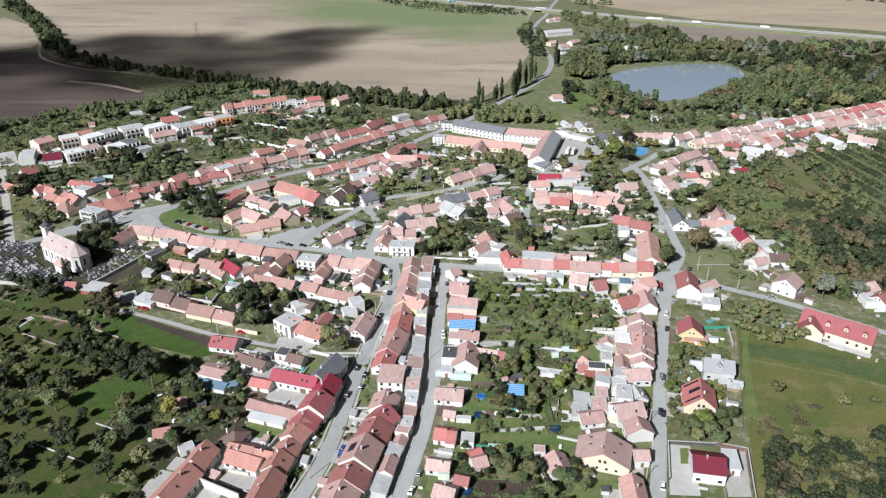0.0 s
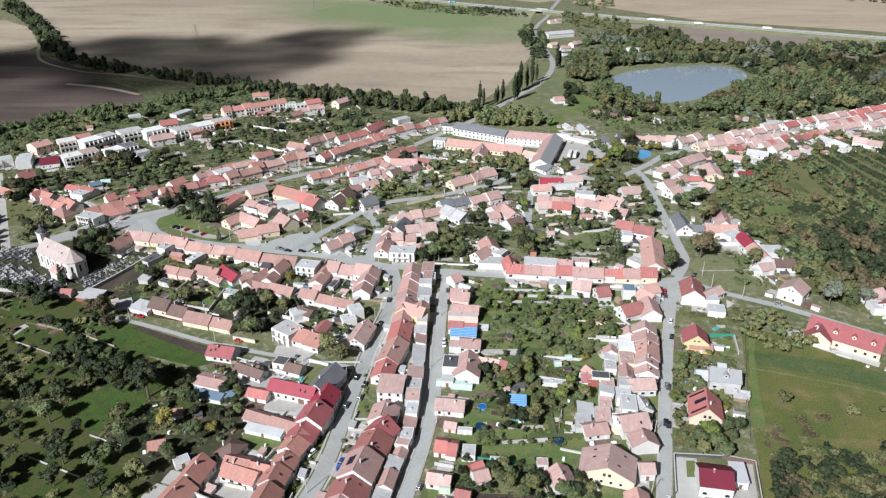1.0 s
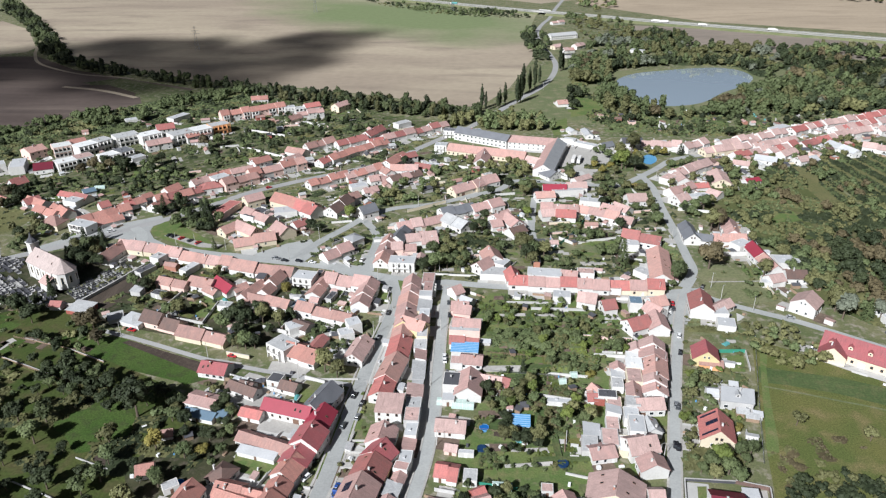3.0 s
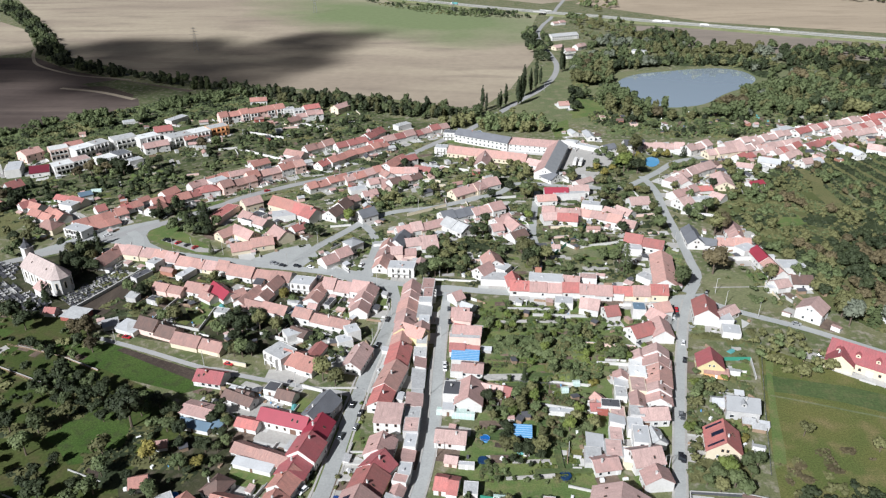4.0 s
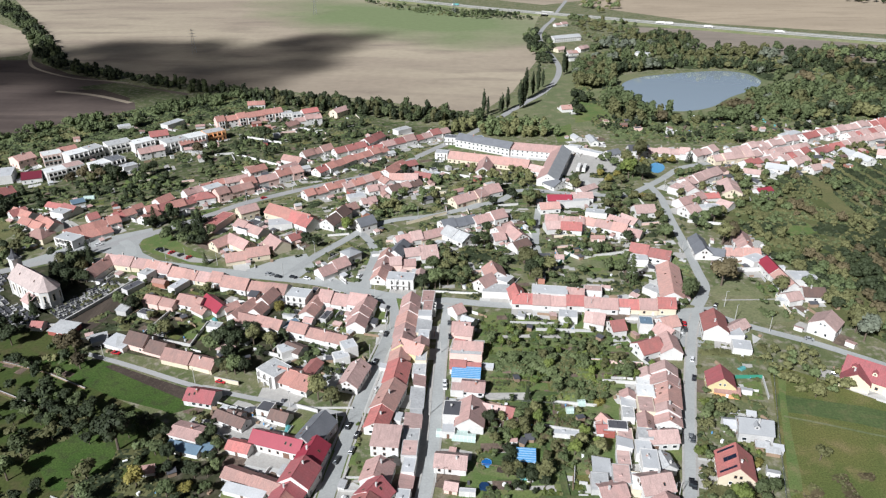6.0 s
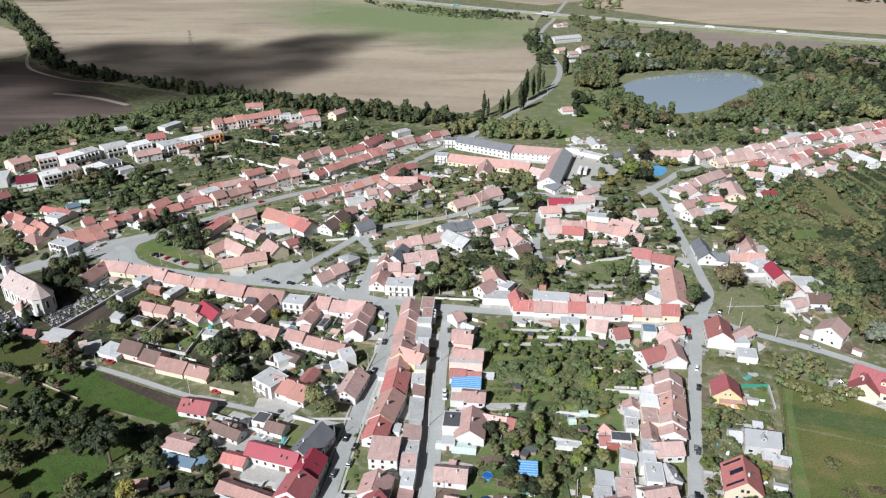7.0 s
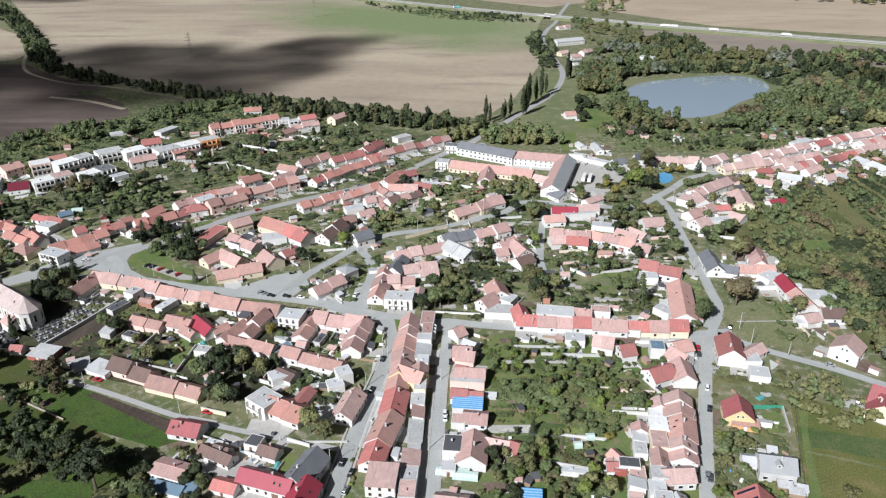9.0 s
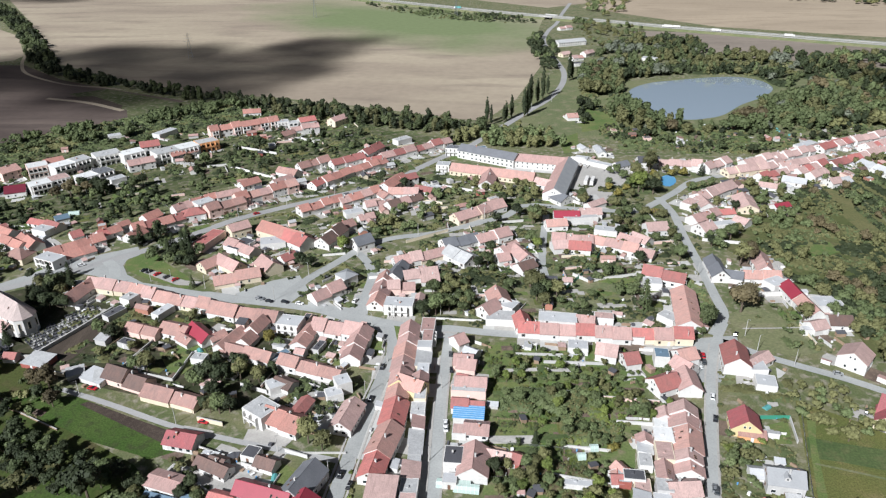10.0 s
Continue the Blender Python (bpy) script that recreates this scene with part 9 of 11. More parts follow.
fence([(7.9, 291.7), (39.5, 288.9)], 1.1, WOOD, "pale board garden fence between plots")
fence([(7.7, 277.8), (38.1, 275.2)], 1.2, METAL, "grey wire garden fence between plots")
fence([(5.2, 259.6), (49.4, 257.4)], 1.2, METAL, "grey wire garden fence between plots")
garden_wall([(32.4, 276.9), (49.6, 275.0)], 1.2, WALL["w"], "white garden wall")
fence([(1.4, 240.0), (15.3, 238.0)], 1.2, WOOD, "weathered wooden garden fence between plots")
garden_wall([(34.0, 217.5), (49.4, 213.5)], 1.0, CONCRETE, "grey garden wall")
fence([(-266.0, 538.8), (-194.9, 489.2)], 1.4, METAL, "grey wire garden fence between plots")
garden_wall([(-195.7, 581.5), (-151.7, 555.3)], 1.8, WALL["w"], "white garden wall")
garden_wall([(-200.1, 627.5), (-166.3, 612.4)], 1.8, WALL["w"], "white garden wall")
garden_wall([(-156.2, 654.3), (-137.3, 637.6)], 1.8, WALL["w"], "white garden wall")
garden_wall([(-40.4, 516.2), (-25.8, 511.1)], 2.0, WALL["c"], "cream garden wall")
garden_wall([(-27.5, 543.9), (-5.9, 534.8)], 2.0, WALL["w"], "white garden wall")
garden_wall([(-44.4, 450.7), (-19.8, 468.1)], 2.0, WALL["c"], "cream garden wall")
garden_wall([(46.4, 534.1), (67.0, 514.1)], 2.0, WALL["w"], "white factory yard wall")
garden_wall([(50.8, 413.3), (58.2, 406.1), (85.5, 414.5)], 1.8, WALL["w"], "white garden wall")
garden_wall([(133.1, 460.5), (156.7, 456.0)], 1.8, WALL["w"], "white garden wall")
garden_wall([(-147.7, 314.8), (-131.1, 310.6), (-130.0, 330.7)], 1.5, CONCRETE, "grey garden wall")
garden_wall([(-158.5, 314.3), (-152.5, 340.8)], 1.3, CONCRETE, "grey garden wall")
fence([(-203.3, 275.0), (-177.3, 264.5), (-159.0, 261.6)], 1.2, WOOD, "weathered board fence in the orchard")
fence([(-216.2, 295.6), (-188.1, 288.0), (-175.8, 284.2)], 1.2, WOOD, "weathered board fence in the orchard")
fence([(-39.5, 208.3), (-44.0, 209.6)], 1.0, WOOD, "wooden fence of a front garden")
fence([(131.6, 309.1), (119.7, 270.7), (106.3, 225.3)], 1.4, METAL, "grey wire fence along the meadow")
fence([(46.1, 398.5), (63.8, 425.3), (71.7, 446.1)], 2.2, GREEN_PAINT, "tall green clipped boundary fence")
pool(5.0, 240.6, 1.9)
pool(4.1, 229.0, 1.8, 1)
pool(33.5, 222.3, 2.1, 1)
pool(-0.1, 188.3, 2.0, 1)
pool(64.0, 226.2, 2.0, 1)
pool(-102.4, 207.2, 1.6)
# Oval water pool, drawn as a flat blue sheet.
sheet("play_court", [(p.x, p.y) for p in smooth_line([(131.5, 568.2), (137.9, 573.7), (142.3, 569.9), (141.2, 559.4), (134.6, 550.4), (129.9, 554.0)] + [(131.5, 568.2), (137.9, 573.7), (142.3, 569.9), (141.2, 559.4), (134.6, 550.4), (129.9, 554.0)][:1], 2)[:-1]], 0.14, BASIN_BLUE, "blue oval water pool beside the road", "basin")
flowerbed(114.8, 503.8, 5.5)
greenhouse(-190.2, 384.2, 20, 5, 3)
greenhouse(-268.6, 486.7, 15, 7, 4)
greenhouse(-3.5, 254.0, -5, 9, 4)
greenhouse(43.6, 276.3, 5, 3, 3)
greenhouse(38.4, 271.6, 5, 3, 3)
greenhouse(-8.1, 255.7, -5, 12, 4)
greenhouse(11.2, 210.4, -5, 7, 3)
truck(76.4, 556.1, 75)
truck(80.5, 554.9, 75)
truck(76.7, 601.4, -12)
pylon(-384.8, 1000.9, 32, 20)
pylon(-296.6, 1359.4, 32, 20)
pylon(-47.6, 1360.5, 30, 20)
highway([(-304.0, 1638.8), (-171.1, 1542.7), (-75.8, 1473.8), (11.1, 1411.0), (100.7, 1353.5), (192.4, 1300.7), (275.7, 1246.2), (353.6, 1201.7), (425.7, 1160.4), (492.8, 1122.1), (567.1, 1082.1), (670.9, 1025.6)])
truck(443.0, 1150.6, -20, z=3.21)
truck(352.1, 1196.3, -20, z=3.21)
truck(286.8, 1234.7, 160, z=3.21)
truck(298.9, 1229.1, 160, z=3.21)
truck(-47.7, 1449.6, 160, "teal", z=3.21)
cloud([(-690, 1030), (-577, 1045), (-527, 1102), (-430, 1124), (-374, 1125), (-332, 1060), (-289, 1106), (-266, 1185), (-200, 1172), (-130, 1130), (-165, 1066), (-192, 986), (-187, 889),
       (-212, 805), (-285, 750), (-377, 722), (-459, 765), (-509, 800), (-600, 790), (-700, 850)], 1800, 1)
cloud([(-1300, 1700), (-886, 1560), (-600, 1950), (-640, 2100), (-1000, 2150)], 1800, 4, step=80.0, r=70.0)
# Unseen thin cloud, added only to dim the wood right of the pond.
cloud([(350, 930), (484, 985), (600, 960), (620, 833), (443, 740), (345, 800)], 1800, 5, THIN_SHADE_CLOUD)
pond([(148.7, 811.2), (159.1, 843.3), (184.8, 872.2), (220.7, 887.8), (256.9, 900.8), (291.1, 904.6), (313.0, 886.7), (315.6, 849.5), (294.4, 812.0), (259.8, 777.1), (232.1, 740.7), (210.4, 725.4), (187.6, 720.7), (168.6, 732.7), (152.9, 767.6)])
garden_wall([(-94.1, 188.0), (-77.4, 180.9)], 3.6, WALL["w"], "tall white gable wall closing a farmyard", 0.35)
garden_wall([(-45.2, 231.3), (-37.9, 231.6)], 0.8, CONCRETE, "low concrete front garden wall")
garden_wall([(-46.5, 225.0), (-39.8, 225.3)], 0.8, CONCRETE, "low concrete front garden wall")
garden_wall([(-46.9, 217.0), (-40.8, 217.3)], 0.8, CONCRETE, "low concrete front garden wall")
fence([(0.6, 211.5), (16.4, 209.1)], 1.5, GREEN_PAINT, "dark green board fence between gardens")
fence([(2.8, 197.0), (21.8, 195.0)], 1.3, WOOD, "weathered wooden garden fence between plots")
fence([(-5.7, 208.8), (6.8, 197.7)], 1.2, METAL, "grey wire garden fence between plots")
car(-65.0, 188.2, 76, "white", 0)
car(-45.6, 204.1, 16, "blue", 1)
garden_wall([(-97.1, 250.2), (-85.0, 242.1)], 1.8, WALL["w"], "stained white yard wall")
garden_wall([(-104.8, 269.6), (-92.9, 265.3)], 1.8, WALL["w"], "stained white yard wall")
garden_wall([(-86.0, 262.0), (-76.2, 258.5)], 1.8, WALL["w"], "stained white yard wall")
garden_wall([(-71.8, 269.8), (-62.5, 266.6)], 1.6, WALL["w"], "stained white yard wall")
garden_wall([(-85.5, 194.7), (-77.8, 193.0)], 1.4, WALL["c"], "cream courtyard wall")
fence([(17.2, 311.8), (41.7, 310.0)], 1.1, METAL, "grey wire garden fence between plots")
garden_wall([(16.8, 336.5), (44.4, 336.5)], 1.2, WALL["g"], "grey garden wall")
garden_wall([(54.4, 291.5), (69.9, 290.5)], 1.5, WALL["w"], "white garden wall behind the yards")
garden_wall([(-213.8, 280.1), (-196.1, 273.0), (-179.9, 266.2)], 0.8, WOOD, "low weathered plank wall across the orchard", 0.25)
garden_wall([(-210.1, 294.5), (-187.7, 288.2), (-164.1, 277.6)], 0.8, WOOD, "low weathered plank wall across the orchard", 0.25)
garden_wall([(-164.7, 206.3), (-151.2, 201.2), (-138.7, 196.4)], 0.6, CONCRETE, "low grey plank wall across the orchard", 0.25)
garden_wall([(-145.9, 218.2), (-131.2, 212.8)], 0.5, CONCRETE, "low grey edging wall beside the orchard beds", 0.25)
sheet("yard", [(-220.8, 289.2), (-217.0, 295.5), (-212.1, 292.0), (-214.5, 283.6)], 0.1, PAVING, "pale gravel patch in the orchard", "yard")

# ---------------------------------------------------------------- trees, gardens and woods
keep_off([(-200.3, 326.4), (-184.6, 358.3)], 7)
keep_off([(53.2, 400.2), (71.6, 399.0)], 4)
keep_off([(-206.0, 285.0), (-178.0, 274.0)], 4.5)
keep_off([(-212.0, 306.0), (-196.0, 303.0)], 7)
keep_off([(104.0, 752.0), (114.0, 700.0)], 11)
keep_off([(-174.0, 286.0), (-119.0, 263.5)], 11)
keep_off([(243.5, 549.0), (241.5, 456.0)], 3.5)
keep_off([(196.5, 372.0), (193.0, 349.0)], 3.0)
keep_off([(188.3, 450.2), (207.9, 450.9)], 7)
FOOT.append((-148.0, 234.6, 0.3, 15, 8))
index_ground()
back_sheds([(-266.8, 471.3), (-183.2, 541.5), (-73.3, 648.0), (6.8, 560.3), (14.6, 512.4), (-53.7, 468.9), (-100.7, 440.0), (-178.9, 541.6), (-221.3, 504.6), (-244.4, 434.9)], 24, 91, 30)
back_sheds([(-198.4, 369.1), (-91.4, 366.8), (-57.4, 344.4), (-70.1, 294.9), (-108.2, 302.2), (-161.2, 314.2)], 9, 92, -15)
back_sheds([(-60.0, 459.2), (105.2, 465.0), (111.9, 415.5), (102.4, 374.2), (-30.6, 369.1)], 5, 93, 0)
back_sheds([(147.6, 552.0), (194.3, 553.5), (358.9, 668.9), (316.9, 583.3), (183.1, 518.0)], 18, 94, 15)
back_sheds([(-400.9, 590.0), (-297.1, 641.6), (-234.3, 670.3), (-110.6, 692.8), (-120.8, 629.8), (-240.5, 552.5), (-325.2, 469.3)], 16, 95, 25)
back_sheds([(95.2, 718.3), (181.3, 672.7), (272.3, 661.2), (264.7, 641.0), (122.9, 628.8)], 10, 96, 10)
FOOT_CELLS.clear()
ROAD_CELLS.clear()
index_ground()
house_yards(60)
paved_yards(78)
yard_clutter(79)
allotment_beds([(111.5, 718.7), (179.1, 680), (300, 715), (413, 737), (398, 706), (287, 661), (217.2, 626.8), (169.8, 625.4), (124.3, 636.9), (100.9, 679.6)], 260, 80, 68)
allotment_beds([(-447.0, 585.6), (-390.2, 622.0), (-298.9, 697.7), (-199.5, 742.9), (-129.3, 740.2), (-76.2, 674.7), (-133.4, 595.0), (-213.3, 516.3), (-295.1, 458.6), (-338.6, 431.5)], 240, 81, 28)
allotment_beds([(5.7, 344.1), (78.7, 336.3), (74.9, 316.4), (49.6, 283.3), (40.9, 219.6), (3.1, 218.0)], 120, 82, 2)
allotment_beds([(-37.2, 451.0), (23.9, 548.1), (105, 520), (105.5, 370.7), (-29.1, 371.2)], 130, 83, 5)
plots([(-100.7, 440.0), (-69.2, 532.8), (-19.5, 559.5), (23.9, 548.1), (115.2, 515.7), (115.5, 431.1), (78.3, 373.2), (18.6, 390.6), (-30.6, 369.1), (-68.4, 416.6)], 42, 171, 10, [PAVING, CONCRETE, PAVING, SOIL], (6, 14))
plots([(-212.7, 483.3), (-160.6, 555.1), (-73.3, 648.0), (-44.8, 545.9), (-100.7, 440.0), (-137.5, 406.4)], 26, 172, 25, [PAVING, CONCRETE, PAVING, SOIL], (6, 14))
plot_walls([(-100.7, 440.0), (-69.2, 532.8), (-19.5, 559.5), (23.9, 548.1), (115.2, 515.7), (115.5, 431.1), (78.3, 373.2), (18.6, 390.6), (-30.6, 369.1), (-68.4, 416.6)], 26, 173, 10)
plot_walls([(-320.9, 550.0), (-254.9, 625.9), (-137.7, 722.6), (-51.8, 631.8), (-115.1, 508.1), (-224.2, 472.8)], 22, 174, 25)
plot_walls([(-195.4, 362.9), (-90.0, 360.7), (-59.6, 323.2), (-105.5, 293.5), (-161.2, 314.2)], 4, 175, -18)
plot_walls([(151.9, 552.2), (198.3, 566.4), (265.6, 607.1), (350.4, 651.7), (320.3, 590.3), (179.7, 507.0)], 10, 176, 15)
clutter([(110.1, 708.6), (293.4, 703.7), (264.7, 641.0), (122.9, 628.8)], 26, 177)
plots([(5.7, 344.1), (78.7, 336.3), (74.9, 316.4), (49.6, 283.3), (40.9, 219.6), (3.1, 218.0)], 40, 71, 3, [GRASS, GREEN_STRIP, MEADOW, GRASS, SOIL])
plots([(-201.5, 375.6), (-128.0, 365.4), (-96.9, 340.1), (-116.4, 311.2), (-143.1, 310.1), (-185.3, 318.2)], 24, 72, -22, [SOIL, GRASS, SOIL, MEADOW, PAVING])
plots([(-344.8, 500.5), (-227.2, 553.0), (-118.2, 673.5), (-19.5, 559.5), (-54.7, 478.6), (-86.4, 440.5), (-178.9, 541.6), (-234.1, 477.5), (-307.7, 441.5)], 30, 73, 25, [SOIL, GRASS, GREEN_STRIP, MEADOW], (6, 14))
plots([(-36.5, 442.2), (103.5, 455.9), (90.4, 373.7), (-30.6, 369.1)], 30, 74, 5, [SOIL, GRASS, MEADOW, PAVING])
plots([(-245.8, 328.9), (-185.6, 313.3), (-161.8, 267.0), (-214.4, 280.6)], 14, 75, -15, [SOIL, CLEARING, SOIL])
plots([(108.7, 698.7), (274.3, 666.5), (259.9, 640.8), (113.3, 628.5)], 20, 76, 5, [SOIL, GRASS, MEADOW], (6, 14))
clutter([(5.7, 344.1), (82.8, 336.4), (72.3, 284.3), (43.9, 219.8), (-6.6, 217.6), (-9.6, 297.3)], 14, 81)
clutter([(-201.5, 375.6), (-61.0, 368.0), (-51.3, 304.5), (-85.3, 294.3), (-159.1, 309.5)], 30, 82)
clutter([(-130.9, 236.4), (-77.9, 262.6), (-64.5, 246.8), (-80.4, 188.1), (-112.1, 186.7)], 6, 83)
clutter([(-100.7, 440.0), (14.6, 512.4), (110.6, 456.2), (93.4, 373.8), (-30.6, 369.1)], 22, 84)
clutter([(102.9, 319.9), (131.7, 321.0), (99.8, 227.4), (78.2, 226.5)], 16, 85)
lone_tree(129.8, 378.3, "round", "brown", 2.2, 513)
lone_tree(109.8, 362.3, "round", "green", 1.5, 514)
lone_tree(104.0, 356.3, "fruit", "green", 1.2, 515)
lone_tree(82.3, 378.4, "conifer", "green", 1.5, 516)
lone_tree(29.3, 385.6, "round", "dark", 1.35, 517)
lone_tree(32.9, 377.9, "round", "olive", 1.1, 518)
lone_tree(-21.5, 369.5, "round", "green", 1.5, 519)
lone_tree(-27.3, 366.1, "round", "dark", 1.25, 520)
lone_tree(-14.9, 372.9, "round", "green", 1.1, 521)
lone_tree(-7.8, 370.0, "round", "green", 0.95, 522)
lone_tree(-24.2, 389.0, "round", "green", 1.2, 523)
lone_tree(-219.9, 335.4, "conifer", "dark", 0.85, 524)
lone_tree(-73.2, 436.7, "round", "bright", 1.15, 525)
lone_tree(-64.0, 274.8, "round", "olive", 1.35, 526)
lone_tree(-58.0, 271.3, "round", "olive", 1.1, 527)
lone_tree(-117.6, 223.6, "round", "yellow", 1.1, 529)
lone_tree(-99.3, 221.6, "fruit", "yellow", 1.3, 530)
lone_tree(50.9, 276.5, "bush", "yellow", 1.5, 531)
lone_tree(109.9, 250.9, "bush", "bright", 1.2, 532)
lone_tree(103.6, 244.5, "bush", "yellow", 1.4, 533)
lone_tree(90.2, 224.7, "round", "bright", 1.1, 534)
lone_tree(86.0, 221.3, "round", "green", 1.0, 535)
lone_tree(92.0, 219.9, "round", "green", 1.0, 536)
lone_tree(126.6, 247.8, "fruit", "olive", 1.5, 537)
lone_tree(151.0, 240.0, "fruit", "olive", 1.5, 538)
lone_tree(164.4, 243.1, "fruit", "olive", 1.1, 539)
lone_tree(-96.9, 340.1, "round", "yellow", 1.0, 541)
lone_tree(-171.4, 290.8, "round", "brown", 1.1, 542)
lone_tree(151.7, 428.4, "round", "brown", 1.6, 543)
lone_tree(145.0, 428.2, "round", "olive", 1.7, 544)
lone_tree(21.9, 278.3, "conifer", "dark", 0.6, 545)
lone_tree(171.9, 506.8, "round", "dark", 1.0, 546)
lone_tree(136.4, 452.7, "round", "dark", 1.0, 547)
lone_tree(142.9, 457.3, "round", "green", 1.1, 548)
lone_tree(216.3, 623.7, "round", "dark", 1.2, 549)
lone_tree(125.0, 577.4, "round", "olive", 1.9, 550)
lone_tree(113.7, 563.7, "round", "olive", 1.6, 551)
lone_tree(113.4, 538.7, "round", "green", 1.1, 552)
lone_tree(103.1, 526.6, "round", "olive", 1.0, 553)
lone_tree(69.0, 514.2, "round", "olive", 1.2, 554)
lone_tree(14.6, 512.4, "round", "dark", 1.2, 555)
lone_tree(20.2, 496.4, "round", "dark", 1.2, 556)
lone_tree(10.2, 480.8, "round", "dark", 1.0, 557)
lone_tree(4.4, 423.1, "round", "green", 1.2, 558)
lone_tree(-0.7, 419.0, "round", "dark", 1.0, 559)
lone_tree(6.2, 439.5, "round", "dark", 1.0, 560)
lone_tree(33.1, 481.6, "round", "olive", 1.3, 561)
lone_tree(39.4, 491.9, "round", "olive", 1.2, 562)
lone_tree(29.5, 448.9, "round", "green", 1.2, 563)
lone_tree(34.6, 444.8, "round", "bright", 0.9, 564)
lone_tree(85.1, 464.3, "round", "dark", 1.0, 565)
lone_tree(-95.5, 415.6, "round", "dark", 0.9, 566)
lone_tree(-101.5, 419.3, "round", "dark", 1.1, 567)
lone_tree(-62.1, 545.3, "round", "dark", 1.0, 568)
lone_tree(-66.4, 545.2, "round", "dark", 1.1, 569)
lone_tree(0.8, 261.1, "round", "dark", 0.9, 571)
lone_tree(15.3, 258.3, "round", "olive", 0.8, 572)
lone_tree(19.8, 260.2, "round", "olive", 0.75, 573)
lone_tree(42.0, 279.2, "conifer", "green", 0.55, 574)
lone_tree(179.7, 327.7, "round", "silver", 1.6, 575)
lone_tree(179.2, 335.1, "round", "olive", 1.5, 576)
lone_tree(191.6, 328.2, "conifer", "green", 1.2, 577)
lone_tree(202.2, 328.6, "round", "silver", 1.3, 578)
lone_tree(82.1, 326.3, "fruit", "green", 1.0, 579)
lone_tree(-275.6, 401.3, "round", "dark", 1.1, 580)
lone_tree(-268.8, 401.6, "round", "olive", 1.1, 581)
grove([(97.3, 797.4), (109.2, 759.6), (100.0, 696.6), (88.3, 696.2)], 14, [("round", "green"), ("round", "dark")], 402, (1.0, 1.5), 0.5, 4.0, "pond bank trees")
lone_tree(4.8, 705.8, "poplar", "dark", 1.37, 583)
lone_tree(8.6, 701.9, "poplar", "dark", 0.91, 584)
lone_tree(26.8, 716.5, "poplar", "dark", 1.04, 585)
lone_tree(32.5, 722.9, "poplar", "dark", 1.30, 586)
lone_tree(36.7, 731.4, "poplar", "dark", 1.49, 587)
lone_tree(40.3, 735.8, "poplar", "dark", 1.56, 588)
lone_tree(47.1, 758.1, "poplar", "dark", 1.49, 589)
lone_tree(52.2, 767.4, "poplar", "dark", 1.56, 590)
lone_tree(56.6, 781.7, "poplar", "dark", 1.43, 591)
lone_tree(62.4, 796.5, "poplar", "dark", 1.56, 592)
lone_tree(68.7, 817.1, "poplar", "dark", 1.17, 593)
lone_tree(97.8, 879.3, "poplar", "dark", 1.69, 594)
lone_tree(101.7, 885.4, "poplar", "dark", 1.30, 595)
lone_tree(22.3, 710.3, "poplar", "dark", 0.91, 596)
grove([(-116.8, 240.0), (-94.7, 242.4), (-87.2, 218.9), (-97.9, 213.0), (-111.3, 222.3)], 13, [("round", "dark"), ("fruit", "dark"), ("round", "green"), ("bush", "dark")], 301, (0.65, 1.0), 0.8, 2.6, "garden trees")
grove([(-118.9, 250.5), (-98.3, 250.1), (-91.0, 238.1), (-110.2, 231.8)], 10, [("round", "dark"), ("fruit", "dark"), ("round", "green"), ("bush", "dark")], 302, (0.55, 0.85), 0.8, 2.6, "garden trees")
grove([(12.0, 246.1), (28.1, 246.7), (25.9, 224.6), (12.6, 224.1)], 9, [("round", "dark"), ("round", "olive"), ("fruit", "dark")], 303, (0.55, 0.85), 0.8, 2.8, "garden trees")
grove([(7.4, 208.7), (25.8, 208.9), (23.8, 195.1), (8.8, 195.6)], 12, [("round", "green"), ("round", "olive"), ("fruit", "green"), ("round", "dark")], 304, (0.6, 0.9), 0.8, 2.6, "garden trees")
grove([(24.1, 199.3), (32.9, 196.9), (30.5, 182.4), (21.9, 182.1)], 6, [("round", "dark"), ("fruit", "dark"), ("round", "green"), ("bush", "dark")], 305, (0.6, 0.9), 0.8, 2.6, "garden trees")
grove([(33.4, 201.6), (43.8, 203.8), (40.4, 185.4), (31.7, 185.0)], 6, [("round", "green"), ("round", "olive"), ("fruit", "green"), ("round", "dark")], 306, (0.55, 0.8), 0.8, 2.6, "garden trees")
grove([(-123.0, 217.4), (-105.8, 213.3), (-104.5, 204.0), (-118.8, 203.4)], 7, [("round", "dark"), ("fruit", "dark"), ("round", "green"), ("bush", "dark")], 307, (0.6, 0.9), 0.8, 2.6, "garden trees")
sward("garden_plants", [(-5.8, 214.3), (45.2, 213.3), (41.3, 185.4), (-6.8, 183.4)], 0.9, 0.15, 1.4, ["green", "olive", "dark", "green"], "low garden plants, hedges and vegetable rows", 308, cover=0.42, lump=3.0, turn=85, hedges=8.0)
wood("woodland", [(403.1, 1029.5), (613.6, 987.7), (449.9, 707.9), (303.8, 690.7), (325.4, 802.7)], 230, [("round", "dark"), ("round", "green"), ("tall", "dark"), ("round", "dark"), ("round", "brown"), ("tall", "green"), ("round", "dark"), ("round", "olive")], 309, (1.2, 2.2), "tall dark wood near the pond", 0.5, 4.8, stand=34, bare=0.12)
sward("orchard_plants", [(-289.3, 322), (-222, 299), (-168, 275), (-127, 257), (-92, 226), (-108, 207), (-113, 176), (-112, 156), (-210, 152), (-300, 280)], 1.3, 0.1, 0.8, ["olive", "dark", "olive"], "rank grass and low bushes under the orchard trees", 451, cover=0.30, lump=5.0, turn=20)
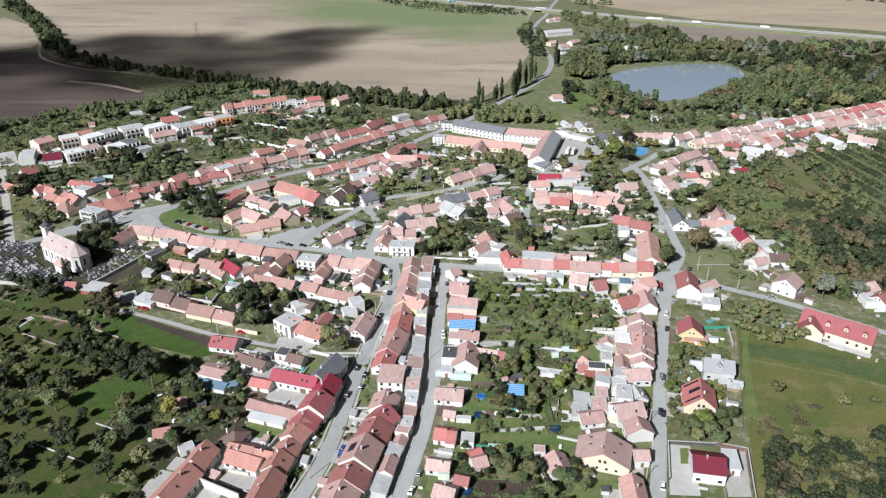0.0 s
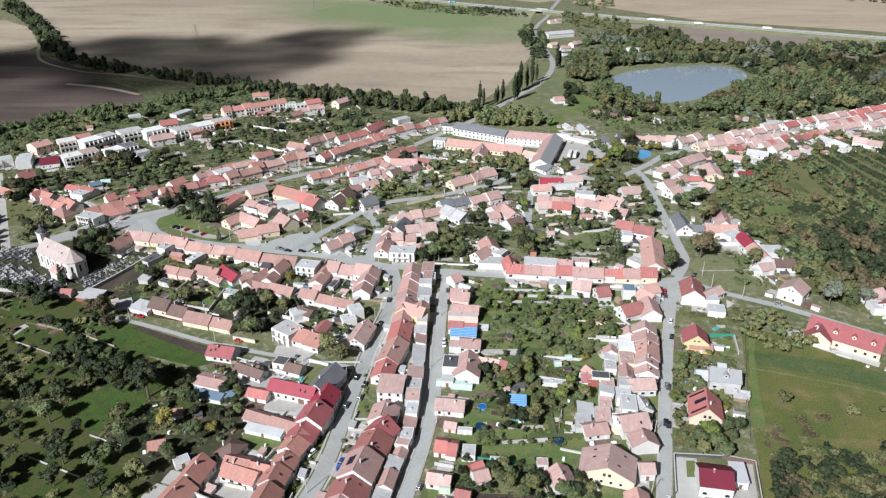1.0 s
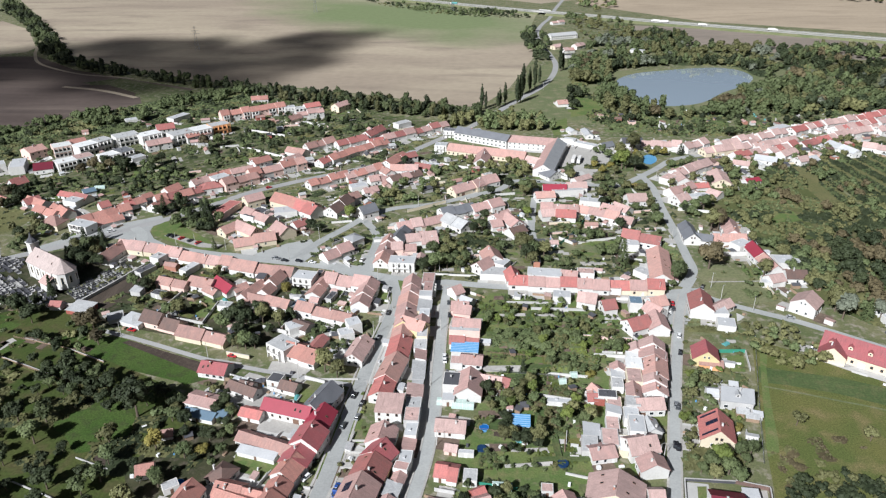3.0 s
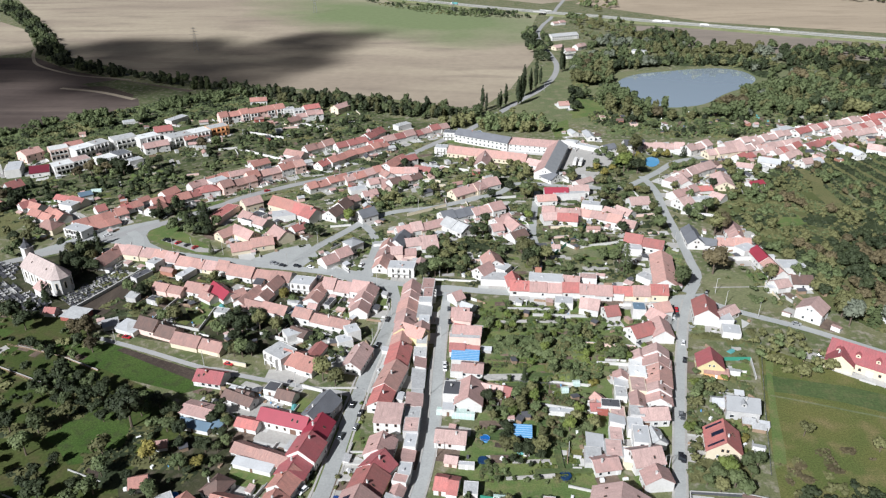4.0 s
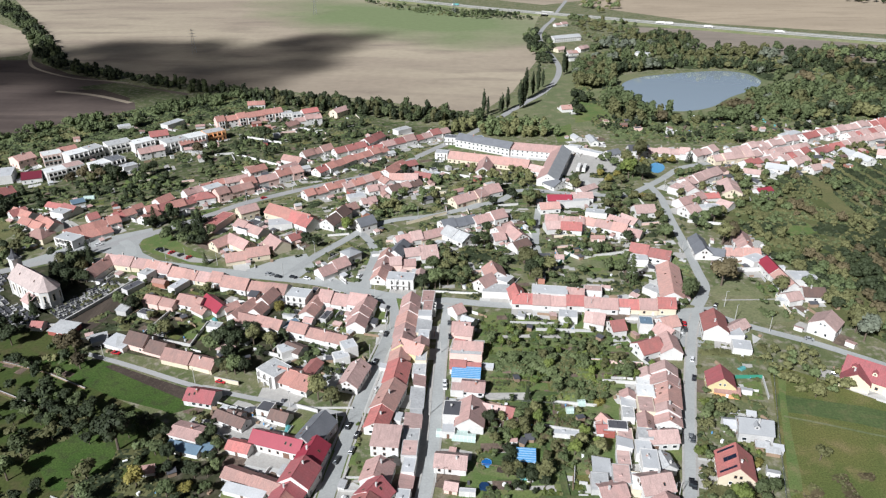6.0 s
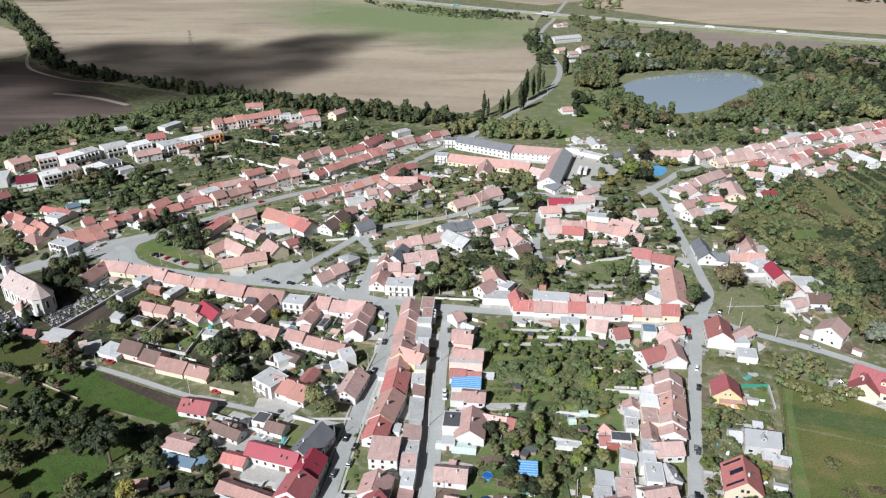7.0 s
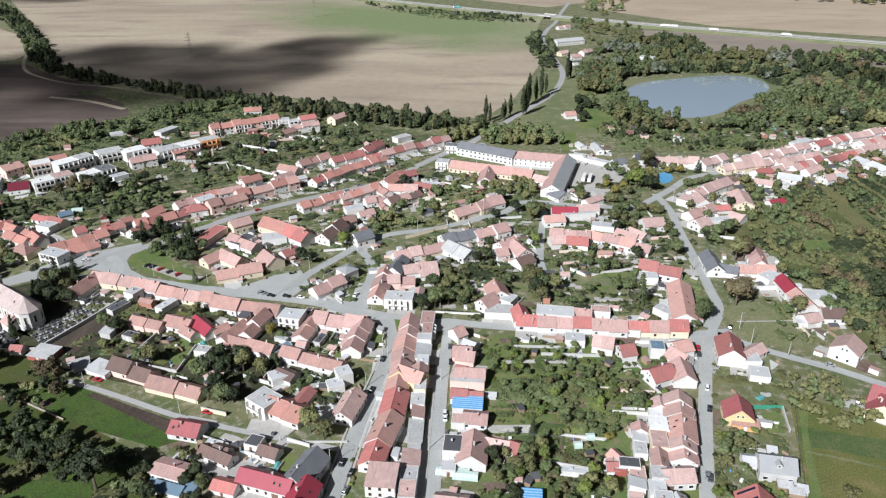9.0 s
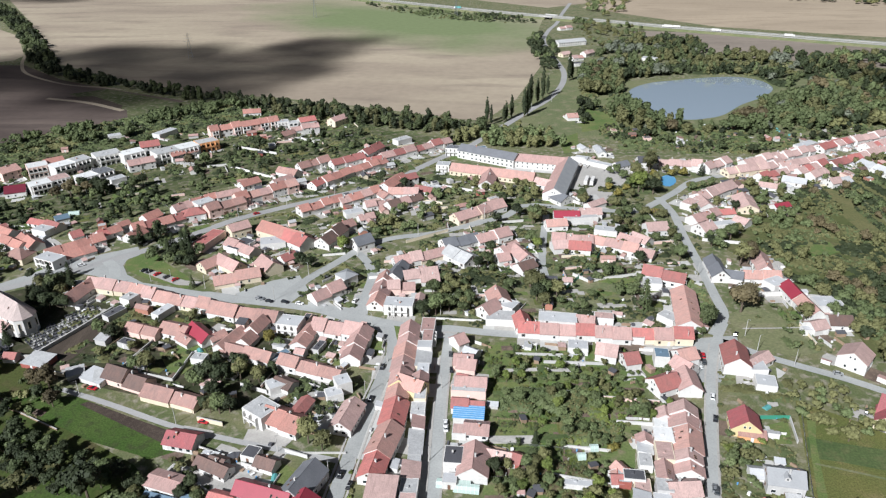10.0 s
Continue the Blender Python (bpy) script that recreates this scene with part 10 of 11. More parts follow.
grove([(-187.6, 236.0), (-166.5, 240.9), (-142, 217), (-122.9, 198.8), (-161.9, 194.9)], 10, [("round", "dark"), ("round", "green"), ("fruit", "dark")], 452, (1.1, 1.6), 0.8, 5.5, "orchard trees")
grove([(-197.4, 236.1), (-164.3, 235.6), (-148.8, 213.6), (-136.3, 180.0), (-171.7, 178.0)], 13, [("round", "dark"), ("fruit", "dark"), ("fruit", "olive"), ("round", "dark")], 441, (1.1, 1.7), 0.8, 5.5, "orchard trees")
grove([(-184.8, 273.7), (-159.0, 272.8), (-124.0, 256.6), (-112.1, 245.2), (-165.1, 250.7)], 16, [("fruit", "dark"), ("fruit", "dark"), ("fruit", "green")], 442, (1.4, 2.0), 0.8, 5.2, "orchard trees")
keep_off([(108.7, 506.8), (122.1, 507.2)], 6)
FOOT_CELLS.clear()
ROAD_CELLS.clear()
index_ground()
grove([(-340, 486), (-318, 478), (-306, 460), (-318, 440), (-345, 455)], 15, [("round", "dark"), ("round", "green"), ("round", "brown"), ("round", "dark")], 431, (0.9, 1.4), 0.8, 4.2, "garden trees")
lone_tree(-294.2, 512.0, "round", "brown", 1.3, 620)
lone_tree(-286.6, 516.0, "round", "brown", 1.5, 621)
lone_tree(-283.0, 527.0, "round", "dark", 1.3, 622)
lone_tree(-263.5, 519.2, "round", "dark", 1.5, 623)
lone_tree(-223.3, 576.5, "round", "brown", 1.5, 624)
lone_tree(-214.9, 582.8, "round", "green", 1.4, 625)
lone_tree(-180.6, 615.7, "round", "dark", 1.9, 626)
lone_tree(-179.9, 344.7, "round", "green", 1.1, 640)
lone_tree(-172.3, 340.1, "round", "dark", 1.1, 641)
lone_tree(-145.4, 317.7, "round", "olive", 1.2, 642)
lone_tree(-149.5, 316.5, "round", "green", 1.0, 643)
lone_tree(-116.1, 309.2, "round", "dark", 1.3, 644)
lone_tree(-109.1, 309.5, "round", "dark", 1.2, 645)
lone_tree(-102.1, 312.9, "round", "olive", 1.2, 646)
lone_tree(-93.7, 311.7, "round", "olive", 1.1, 647)
lone_tree(-121.1, 308.1, "round", "green", 1.0, 648)
lone_tree(-224.6, 385.1, "round", "green", 1.2, 649)
lone_tree(-222.0, 388.5, "round", "olive", 1.0, 650)
lone_tree(-222.4, 341.9, "conifer", "dark", 0.8, 651)
lone_tree(-223.9, 369.4, "round", "dark", 1.3, 652)
lone_tree(-217.6, 367.5, "round", "dark", 1.3, 653)
lone_tree(-214.0, 370.7, "round", "dark", 1.1, 654)
lone_tree(-209.4, 372.2, "round", "dark", 1.0, 655)
lone_tree(-223.1, 313.0, "round", "dark", 1.5, 656)
lone_tree(-214.9, 308.5, "round", "dark", 1.3, 657)
lone_tree(-180.6, 302.0, "round", "brown", 1.5, 658)
lone_tree(-186.7, 303.3, "round", "brown", 1.2, 659)
lone_tree(-153.3, 392.4, "conifer", "green", 0.7, 660)
lone_tree(-172.5, 430.2, "conifer", "dark", 0.9, 661)
grove([(-30.7, 390.4), (-12.8, 408.1), (4.1, 399.3), (-0.2, 369.1), (-26.4, 362.8)], 12, [("round", "green"), ("fruit", "olive"), ("round", "olive")], 454, (0.8, 1.2), 0.8, 3.4, "garden trees")
lone_tree(27.9, 391.9, "round", "olive", 1.7, 670)
lone_tree(32.8, 389.1, "round", "green", 1.4, 671)
lone_tree(40.0, 390.2, "round", "olive", 1.3, 672)
lone_tree(110.3, 539.1, "round", "bright", 2.0, 673)
lone_tree(119.4, 534.8, "round", "dark", 1.7, 674)
lone_tree(89.1, 427.7, "round", "dark", 1.0, 675)
lone_tree(68.0, 518.7, "round", "green", 1.2, 676)
lone_tree(149.7, 461.5, "round", "green", 1.4, 677)
lone_tree(113.2, 433.5, "round", "green", 1.2, 678)
lone_tree(111.9, 442.3, "conifer", "green", 1.0, 679)
lone_tree(162.8, 574.4, "conifer", "dark", 1.0, 680)
lone_tree(34.4, 482.9, "round", "green", 1.5, 681)
lone_tree(40.7, 486.2, "round", "olive", 1.4, 682)
lone_tree(159.6, 372.4, "round", "olive", 1.3, 683)
lone_tree(-277.0, 520.7, "round", "brown", 1.2, 610)
lone_tree(-272.6, 525.3, "round", "dark", 1.3, 611)
lone_tree(-279.5, 513.9, "round", "olive", 1.1, 612)
lone_tree(-244.3, 537.9, "round", "dark", 1.2, 613)
lone_tree(-248.0, 530.7, "round", "green", 1.1, 614)
lone_tree(-227.5, 522.2, "conifer", "dark", 0.8, 615)
grove([(-252.8, 328.3), (-218.9, 328.4), (-210.0, 311.1), (-239.6, 307.8)], 9, [("round", "dark"), ("round", "olive"), ("round", "dark")], 430, (0.8, 1.15), 0.8, 4.0, "churchyard trees")
wood("scrub", [(218, 430), (243.2, 427.9), (265.7, 393.1), (214.9, 306.4), (201, 335), (203, 372), (196, 392)], 105, [("round", "dark"), ("round", "brown"), ("round", "brown"), ("round", "dark"), ("round", "dark")], 420, (0.8, 1.5), "tall dark green and brown bushes above the lane", 1.0, 4.5, stand=14)
grove([(7.9, 335.1), (61.6, 337.2), (53.1, 279.6), (7.2, 277.7)], 12, [("round", "green"), ("round", "olive"), ("round", "green"), ("fruit", "green"), ("fruit", "bright")], 422, (0.45, 0.78), 0.8, 3.0, "garden trees")
grove([(55.0, 322.8), (71.9, 318.6), (61.4, 276.2), (48.6, 275.7)], 14, [("fruit", "green"), ("bush", "olive"), ("fruit", "olive"), ("bush", "green")], 423, (0.8, 1.2), 0.8, 2.6, "garden trees")
grove([(-209.5, 440.5), (-202.9, 458.9), (-175.8, 459.9), (-162.0, 433.5), (-158.6, 413.3), (-167.7, 405.3), (-185.7, 416.2)], 24, [("round", "dark"), ("conifer", "dark"), ("round", "dark"), ("round", "green")], 11, (1.0, 1.45), 1.0, 4.0, "park trees")
grove([(-246.5, 398.6), (-229.6, 409.2), (-210.6, 394.8), (-214.0, 368.6), (-216.5, 349.8), (-231.2, 367.9)], 20, [("round", "dark"), ("round", "dark"), ("conifer", "dark"), ("round", "olive")], 12, (0.8, 1.25), 1.0, 3.5, "churchyard trees")
grove([(-291.9, 262.6), (-212.2, 289.9), (-166.8, 277.0), (-124.1, 256.4), (-100.4, 237.7), (-107.9, 213.2), (-113.9, 181.4), (-112.8, 162.3), (-203.5, 158.5)], 60, [("fruit", "dark"), ("fruit", "olive"), ("fruit", "dark"), ("fruit", "green"), ("fruit", "dark"), ("fruit", "olive"), ("fruit", "green")], 1, (1.4, 2.2), 1.0, 6.8, "orchard trees")
grove([(-189.6, 281.6), (-165.7, 274.5), (-144.9, 272.3), (-123.1, 260.6), (-106.7, 235.6), (-123.6, 234.9), (-151.2, 246.4), (-176.3, 262.7)], 22, [("fruit", "dark"), ("fruit", "green"), ("fruit", "dark"), ("fruit", "olive"), ("round", "dark"), ("bush", "green")], 13, (1.4, 2.1), 1.0, 5.6, "orchard trees")
grove([(-128.6, 330.8), (-104.0, 334.4), (-91.9, 343.1), (-86.8, 322.1), (-95.4, 293.9), (-105.3, 285.0), (-118.6, 301.8)], 20, [("round", "dark"), ("round", "green"), ("round", "dark"), ("round", "olive")], 14, (0.75, 1.2), 1.0, 3.0, "garden trees")
grove([(7.3, 329.9), (23.9, 330.5), (23.8, 312.0), (7.1, 312.3)], 12, [("round", "green"), ("round", "olive"), ("fruit", "green"), ("round", "green"), ("round", "bright")], 201, (0.45, 0.78), 0.8, 2.6, "garden trees")
grove([(30.4, 337.0), (45.1, 337.6), (41.3, 297.2), (27.8, 298.8)], 18, [("round", "green"), ("round", "olive"), ("fruit", "green"), ("round", "green"), ("round", "bright")], 202, (0.45, 0.78), 0.8, 2.6, "garden trees")
grove([(43.3, 323.3), (60.9, 325.5), (56.5, 295.7), (40.5, 295.9)], 17, [("round", "green"), ("round", "olive"), ("fruit", "green"), ("round", "green"), ("round", "bright")], 203, (0.45, 0.78), 0.8, 2.6, "garden trees")
grove([(57.6, 301.8), (77.8, 304.3), (75.7, 294.0), (56.2, 292.4)], 12, [("round", "green"), ("round", "olive"), ("fruit", "green"), ("round", "green"), ("round", "bright")], 204, (0.5, 0.8), 0.8, 2.2, "garden trees")
grove([(27.7, 294.6), (52.7, 293.5), (49.8, 276.5), (27.7, 276.7)], 10, [("round", "olive"), ("fruit", "olive"), ("round", "green")], 205, (0.45, 0.7), 0.8, 2.8, "garden trees")
grove([(6.7, 268.1), (26.4, 268.9), (25.2, 251.2), (6.5, 250.4)], 14, [("round", "green"), ("round", "olive"), ("fruit", "green"), ("round", "green"), ("round", "bright")], 206, (0.45, 0.78), 0.8, 2.6, "garden trees")
grove([(36.6, 261.6), (49.6, 262.1), (47.1, 244.6), (34.8, 244.0)], 11, [("round", "green"), ("round", "olive"), ("fruit", "green"), ("round", "green"), ("round", "bright")], 207, (0.55, 0.85), 0.8, 2.6, "garden trees")
grove([(12.5, 241.9), (25.2, 242.4), (24.0, 226.3), (12.1, 225.8)], 9, [("round", "olive"), ("round", "dark"), ("fruit", "dark")], 208, (0.6, 0.9), 0.8, 2.6, "garden trees")
grove([(5.7, 344.1), (56.5, 344.4), (77.3, 336.2), (74.9, 316.4), (51.8, 299.8), (47.9, 279.4), (7.9, 291.7)], 24, [("fruit", "green"), ("fruit", "olive"), ("fruit", "green"), ("fruit", "bright"), ("fruit", "olive"), ("bush", "green"), ("fruit", "bright"), ("fruit", "green")], 15, (0.65, 1.0), 1.0, 2.8, "garden trees")
grove([(7.7, 277.8), (49.1, 279.5), (40.9, 219.6), (7.0, 217.7), (0.9, 246.3)], 40, [("fruit", "green"), ("fruit", "olive"), ("bush", "green"), ("bush", "olive"), ("fruit", "green")], 16, (0.6, 1.0), 1.0, 3.0, "garden trees")
grove([(-1.5, 211.4), (27.9, 209.6), (33.9, 187.6), (37.5, 170.9), (-4.4, 169.2), (-2.2, 194.0)], 30, [("fruit", "green"), ("bush", "dark"), ("fruit", "dark"), ("bush", "bright")], 17, (0.8, 1.25), 0.8, 2.4, "garden trees")
grove([(90.5, 277.4), (106.8, 281.8), (102.3, 267.1), (88.6, 250.0), (80.1, 226.6), (76.5, 223.8)], 22, [("bush", "olive"), ("fruit", "green"), ("bush", "dark"), ("fruit", "olive"), ("fruit", "bright")], 18, (0.8, 1.3), 0.8, 2.2, "yard shrubs")
grove([(131.7, 321.0), (161.7, 313.0), (153.1, 287.6), (142.0, 283.3), (125.1, 294.4)], 34, [("fruit", "olive"), ("bush", "olive"), ("fruit", "green"), ("fruit", "olive")], 19, (1.1, 1.8), 1.0, 2.6, "hedge shrubs")
grove([(127.4, 394.6), (139.9, 389.7), (155.3, 385.7), (163.8, 364.4), (155.2, 341.9), (140.5, 346.6), (147.5, 375.9)], 20, [("bush", "green"), ("fruit", "green"), ("bush", "olive")], 20, (0.8, 1.4), 1.0, 2.4, "hedge shrubs")
grove([(57.7, 463.3), (87.6, 446.6), (86.2, 400.0), (75.3, 373.1), (36.6, 378.0), (38.6, 405.4)], 50, [("fruit", "green"), ("round", "green"), ("bush", "dark"), ("fruit", "olive")], 21, (0.7, 1.15), 1.0, 2.8, "garden trees")
grove([(-34.5, 417.8), (9.5, 427.3), (18.6, 390.6), (-0.2, 370.3), (-29.0, 369.2)], 50, [("round", "green"), ("fruit", "olive"), ("fruit", "green"), ("bush", "olive")], 22, (0.7, 1.1), 1.0, 2.8, "garden trees")
grove([(-84.9, 432.1), (-71.8, 463.5), (-58.2, 510.0), (-19.0, 546.7), (6.7, 547.5), (14.6, 512.4), (-20.8, 489.8), (-38.7, 469.4), (-67.9, 436.9)], 85, [("round", "green"), ("fruit", "green"), ("bush", "olive"), ("round", "olive"), ("fruit", "olive")], 23, (0.7, 1.1), 0.8, 2.8, "garden trees")
grove([(-185.9, 369.6), (-134.1, 365.2), (-121.3, 353.5), (-123.4, 315.7), (-143.1, 310.1), (-179.2, 328.8)], 34, [("fruit", "dark"), ("fruit", "green"), ("bush", "olive"), ("round", "olive")], 24, (0.65, 1.0), 0.8, 2.8, "garden trees")
grove([(-235.7, 326.6), (-220.2, 329.9), (-182.9, 313.4), (-171.8, 286.5), (-209.5, 285.0), (-239.4, 306.3)], 18, [("fruit", "green"), ("bush", "olive"), ("fruit", "dark")], 25, (0.8, 1.2), 0.8, 3.0, "garden trees")
grove([(-346.7, 484.1), (-288.7, 513.8), (-257.2, 539.1), (-215.5, 522.1), (-209.0, 505.0), (-234.1, 477.5), (-275.9, 481.2), (-299.0, 465.3), (-318.8, 441.1)], 90, [("round", "green"), ("round", "dark"), ("fruit", "green"), ("tall", "dark"), ("fruit", "dark"), ("bush", "olive")], 26, (0.6, 1.1), 1.0, 3.6, "garden trees")
grove([(-215.5, 522.1), (-217.4, 618.8), (-176.8, 653.8), (-118.2, 673.5), (-75.2, 665.6), (-91.2, 630.6), (-135.6, 605.5), (-162.4, 561.7), (-189.9, 535.0)], 130, [("round", "green"), ("round", "dark"), ("fruit", "green"), ("tall", "dark"), ("fruit", "dark"), ("bush", "olive")], 27, (0.6, 1.1), 1.0, 3.6, "garden trees")
grove([(-92.6, 386.4), (-64.5, 390.9), (-65.0, 416.7), (-82.0, 416.1)], 10, [("bush", "dark"), ("fruit", "green")], 28, (0.8, 1.2), 0.8, 2.4, "garden trees")
grove([(-75.8, 303.5), (-53.4, 318.5), (-48.7, 304.6), (-66.7, 278.6)], 14, [("fruit", "dark"), ("bush", "green"), ("fruit", "green")], 29, (0.7, 1.1), 0.8, 2.4, "garden trees")
grove([(-110.9, 270.0), (-87.9, 262.2), (-94.5, 241.7), (-89.4, 217.2), (-102.5, 216.7), (-115.9, 240.8)], 22, [("bush", "dark"), ("fruit", "dark"), ("bush", "green"), ("fruit", "olive")], 30, (0.7, 1.1), 0.8, 2.2, "garden trees")
grove([(-63.7, 243.0), (-56.3, 255.1), (-52.3, 232.4), (-60.4, 197.1), (-62.3, 183.6), (-64.5, 205.7)], 14, [("bush", "dark"), ("bush", "green")], 31, (0.6, 0.9), 0.6, 2.0, "front garden shrubs")
grove([(-47.1, 259.6), (-42.7, 264.0), (-39.9, 225.9), (-43.5, 206.6), (-47.7, 206.4)], 10, [("bush", "olive"), ("bush", "bright")], 32, (0.5, 0.8), 0.5, 2.0, "front garden shrubs")
grove([(-33.4, 657.8), (28.2, 677.6), (58.0, 660.4), (68.3, 635.3), (26.8, 634.1), (-22.8, 646.0)], 60, [("tall", "green"), ("round", "olive"), ("tall", "olive"), ("round", "green")], 33, (1.2, 1.8), 1.0, 4.0, "trees behind the school")
grove([(-24.2, 566.0), (2.4, 553.7), (41.0, 548.6), (38.8, 513.2), (14.8, 523.7), (-22.8, 534.3)], 30, [("round", "olive"), ("round", "olive"), ("fruit", "green")], 34, (0.8, 1.1), 1.0, 3.0, "garden trees")
grove([(-273.1, 788.6), (-192.3, 761.4), (-117.9, 740.5), (-24.8, 701.0), (2.2, 695.9), (2.2, 678.7), (-44.7, 673.7), (-111.2, 696.7), (-183.7, 725.7), (-245.7, 760.1)], 150, [("tall", "dark"), ("tall", "green"), ("tall", "green"), ("tall", "dark"), ("tall", "olive"), ("round", "green")], 35, (1.05, 1.7), 0.5, 3.6, "field edge trees")
sward("allotment_plants", [(113.0, 729.1), (187.7, 698.9), (300.3, 721.7), (413.7, 736.9), (397.9, 706.5), (287.2, 661.7), (217.2, 626.8), (169.0, 622.3), (113.1, 626.9)], 1.7, 0.2, 2.2, ["green", "dark", "green", "olive"], "hedges and rows of plants on the allotments", 165, cover=0.34, lump=5.0, turn=20, hedges=10.0)
grove([(113.0, 729.1), (187.7, 698.9), (300.3, 721.7), (413.7, 736.9), (397.9, 706.5), (287.2, 661.7), (217.2, 626.8), (169.0, 622.3), (113.1, 626.9)], 70, [("round", "green"), ("fruit", "green"), ("round", "dark"), ("fruit", "olive")], 66, (0.7, 1.2), 0.8, 4.0, "allotment trees")
sward("garden_plants", [(-447.0, 585.6), (-390.2, 622.0), (-336.2, 658.3), (-298.9, 697.7), (-253.3, 728.2), (-199.5, 742.9), (-190.8, 708.7), (-238.6, 683.5), (-278.0, 645.6), (-308.6, 600.4), (-355.5, 562.4), (-410.8, 534.2)], 1.7, 0.2, 2.2, ["green", "dark", "green", "olive"], "garden shrubs and hedges behind the houses", 167, cover=0.55, lump=5.0, turn=-62, hedges=11.0)
grove([(-438.8, 574.0), (-380.9, 606.0), (-327.8, 640.7), (-291.1, 678.2), (-247.7, 711.4), (-195.0, 725.4), (-123.0, 702.4), (-149.8, 672.7), (-234.3, 670.3), (-269.9, 625.4), (-301.5, 585.5), (-340.4, 536.4), (-394.0, 510.3)], 80, [("round", "green"), ("fruit", "dark"), ("round", "dark"), ("fruit", "green")], 68, (0.6, 1.0), 0.8, 3.5, "garden trees")
wood("tree_belt", [(-963.9, 1506.2), (-856.6, 1385.9), (-708.9, 1193.9), (-620.8, 1069.3), (-548.8, 967.4), (-511.3, 904.7), (-436.2, 868.1), (-308.6, 800.6), (-273.1, 788.6), (-266.7, 769.1), (-316.3, 787.6), (-422.3, 838.9), (-494.3, 873.1), (-562.5, 930.9), (-637.4, 1046.8), (-763.5, 1221.9), (-877.5, 1349.6)], 330, [("tall", "dark"), ("round", "dark"), ("tall", "green"), ("round", "green")], 40, (1.1, 1.8), "dark belt of trees along the field edge", 0.5, 3.5)
sward("thicket", [(-495.1, 584.1), (-420.4, 621.1), (-383.3, 666.2), (-342.3, 706.8), (-290.8, 768.5), (-221.9, 760.7), (-208.7, 733.7), (-263.1, 706.8), (-294.9, 674.3), (-323.8, 632.3), (-373.8, 593.8), (-455.0, 532.8)], 1.8, 0.3, 2.4, ["green", "dark", "green", "olive"], "thicket of shrubs behind the houses", 141, cover=0.8, lump=6.0)
wood("thicket", [(-495.1, 584.1), (-420.4, 621.1), (-383.3, 666.2), (-342.3, 706.8), (-290.8, 768.5), (-221.9, 760.7), (-208.7, 733.7), (-263.1, 706.8), (-294.9, 674.3), (-323.8, 632.3), (-373.8, 593.8), (-455.0, 532.8)], 420, [("bush", "green"), ("fruit", "green"), ("fruit", "dark"), ("round", "green"), ("bush", "olive")], 41, (0.9, 1.5), "thicket of shrubs and small trees behind the houses", 1.0, 3.0)
sward("undergrowth", [(109.7, 885.5), (140.4, 950.9), (159.5, 895.7), (145.4, 798.5), (155.1, 719.9), (181.5, 694.9), (212.9, 695.8), (259.3, 743.5), (307.6, 802.3), (348.2, 815.8), (507.9, 807.0), (455.7, 717.8), (381.9, 715.8), (298.6, 690.6), (205.7, 669.8), (127.7, 685.9), (118.5, 729.3), (108.6, 755.1), (103.6, 810.1)], 2.6, 0.5, 3.2, ["green", "olive", "dark"], "shady undergrowth of the wood by the pond", 142, cover=0.40, lump=8.0)
wood("woodland", [(109.7, 885.5), (140.4, 950.9), (159.5, 895.7), (145.4, 798.5), (155.1, 719.9), (181.5, 694.9), (212.9, 695.8), (259.3, 743.5), (307.6, 802.3), (348.2, 815.8), (507.9, 807.0), (455.7, 717.8), (381.9, 715.8), (298.6, 690.6), (205.7, 669.8), (127.7, 685.9), (118.5, 729.3), (108.6, 755.1), (103.6, 810.1)], 430, [("round", "green"), ("round", "olive"), ("round", "green"), ("round", "olive"), ("tall", "dark"), ("tall", "green"), ("round", "green"), ("round", "brown"), ("tall", "olive"), ("round", "silver"), ("tall", "green")], 42, (1.1, 2.3), "mixed woodland round the pond", 0.5, 5.0, stand=30, bare=0.12)
sward("undergrowth", [(135.7, 998.0), (168.0, 1067.3), (231.0, 1151.4), (296.0, 1142.3), (294.3, 1027.8), (348.2, 1044.8), (415.0, 1021.9), (485.4, 1015.3), (603.2, 969.8), (507.9, 807.0), (320.1, 855.1), (316.7, 902.0), (289.1, 920.4), (225.0, 906.4), (182.3, 893.1), (144.2, 904.8)], 2.8, 0.5, 3.2, ["green", "olive", "dark"], "shady undergrowth of the wood by the pond", 143, cover=0.40, lump=9.0)
wood("woodland", [(135.7, 998.0), (168.0, 1067.3), (231.0, 1151.4), (296.0, 1142.3), (294.3, 1027.8), (348.2, 1044.8), (415.0, 1021.9), (485.4, 1015.3), (603.2, 969.8), (507.9, 807.0), (320.1, 855.1), (316.7, 902.0), (289.1, 920.4), (225.0, 906.4), (182.3, 893.1), (144.2, 904.8)], 330, [("tall", "green"), ("round", "olive"), ("tall", "dark"), ("round", "green"), ("round", "silver"), ("round", "olive"), ("tall", "olive"), ("tall", "green")], 43, (1.1, 2.1), "woodland on the far bank of the pond", 0.5, 5.0, stand=32, bare=0.10)
wood("shore_trees", [(150, 876), (184, 897), (240, 917), (302, 914), (332, 886), (340, 900), (312, 928), (240, 932), (176, 912), (146, 890)], 75, [("tall", "dark"), ("round", "dark"), ("tall", "green"), ("round", "dark")], 453, (1.1, 1.7), "dark trees along the pond shore", 0.5, 4.0, stand=24)
wood("grove", [(245.9, 1141.7), (298.4, 1152.2), (303.1, 1060.7), (273.1, 989.1), (217.1, 999.4)], 60, [("round", "dark"), ("tall", "green"), ("round", "green")], 44, (1.3, 1.8), "dark grove of tall trees", 0.5, 4)
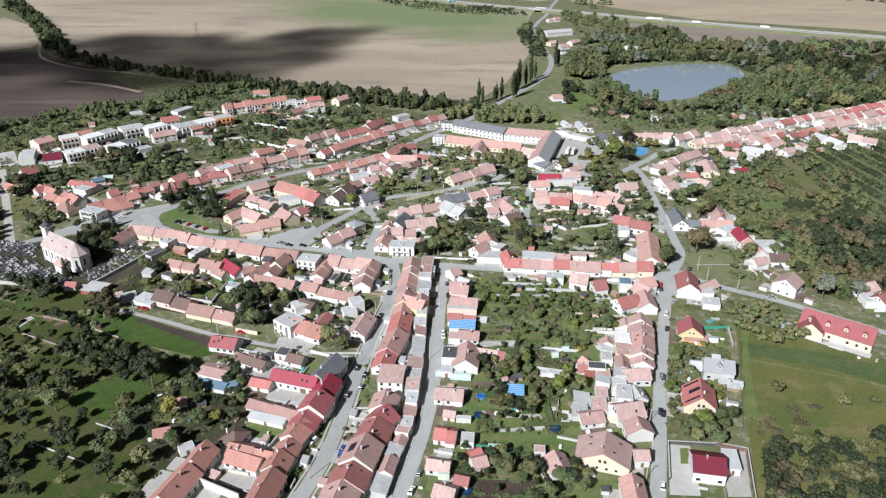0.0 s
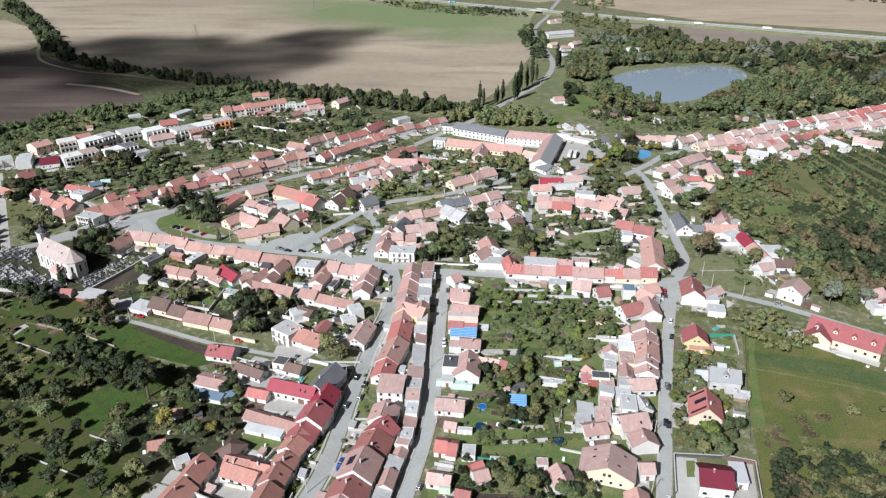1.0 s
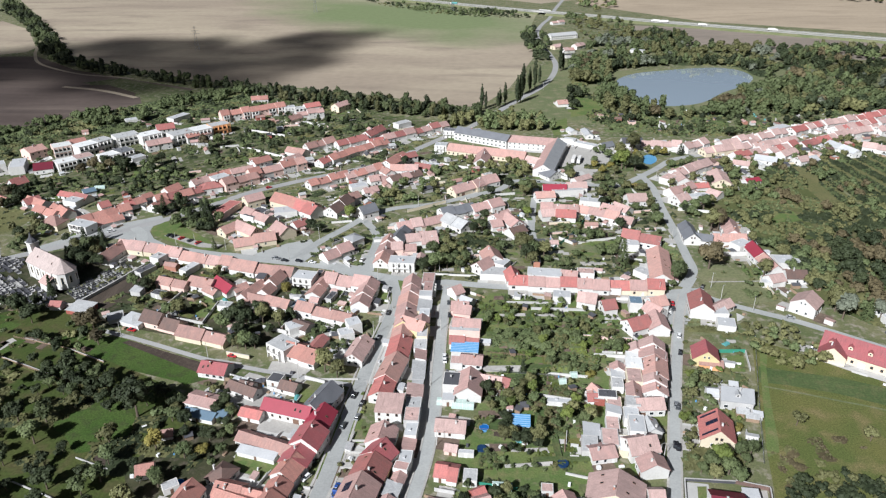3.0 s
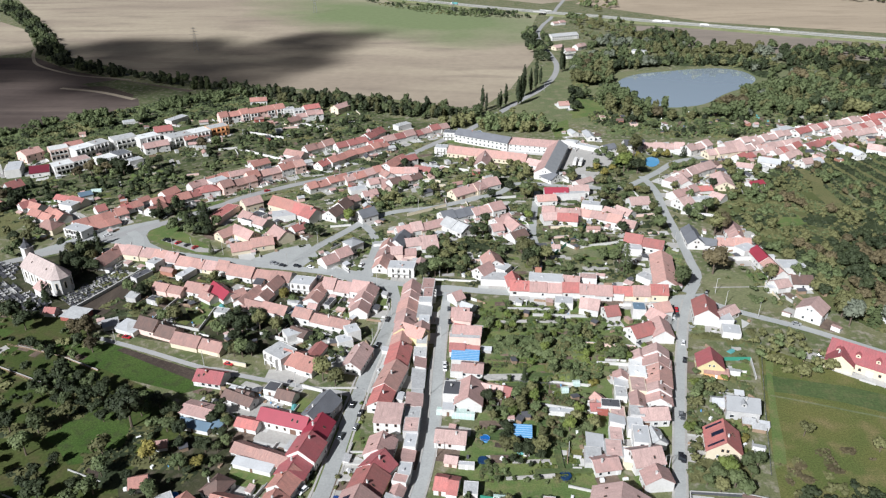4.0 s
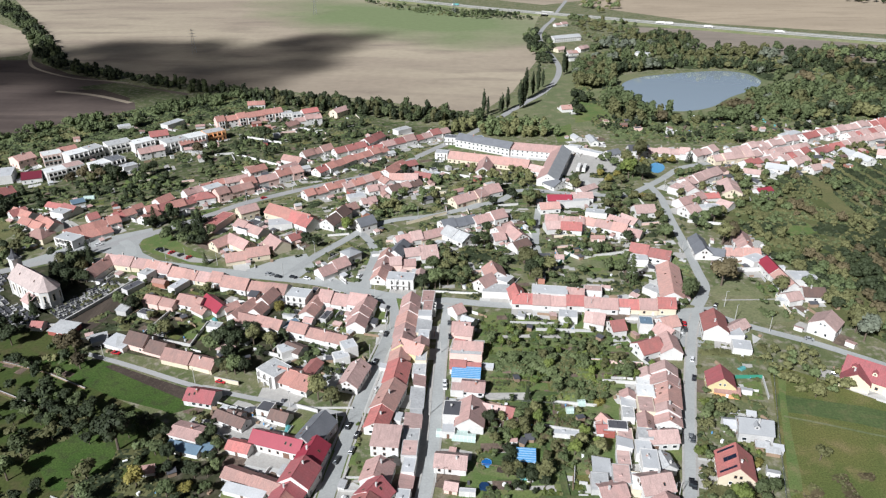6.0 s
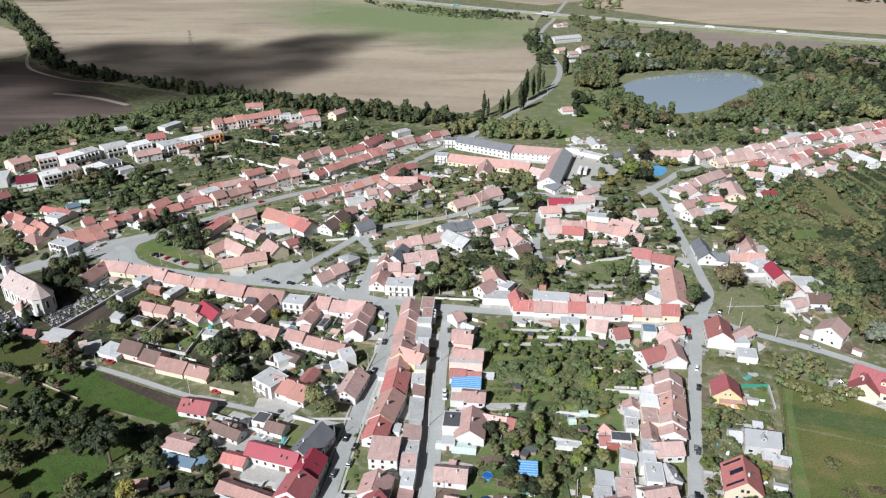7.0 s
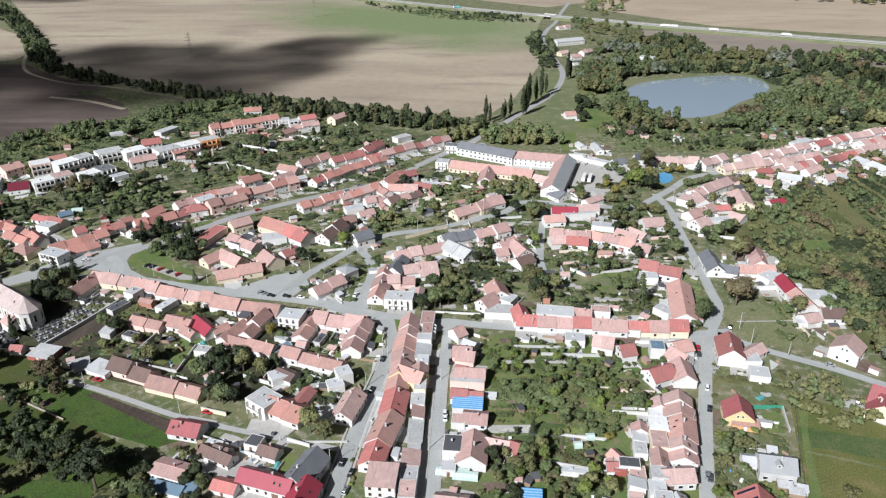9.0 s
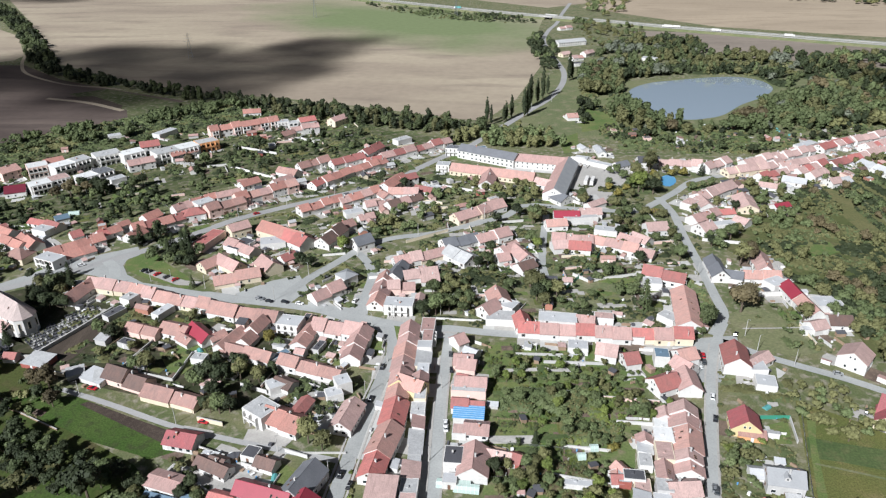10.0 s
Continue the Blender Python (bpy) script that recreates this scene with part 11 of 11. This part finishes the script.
wood("roadside_trees", [(75.5, 1175.1), (95.3, 1149.8), (100.5, 978.7), (89.5, 936.3), (72.0, 936.0), (66.2, 1016.2), (64.2, 1125.0)], 60, [("round", "dark"), ("round", "green")], 45, (1.1, 1.7), "dark roadside trees", 0.5, 3.5)
wood("thicket", [(147.2, 1321.3), (201.5, 1296.1), (256.1, 1236.8), (222.6, 1151.3), (160.1, 1067.2), (148.8, 1102.6)], 110, [("round", "green"), ("round", "olive"), ("bush", "olive")], 46, (0.9, 1.4), "thicket below the highway", 0.5, 3.5)
wood("hedge", [(-238.8, 1531.8), (-95.1, 1433.4), (51.2, 1361.0), (94.2, 1327.5), (86.9, 1289.1), (10.6, 1301.1), (-89.3, 1346.6), (-170.0, 1433.2)], 260, [("round", "dark"), ("bush", "olive"), ("round", "green")], 47, (0.8, 1.3), "scrubby hedge along the highway bank", 0.5, 3.5)
wood("grove", [(264.8, 1865.9), (330.6, 1746.4), (266.2, 1449.5), (211.2, 1361.7), (179.9, 1434.0)], 110, [("round", "olive"), ("round", "green")], 48, (1.1, 1.8), "wood beyond the highway", 0.5, 4)
wood("woodland", [(334.7, 1768.9), (528.9, 1621.4), (766.1, 1481.4), (924.8, 1358.3), (1005.1, 1481.6), (690.7, 1743.4), (487.9, 1928.2)], 260, [("round", "dark"), ("round", "olive")], 49, (1.3, 2.0), "far line of trees", 0.5, 5)
wood("hedge", [(-372.2, 2012.7), (-119.9, 1808.6), (60.7, 1643.0), (175.7, 1594.3), (186.0, 1693.4), (-74.0, 2007.6)], 100, [("round", "olive"), ("bush", "olive")], 50, (0.9, 1.5), "far hedge", 0.5, 4)
sward("scrub", [(190.0, 553.4), (234.2, 548.6), (257.7, 555.5), (291.6, 437.4), (214.9, 306.4), (191.3, 323.4), (183.6, 351.0), (185.1, 403.7), (184.3, 418.1), (169.9, 433.1), (162.2, 462.4)], 1.4, 0.2, 2.2, ["olive", "green", "olive", "dark"], "overgrown scrub closing over the hillside", 151, cover=0.56, lump=6.0, tufts=1.1)
wood("scrub", [(190.0, 553.4), (234.2, 548.6), (257.7, 555.5), (291.6, 437.4), (214.9, 306.4), (191.3, 323.4), (183.6, 351.0), (185.1, 403.7), (184.3, 418.1), (169.9, 433.1), (162.2, 462.4)], 260, [("round", "olive"), ("fruit", "olive"), ("round", "green"), ("fruit", "green"), ("round", "olive"), ("round", "brown"), ("round", "green")], 51, (0.55, 1.25), "overgrown scrub and small trees on the hillside", 1.0, 4.0, stand=18, bare=0.16)
sward("scrub", [(240, 540), (262, 566), (333.1, 609.1), (437.1, 646.0), (298.7, 422.3), (248, 446.0)], 1.2, 0.6, 3.4, ["dark", "green", "dark"], "planted rows of young trees on the hillside", 152, turn=99, rows=13.0, lump=6.0, tufts=1.4, cover=0.95)
wood("scrub", [(173.4, 389.6), (181.2, 365.1), (186.4, 351.1), (193.7, 328.3), (218.7, 378.6), (210.5, 419.1)], 75, [("round", "olive"), ("round", "brown"), ("round", "dark"), ("round", "green")], 53, (0.8, 1.3), "taller olive and green trees above the lane", 1.0, 4.2, stand=12, bare=0.2)
sward("dry_weeds", [(126.9, 239.6), (134.0, 242.6), (141.7, 241.8), (149.0, 236.0), (143.8, 230.5), (128.8, 227.9)], 0.9, 0.1, 0.9, ["brown", "olive", "brown"], "dry brown weeds standing in the meadow", 471, cover=0.5, lump=2.6, tufts=1.6)
sward("dry_weeds", [(111.2, 231.1), (118.0, 237.0), (123.0, 232.4), (130.0, 226.4), (111.0, 220.3)], 0.9, 0.1, 0.8, ["brown", "olive", "olive"], "dry brown weeds standing in the meadow", 472, cover=0.5, lump=2.6, tufts=1.6)
sward("brush", [(111.3, 217.6), (129.6, 221.5), (141.8, 215.8), (161.7, 227.6), (208.0, 223.2), (170.1, 165.7), (94.5, 162.5)], 1.1, 0.1, 2.2, ["dark", "olive", "brown", "olive"], "dense olive and brown brush on the meadow", 154, cover=0.6, lump=5.0, tufts=1.6)
wood("scrub", [(111.3, 217.6), (129.6, 221.5), (141.8, 215.8), (161.7, 227.6), (208.0, 223.2), (170.1, 165.7), (94.5, 162.5)], 460, [("fruit", "dark"), ("fruit", "olive"), ("fruit", "dark"), ("bush", "olive"), ("fruit", "dark"), ("fruit", "brown"), ("fruit", "dark")], 54, (0.9, 1.5), "dense olive and brown brush on the meadow", 0.6, 1.7, stand=12, bare=0.03)
sward("allotment_plants", [(111.5, 718.7), (179.1, 663.8), (238.5, 648.4), (274.3, 666.5), (272.7, 649.4), (217.2, 626.8), (169.8, 625.4), (124.3, 636.9), (100.9, 679.6)], 1.5, 0.2, 1.7, ["green", "dark", "olive", "green"], "hedges and rows of plants on the allotments", 155, cover=0.34, lump=4.0, turn=20, hedges=9.0)
wood("allotment_shrubs", [(111.5, 718.7), (179.1, 663.8), (238.5, 648.4), (274.3, 666.5), (272.7, 649.4), (217.2, 626.8), (169.8, 625.4), (124.3, 636.9), (100.9, 679.6)], 320, [("bush", "green"), ("fruit", "green"), ("bush", "olive"), ("fruit", "dark")], 55, (0.6, 1.1), "allotment shrubs and small trees", 0.8, 2.4)
sward("undergrowth", [(-297.3, 253.6), (-208.9, 257.2), (-121.0, 229.5), (-109.8, 176.5), (-205.3, 149.8)], 1.2, 0.1, 1.0, ["dark", "dark", "olive"], "dark undergrowth between orchard trees", 156, cover=0.26, lump=5.0)
sward("garden_shrubs", [(7.7, 311.4), (59.7, 313.4), (59.6, 296.9), (54.0, 279.6), (30.2, 276.8), (29.8, 294.6), (8.8, 297.0)], 0.9, 0.3, 2.8, ["green", "olive", "green", "bright"], "overgrown shrubs and small trees in the gardens", 461, cover=0.66, lump=3.6, tufts=1.8)
sward("garden_shrubs", [(27.9, 269.3), (48.0, 258.0), (48.4, 239.2), (25.4, 236.8), (25.5, 252.1), (7.1, 258.0), (7.1, 264.9)], 0.9, 0.2, 2.2, ["green", "olive", "brown", "green"], "overgrown shrubs and climbing plants in the gardens", 462, cover=0.58, lump=3.2, tufts=1.8)
sward("garden_plants", [(2.8, 346.8), (83.4, 339.1), (79.3, 318.9), (50.8, 283.4), (41.8, 219.2), (3.1, 217.5)], 0.9, 0.15, 1.3, ["green", "olive", "green", "bright"], "low garden plants, hedges and vegetable rows", 157, cover=0.36, lump=3.0, turn=88, hedges=8.5, rows=1.6)
sward("garden_plants", [(-449.0, 588.5), (-320.9, 550.0), (-258.0, 634.1), (-205.2, 720.9), (-139.6, 733.3), (-75.2, 665.6), (6.8, 560.3), (19.3, 412.1), (-30.6, 369.1), (-88.0, 379.9), (-116.0, 414.8), (-231.9, 472.5), (-321.6, 407.4)], 1.4, 0.2, 1.7, ["dark", "green", "dark", "olive"], "garden shrubs, hedges and vegetable plots", 158, cover=0.30, lump=4.0, turn=-62, hedges=10.0)
sward("garden_plants", [(-207.8, 375.4), (-85.3, 367.0), (-55.7, 333.6), (-68.3, 286.5), (-105.5, 293.5), (-159.1, 309.5), (-193.7, 312.9)], 1.2, 0.15, 1.5, ["dark", "green", "olive"], "garden shrubs, hedges and vegetable plots", 160, cover=0.3, lump=3.5, turn=72, hedges=9.0)
sward("garden_plants", [(-37.2, 451.0), (23.9, 548.1), (122.1, 551.2), (105.5, 350.7), (-29.1, 351.2)], 1.2, 0.2, 1.6, ["green", "dark", "olive", "dark"], "garden shrubs, hedges and vegetable plots", 159, cover=0.3, lump=3.5, turn=85, hedges=9.0)
grove([(95.1, 515.1), (122.5, 494.7), (118.9, 431.2), (111.9, 415.5), (96.6, 438.5), (78.3, 455.0)], 40, [("round", "green"), ("fruit", "green"), ("round", "olive"), ("bush", "dark")], 60, (0.8, 1.2), 0.8, 2.6, "garden trees")
sward("garden_plants", [(147.6, 552.0), (198.3, 566.4), (258.1, 588.3), (338.5, 627.3), (310.3, 569.9), (179.7, 507.0), (144.0, 448.6), (126.4, 448.0)], 1.4, 0.2, 1.7, ["green", "dark", "olive"], "garden shrubs between the houses", 161, cover=0.5, lump=4.0, turn=20, hedges=10.0)
grove([(147.6, 552.0), (198.3, 566.4), (258.1, 588.3), (338.5, 627.3), (310.3, 569.9), (179.7, 507.0), (144.0, 448.6), (126.4, 448.0)], 90, [("round", "green"), ("fruit", "green"), ("bush", "dark"), ("round", "olive"), ("fruit", "olive")], 61, (0.8, 1.2), 0.8, 2.6, "garden trees")
grove([(97.1, 583.4), (140.5, 598.9), (160.0, 585.3), (133.5, 545.4), (106.1, 510.0), (82.3, 509.2)], 26, [("round", "olive"), ("round", "green"), ("round", "yellow"), ("bush", "dark")], 62, (0.9, 1.3), 0.8, 3.0, "trees by the basin")
grove([(161.3, 417.3), (191.9, 390.3), (187.6, 353.9), (173.0, 359.0), (176.0, 396.4)], 30, [("round", "olive"), ("round", "green"), ("round", "dark")], 63, (0.9, 1.3), 0.8, 3.0, "hillside trees")
grove([(-362.2, 413.9), (-280.6, 433.6), (-245.2, 402.4), (-269.1, 379.9), (-328.6, 370.8)], 24, [("round", "olive"), ("round", "dark"), ("round", "green")], 64, (0.9, 1.3), 0.8, 3.0, "garden trees")
clutter([(-106.7, 270.7), (-71.2, 263.3), (-71.2, 255.4), (-89.7, 255.7), (-105.2, 263.8)], 14, 86)
grove([(-217.3, 301.3), (-178.6, 302.9), (-145.9, 286.0), (-119.6, 267.7), (-118.0, 244.8), (-177.1, 242.1)], 26, [("fruit", "dark"), ("round", "dark"), ("fruit", "olive"), ("fruit", "green")], 401, (0.9, 1.4), 0.8, 3.6, "orchard trees")
grove([(90.5, 286.1), (101.5, 286.5), (95.9, 266.0), (85.5, 265.6)], 9, [("bush", "olive"), ("fruit", "green"), ("bush", "green")], 410, (0.9, 1.3), 0.6, 2.2, "yard shrubs")
grove([(85.4, 239.3), (105.9, 238.5), (98.2, 215.1), (79.2, 216.0)], 13, [("round", "green"), ("fruit", "green"), ("round", "olive"), ("bush", "bright")], 411, (0.6, 0.9), 0.6, 2.6, "yard shrubs")
grove([(94.4, 262.2), (111.3, 266.7), (107.2, 249.2), (90.2, 245.1)], 8, [("bush", "olive"), ("fruit", "green"), ("bush", "bright")], 412, (0.8, 1.2), 0.6, 2.2, "yard shrubs")
sward("garden_plants", [(106.9, 340.0), (134.7, 325.9), (99.0, 222.1), (75.8, 221.1)], 1.0, 0.15, 1.3, ["olive", "green", "olive"], "low shrubs and hedges round the houses", 413, cover=0.36, lump=3.5, turn=85, hedges=12.0)
sward("garden_plants", [(111.9, 415.5), (121.1, 394.4), (113.6, 362.5), (101.9, 353.4), (103.6, 374.2)], 1.0, 0.15, 1.4, ["green", "olive", "green"], "front garden shrubs along the lane", 414, cover=0.5, lump=3.0, turn=80, hedges=6.0)
sward("garden_plants", [(128.6, 388.0), (168.5, 376.7), (160.7, 342.1), (124.5, 348.7)], 1.1, 0.15, 1.4, ["green", "olive", "green"], "hedges round a grassy plot", 415, cover=0.16, lump=4.0, turn=10, hedges=16.0)
grove([(-231.9, 294.3), (-194.3, 288.1), (-164.6, 272.4), (-159.5, 250.9), (-206.3, 253.1)], 16, [("fruit", "olive"), ("bush", "olive"), ("fruit", "dark"), ("bush", "green")], 440, (0.9, 1.4), 0.8, 3.2, "orchard trees")
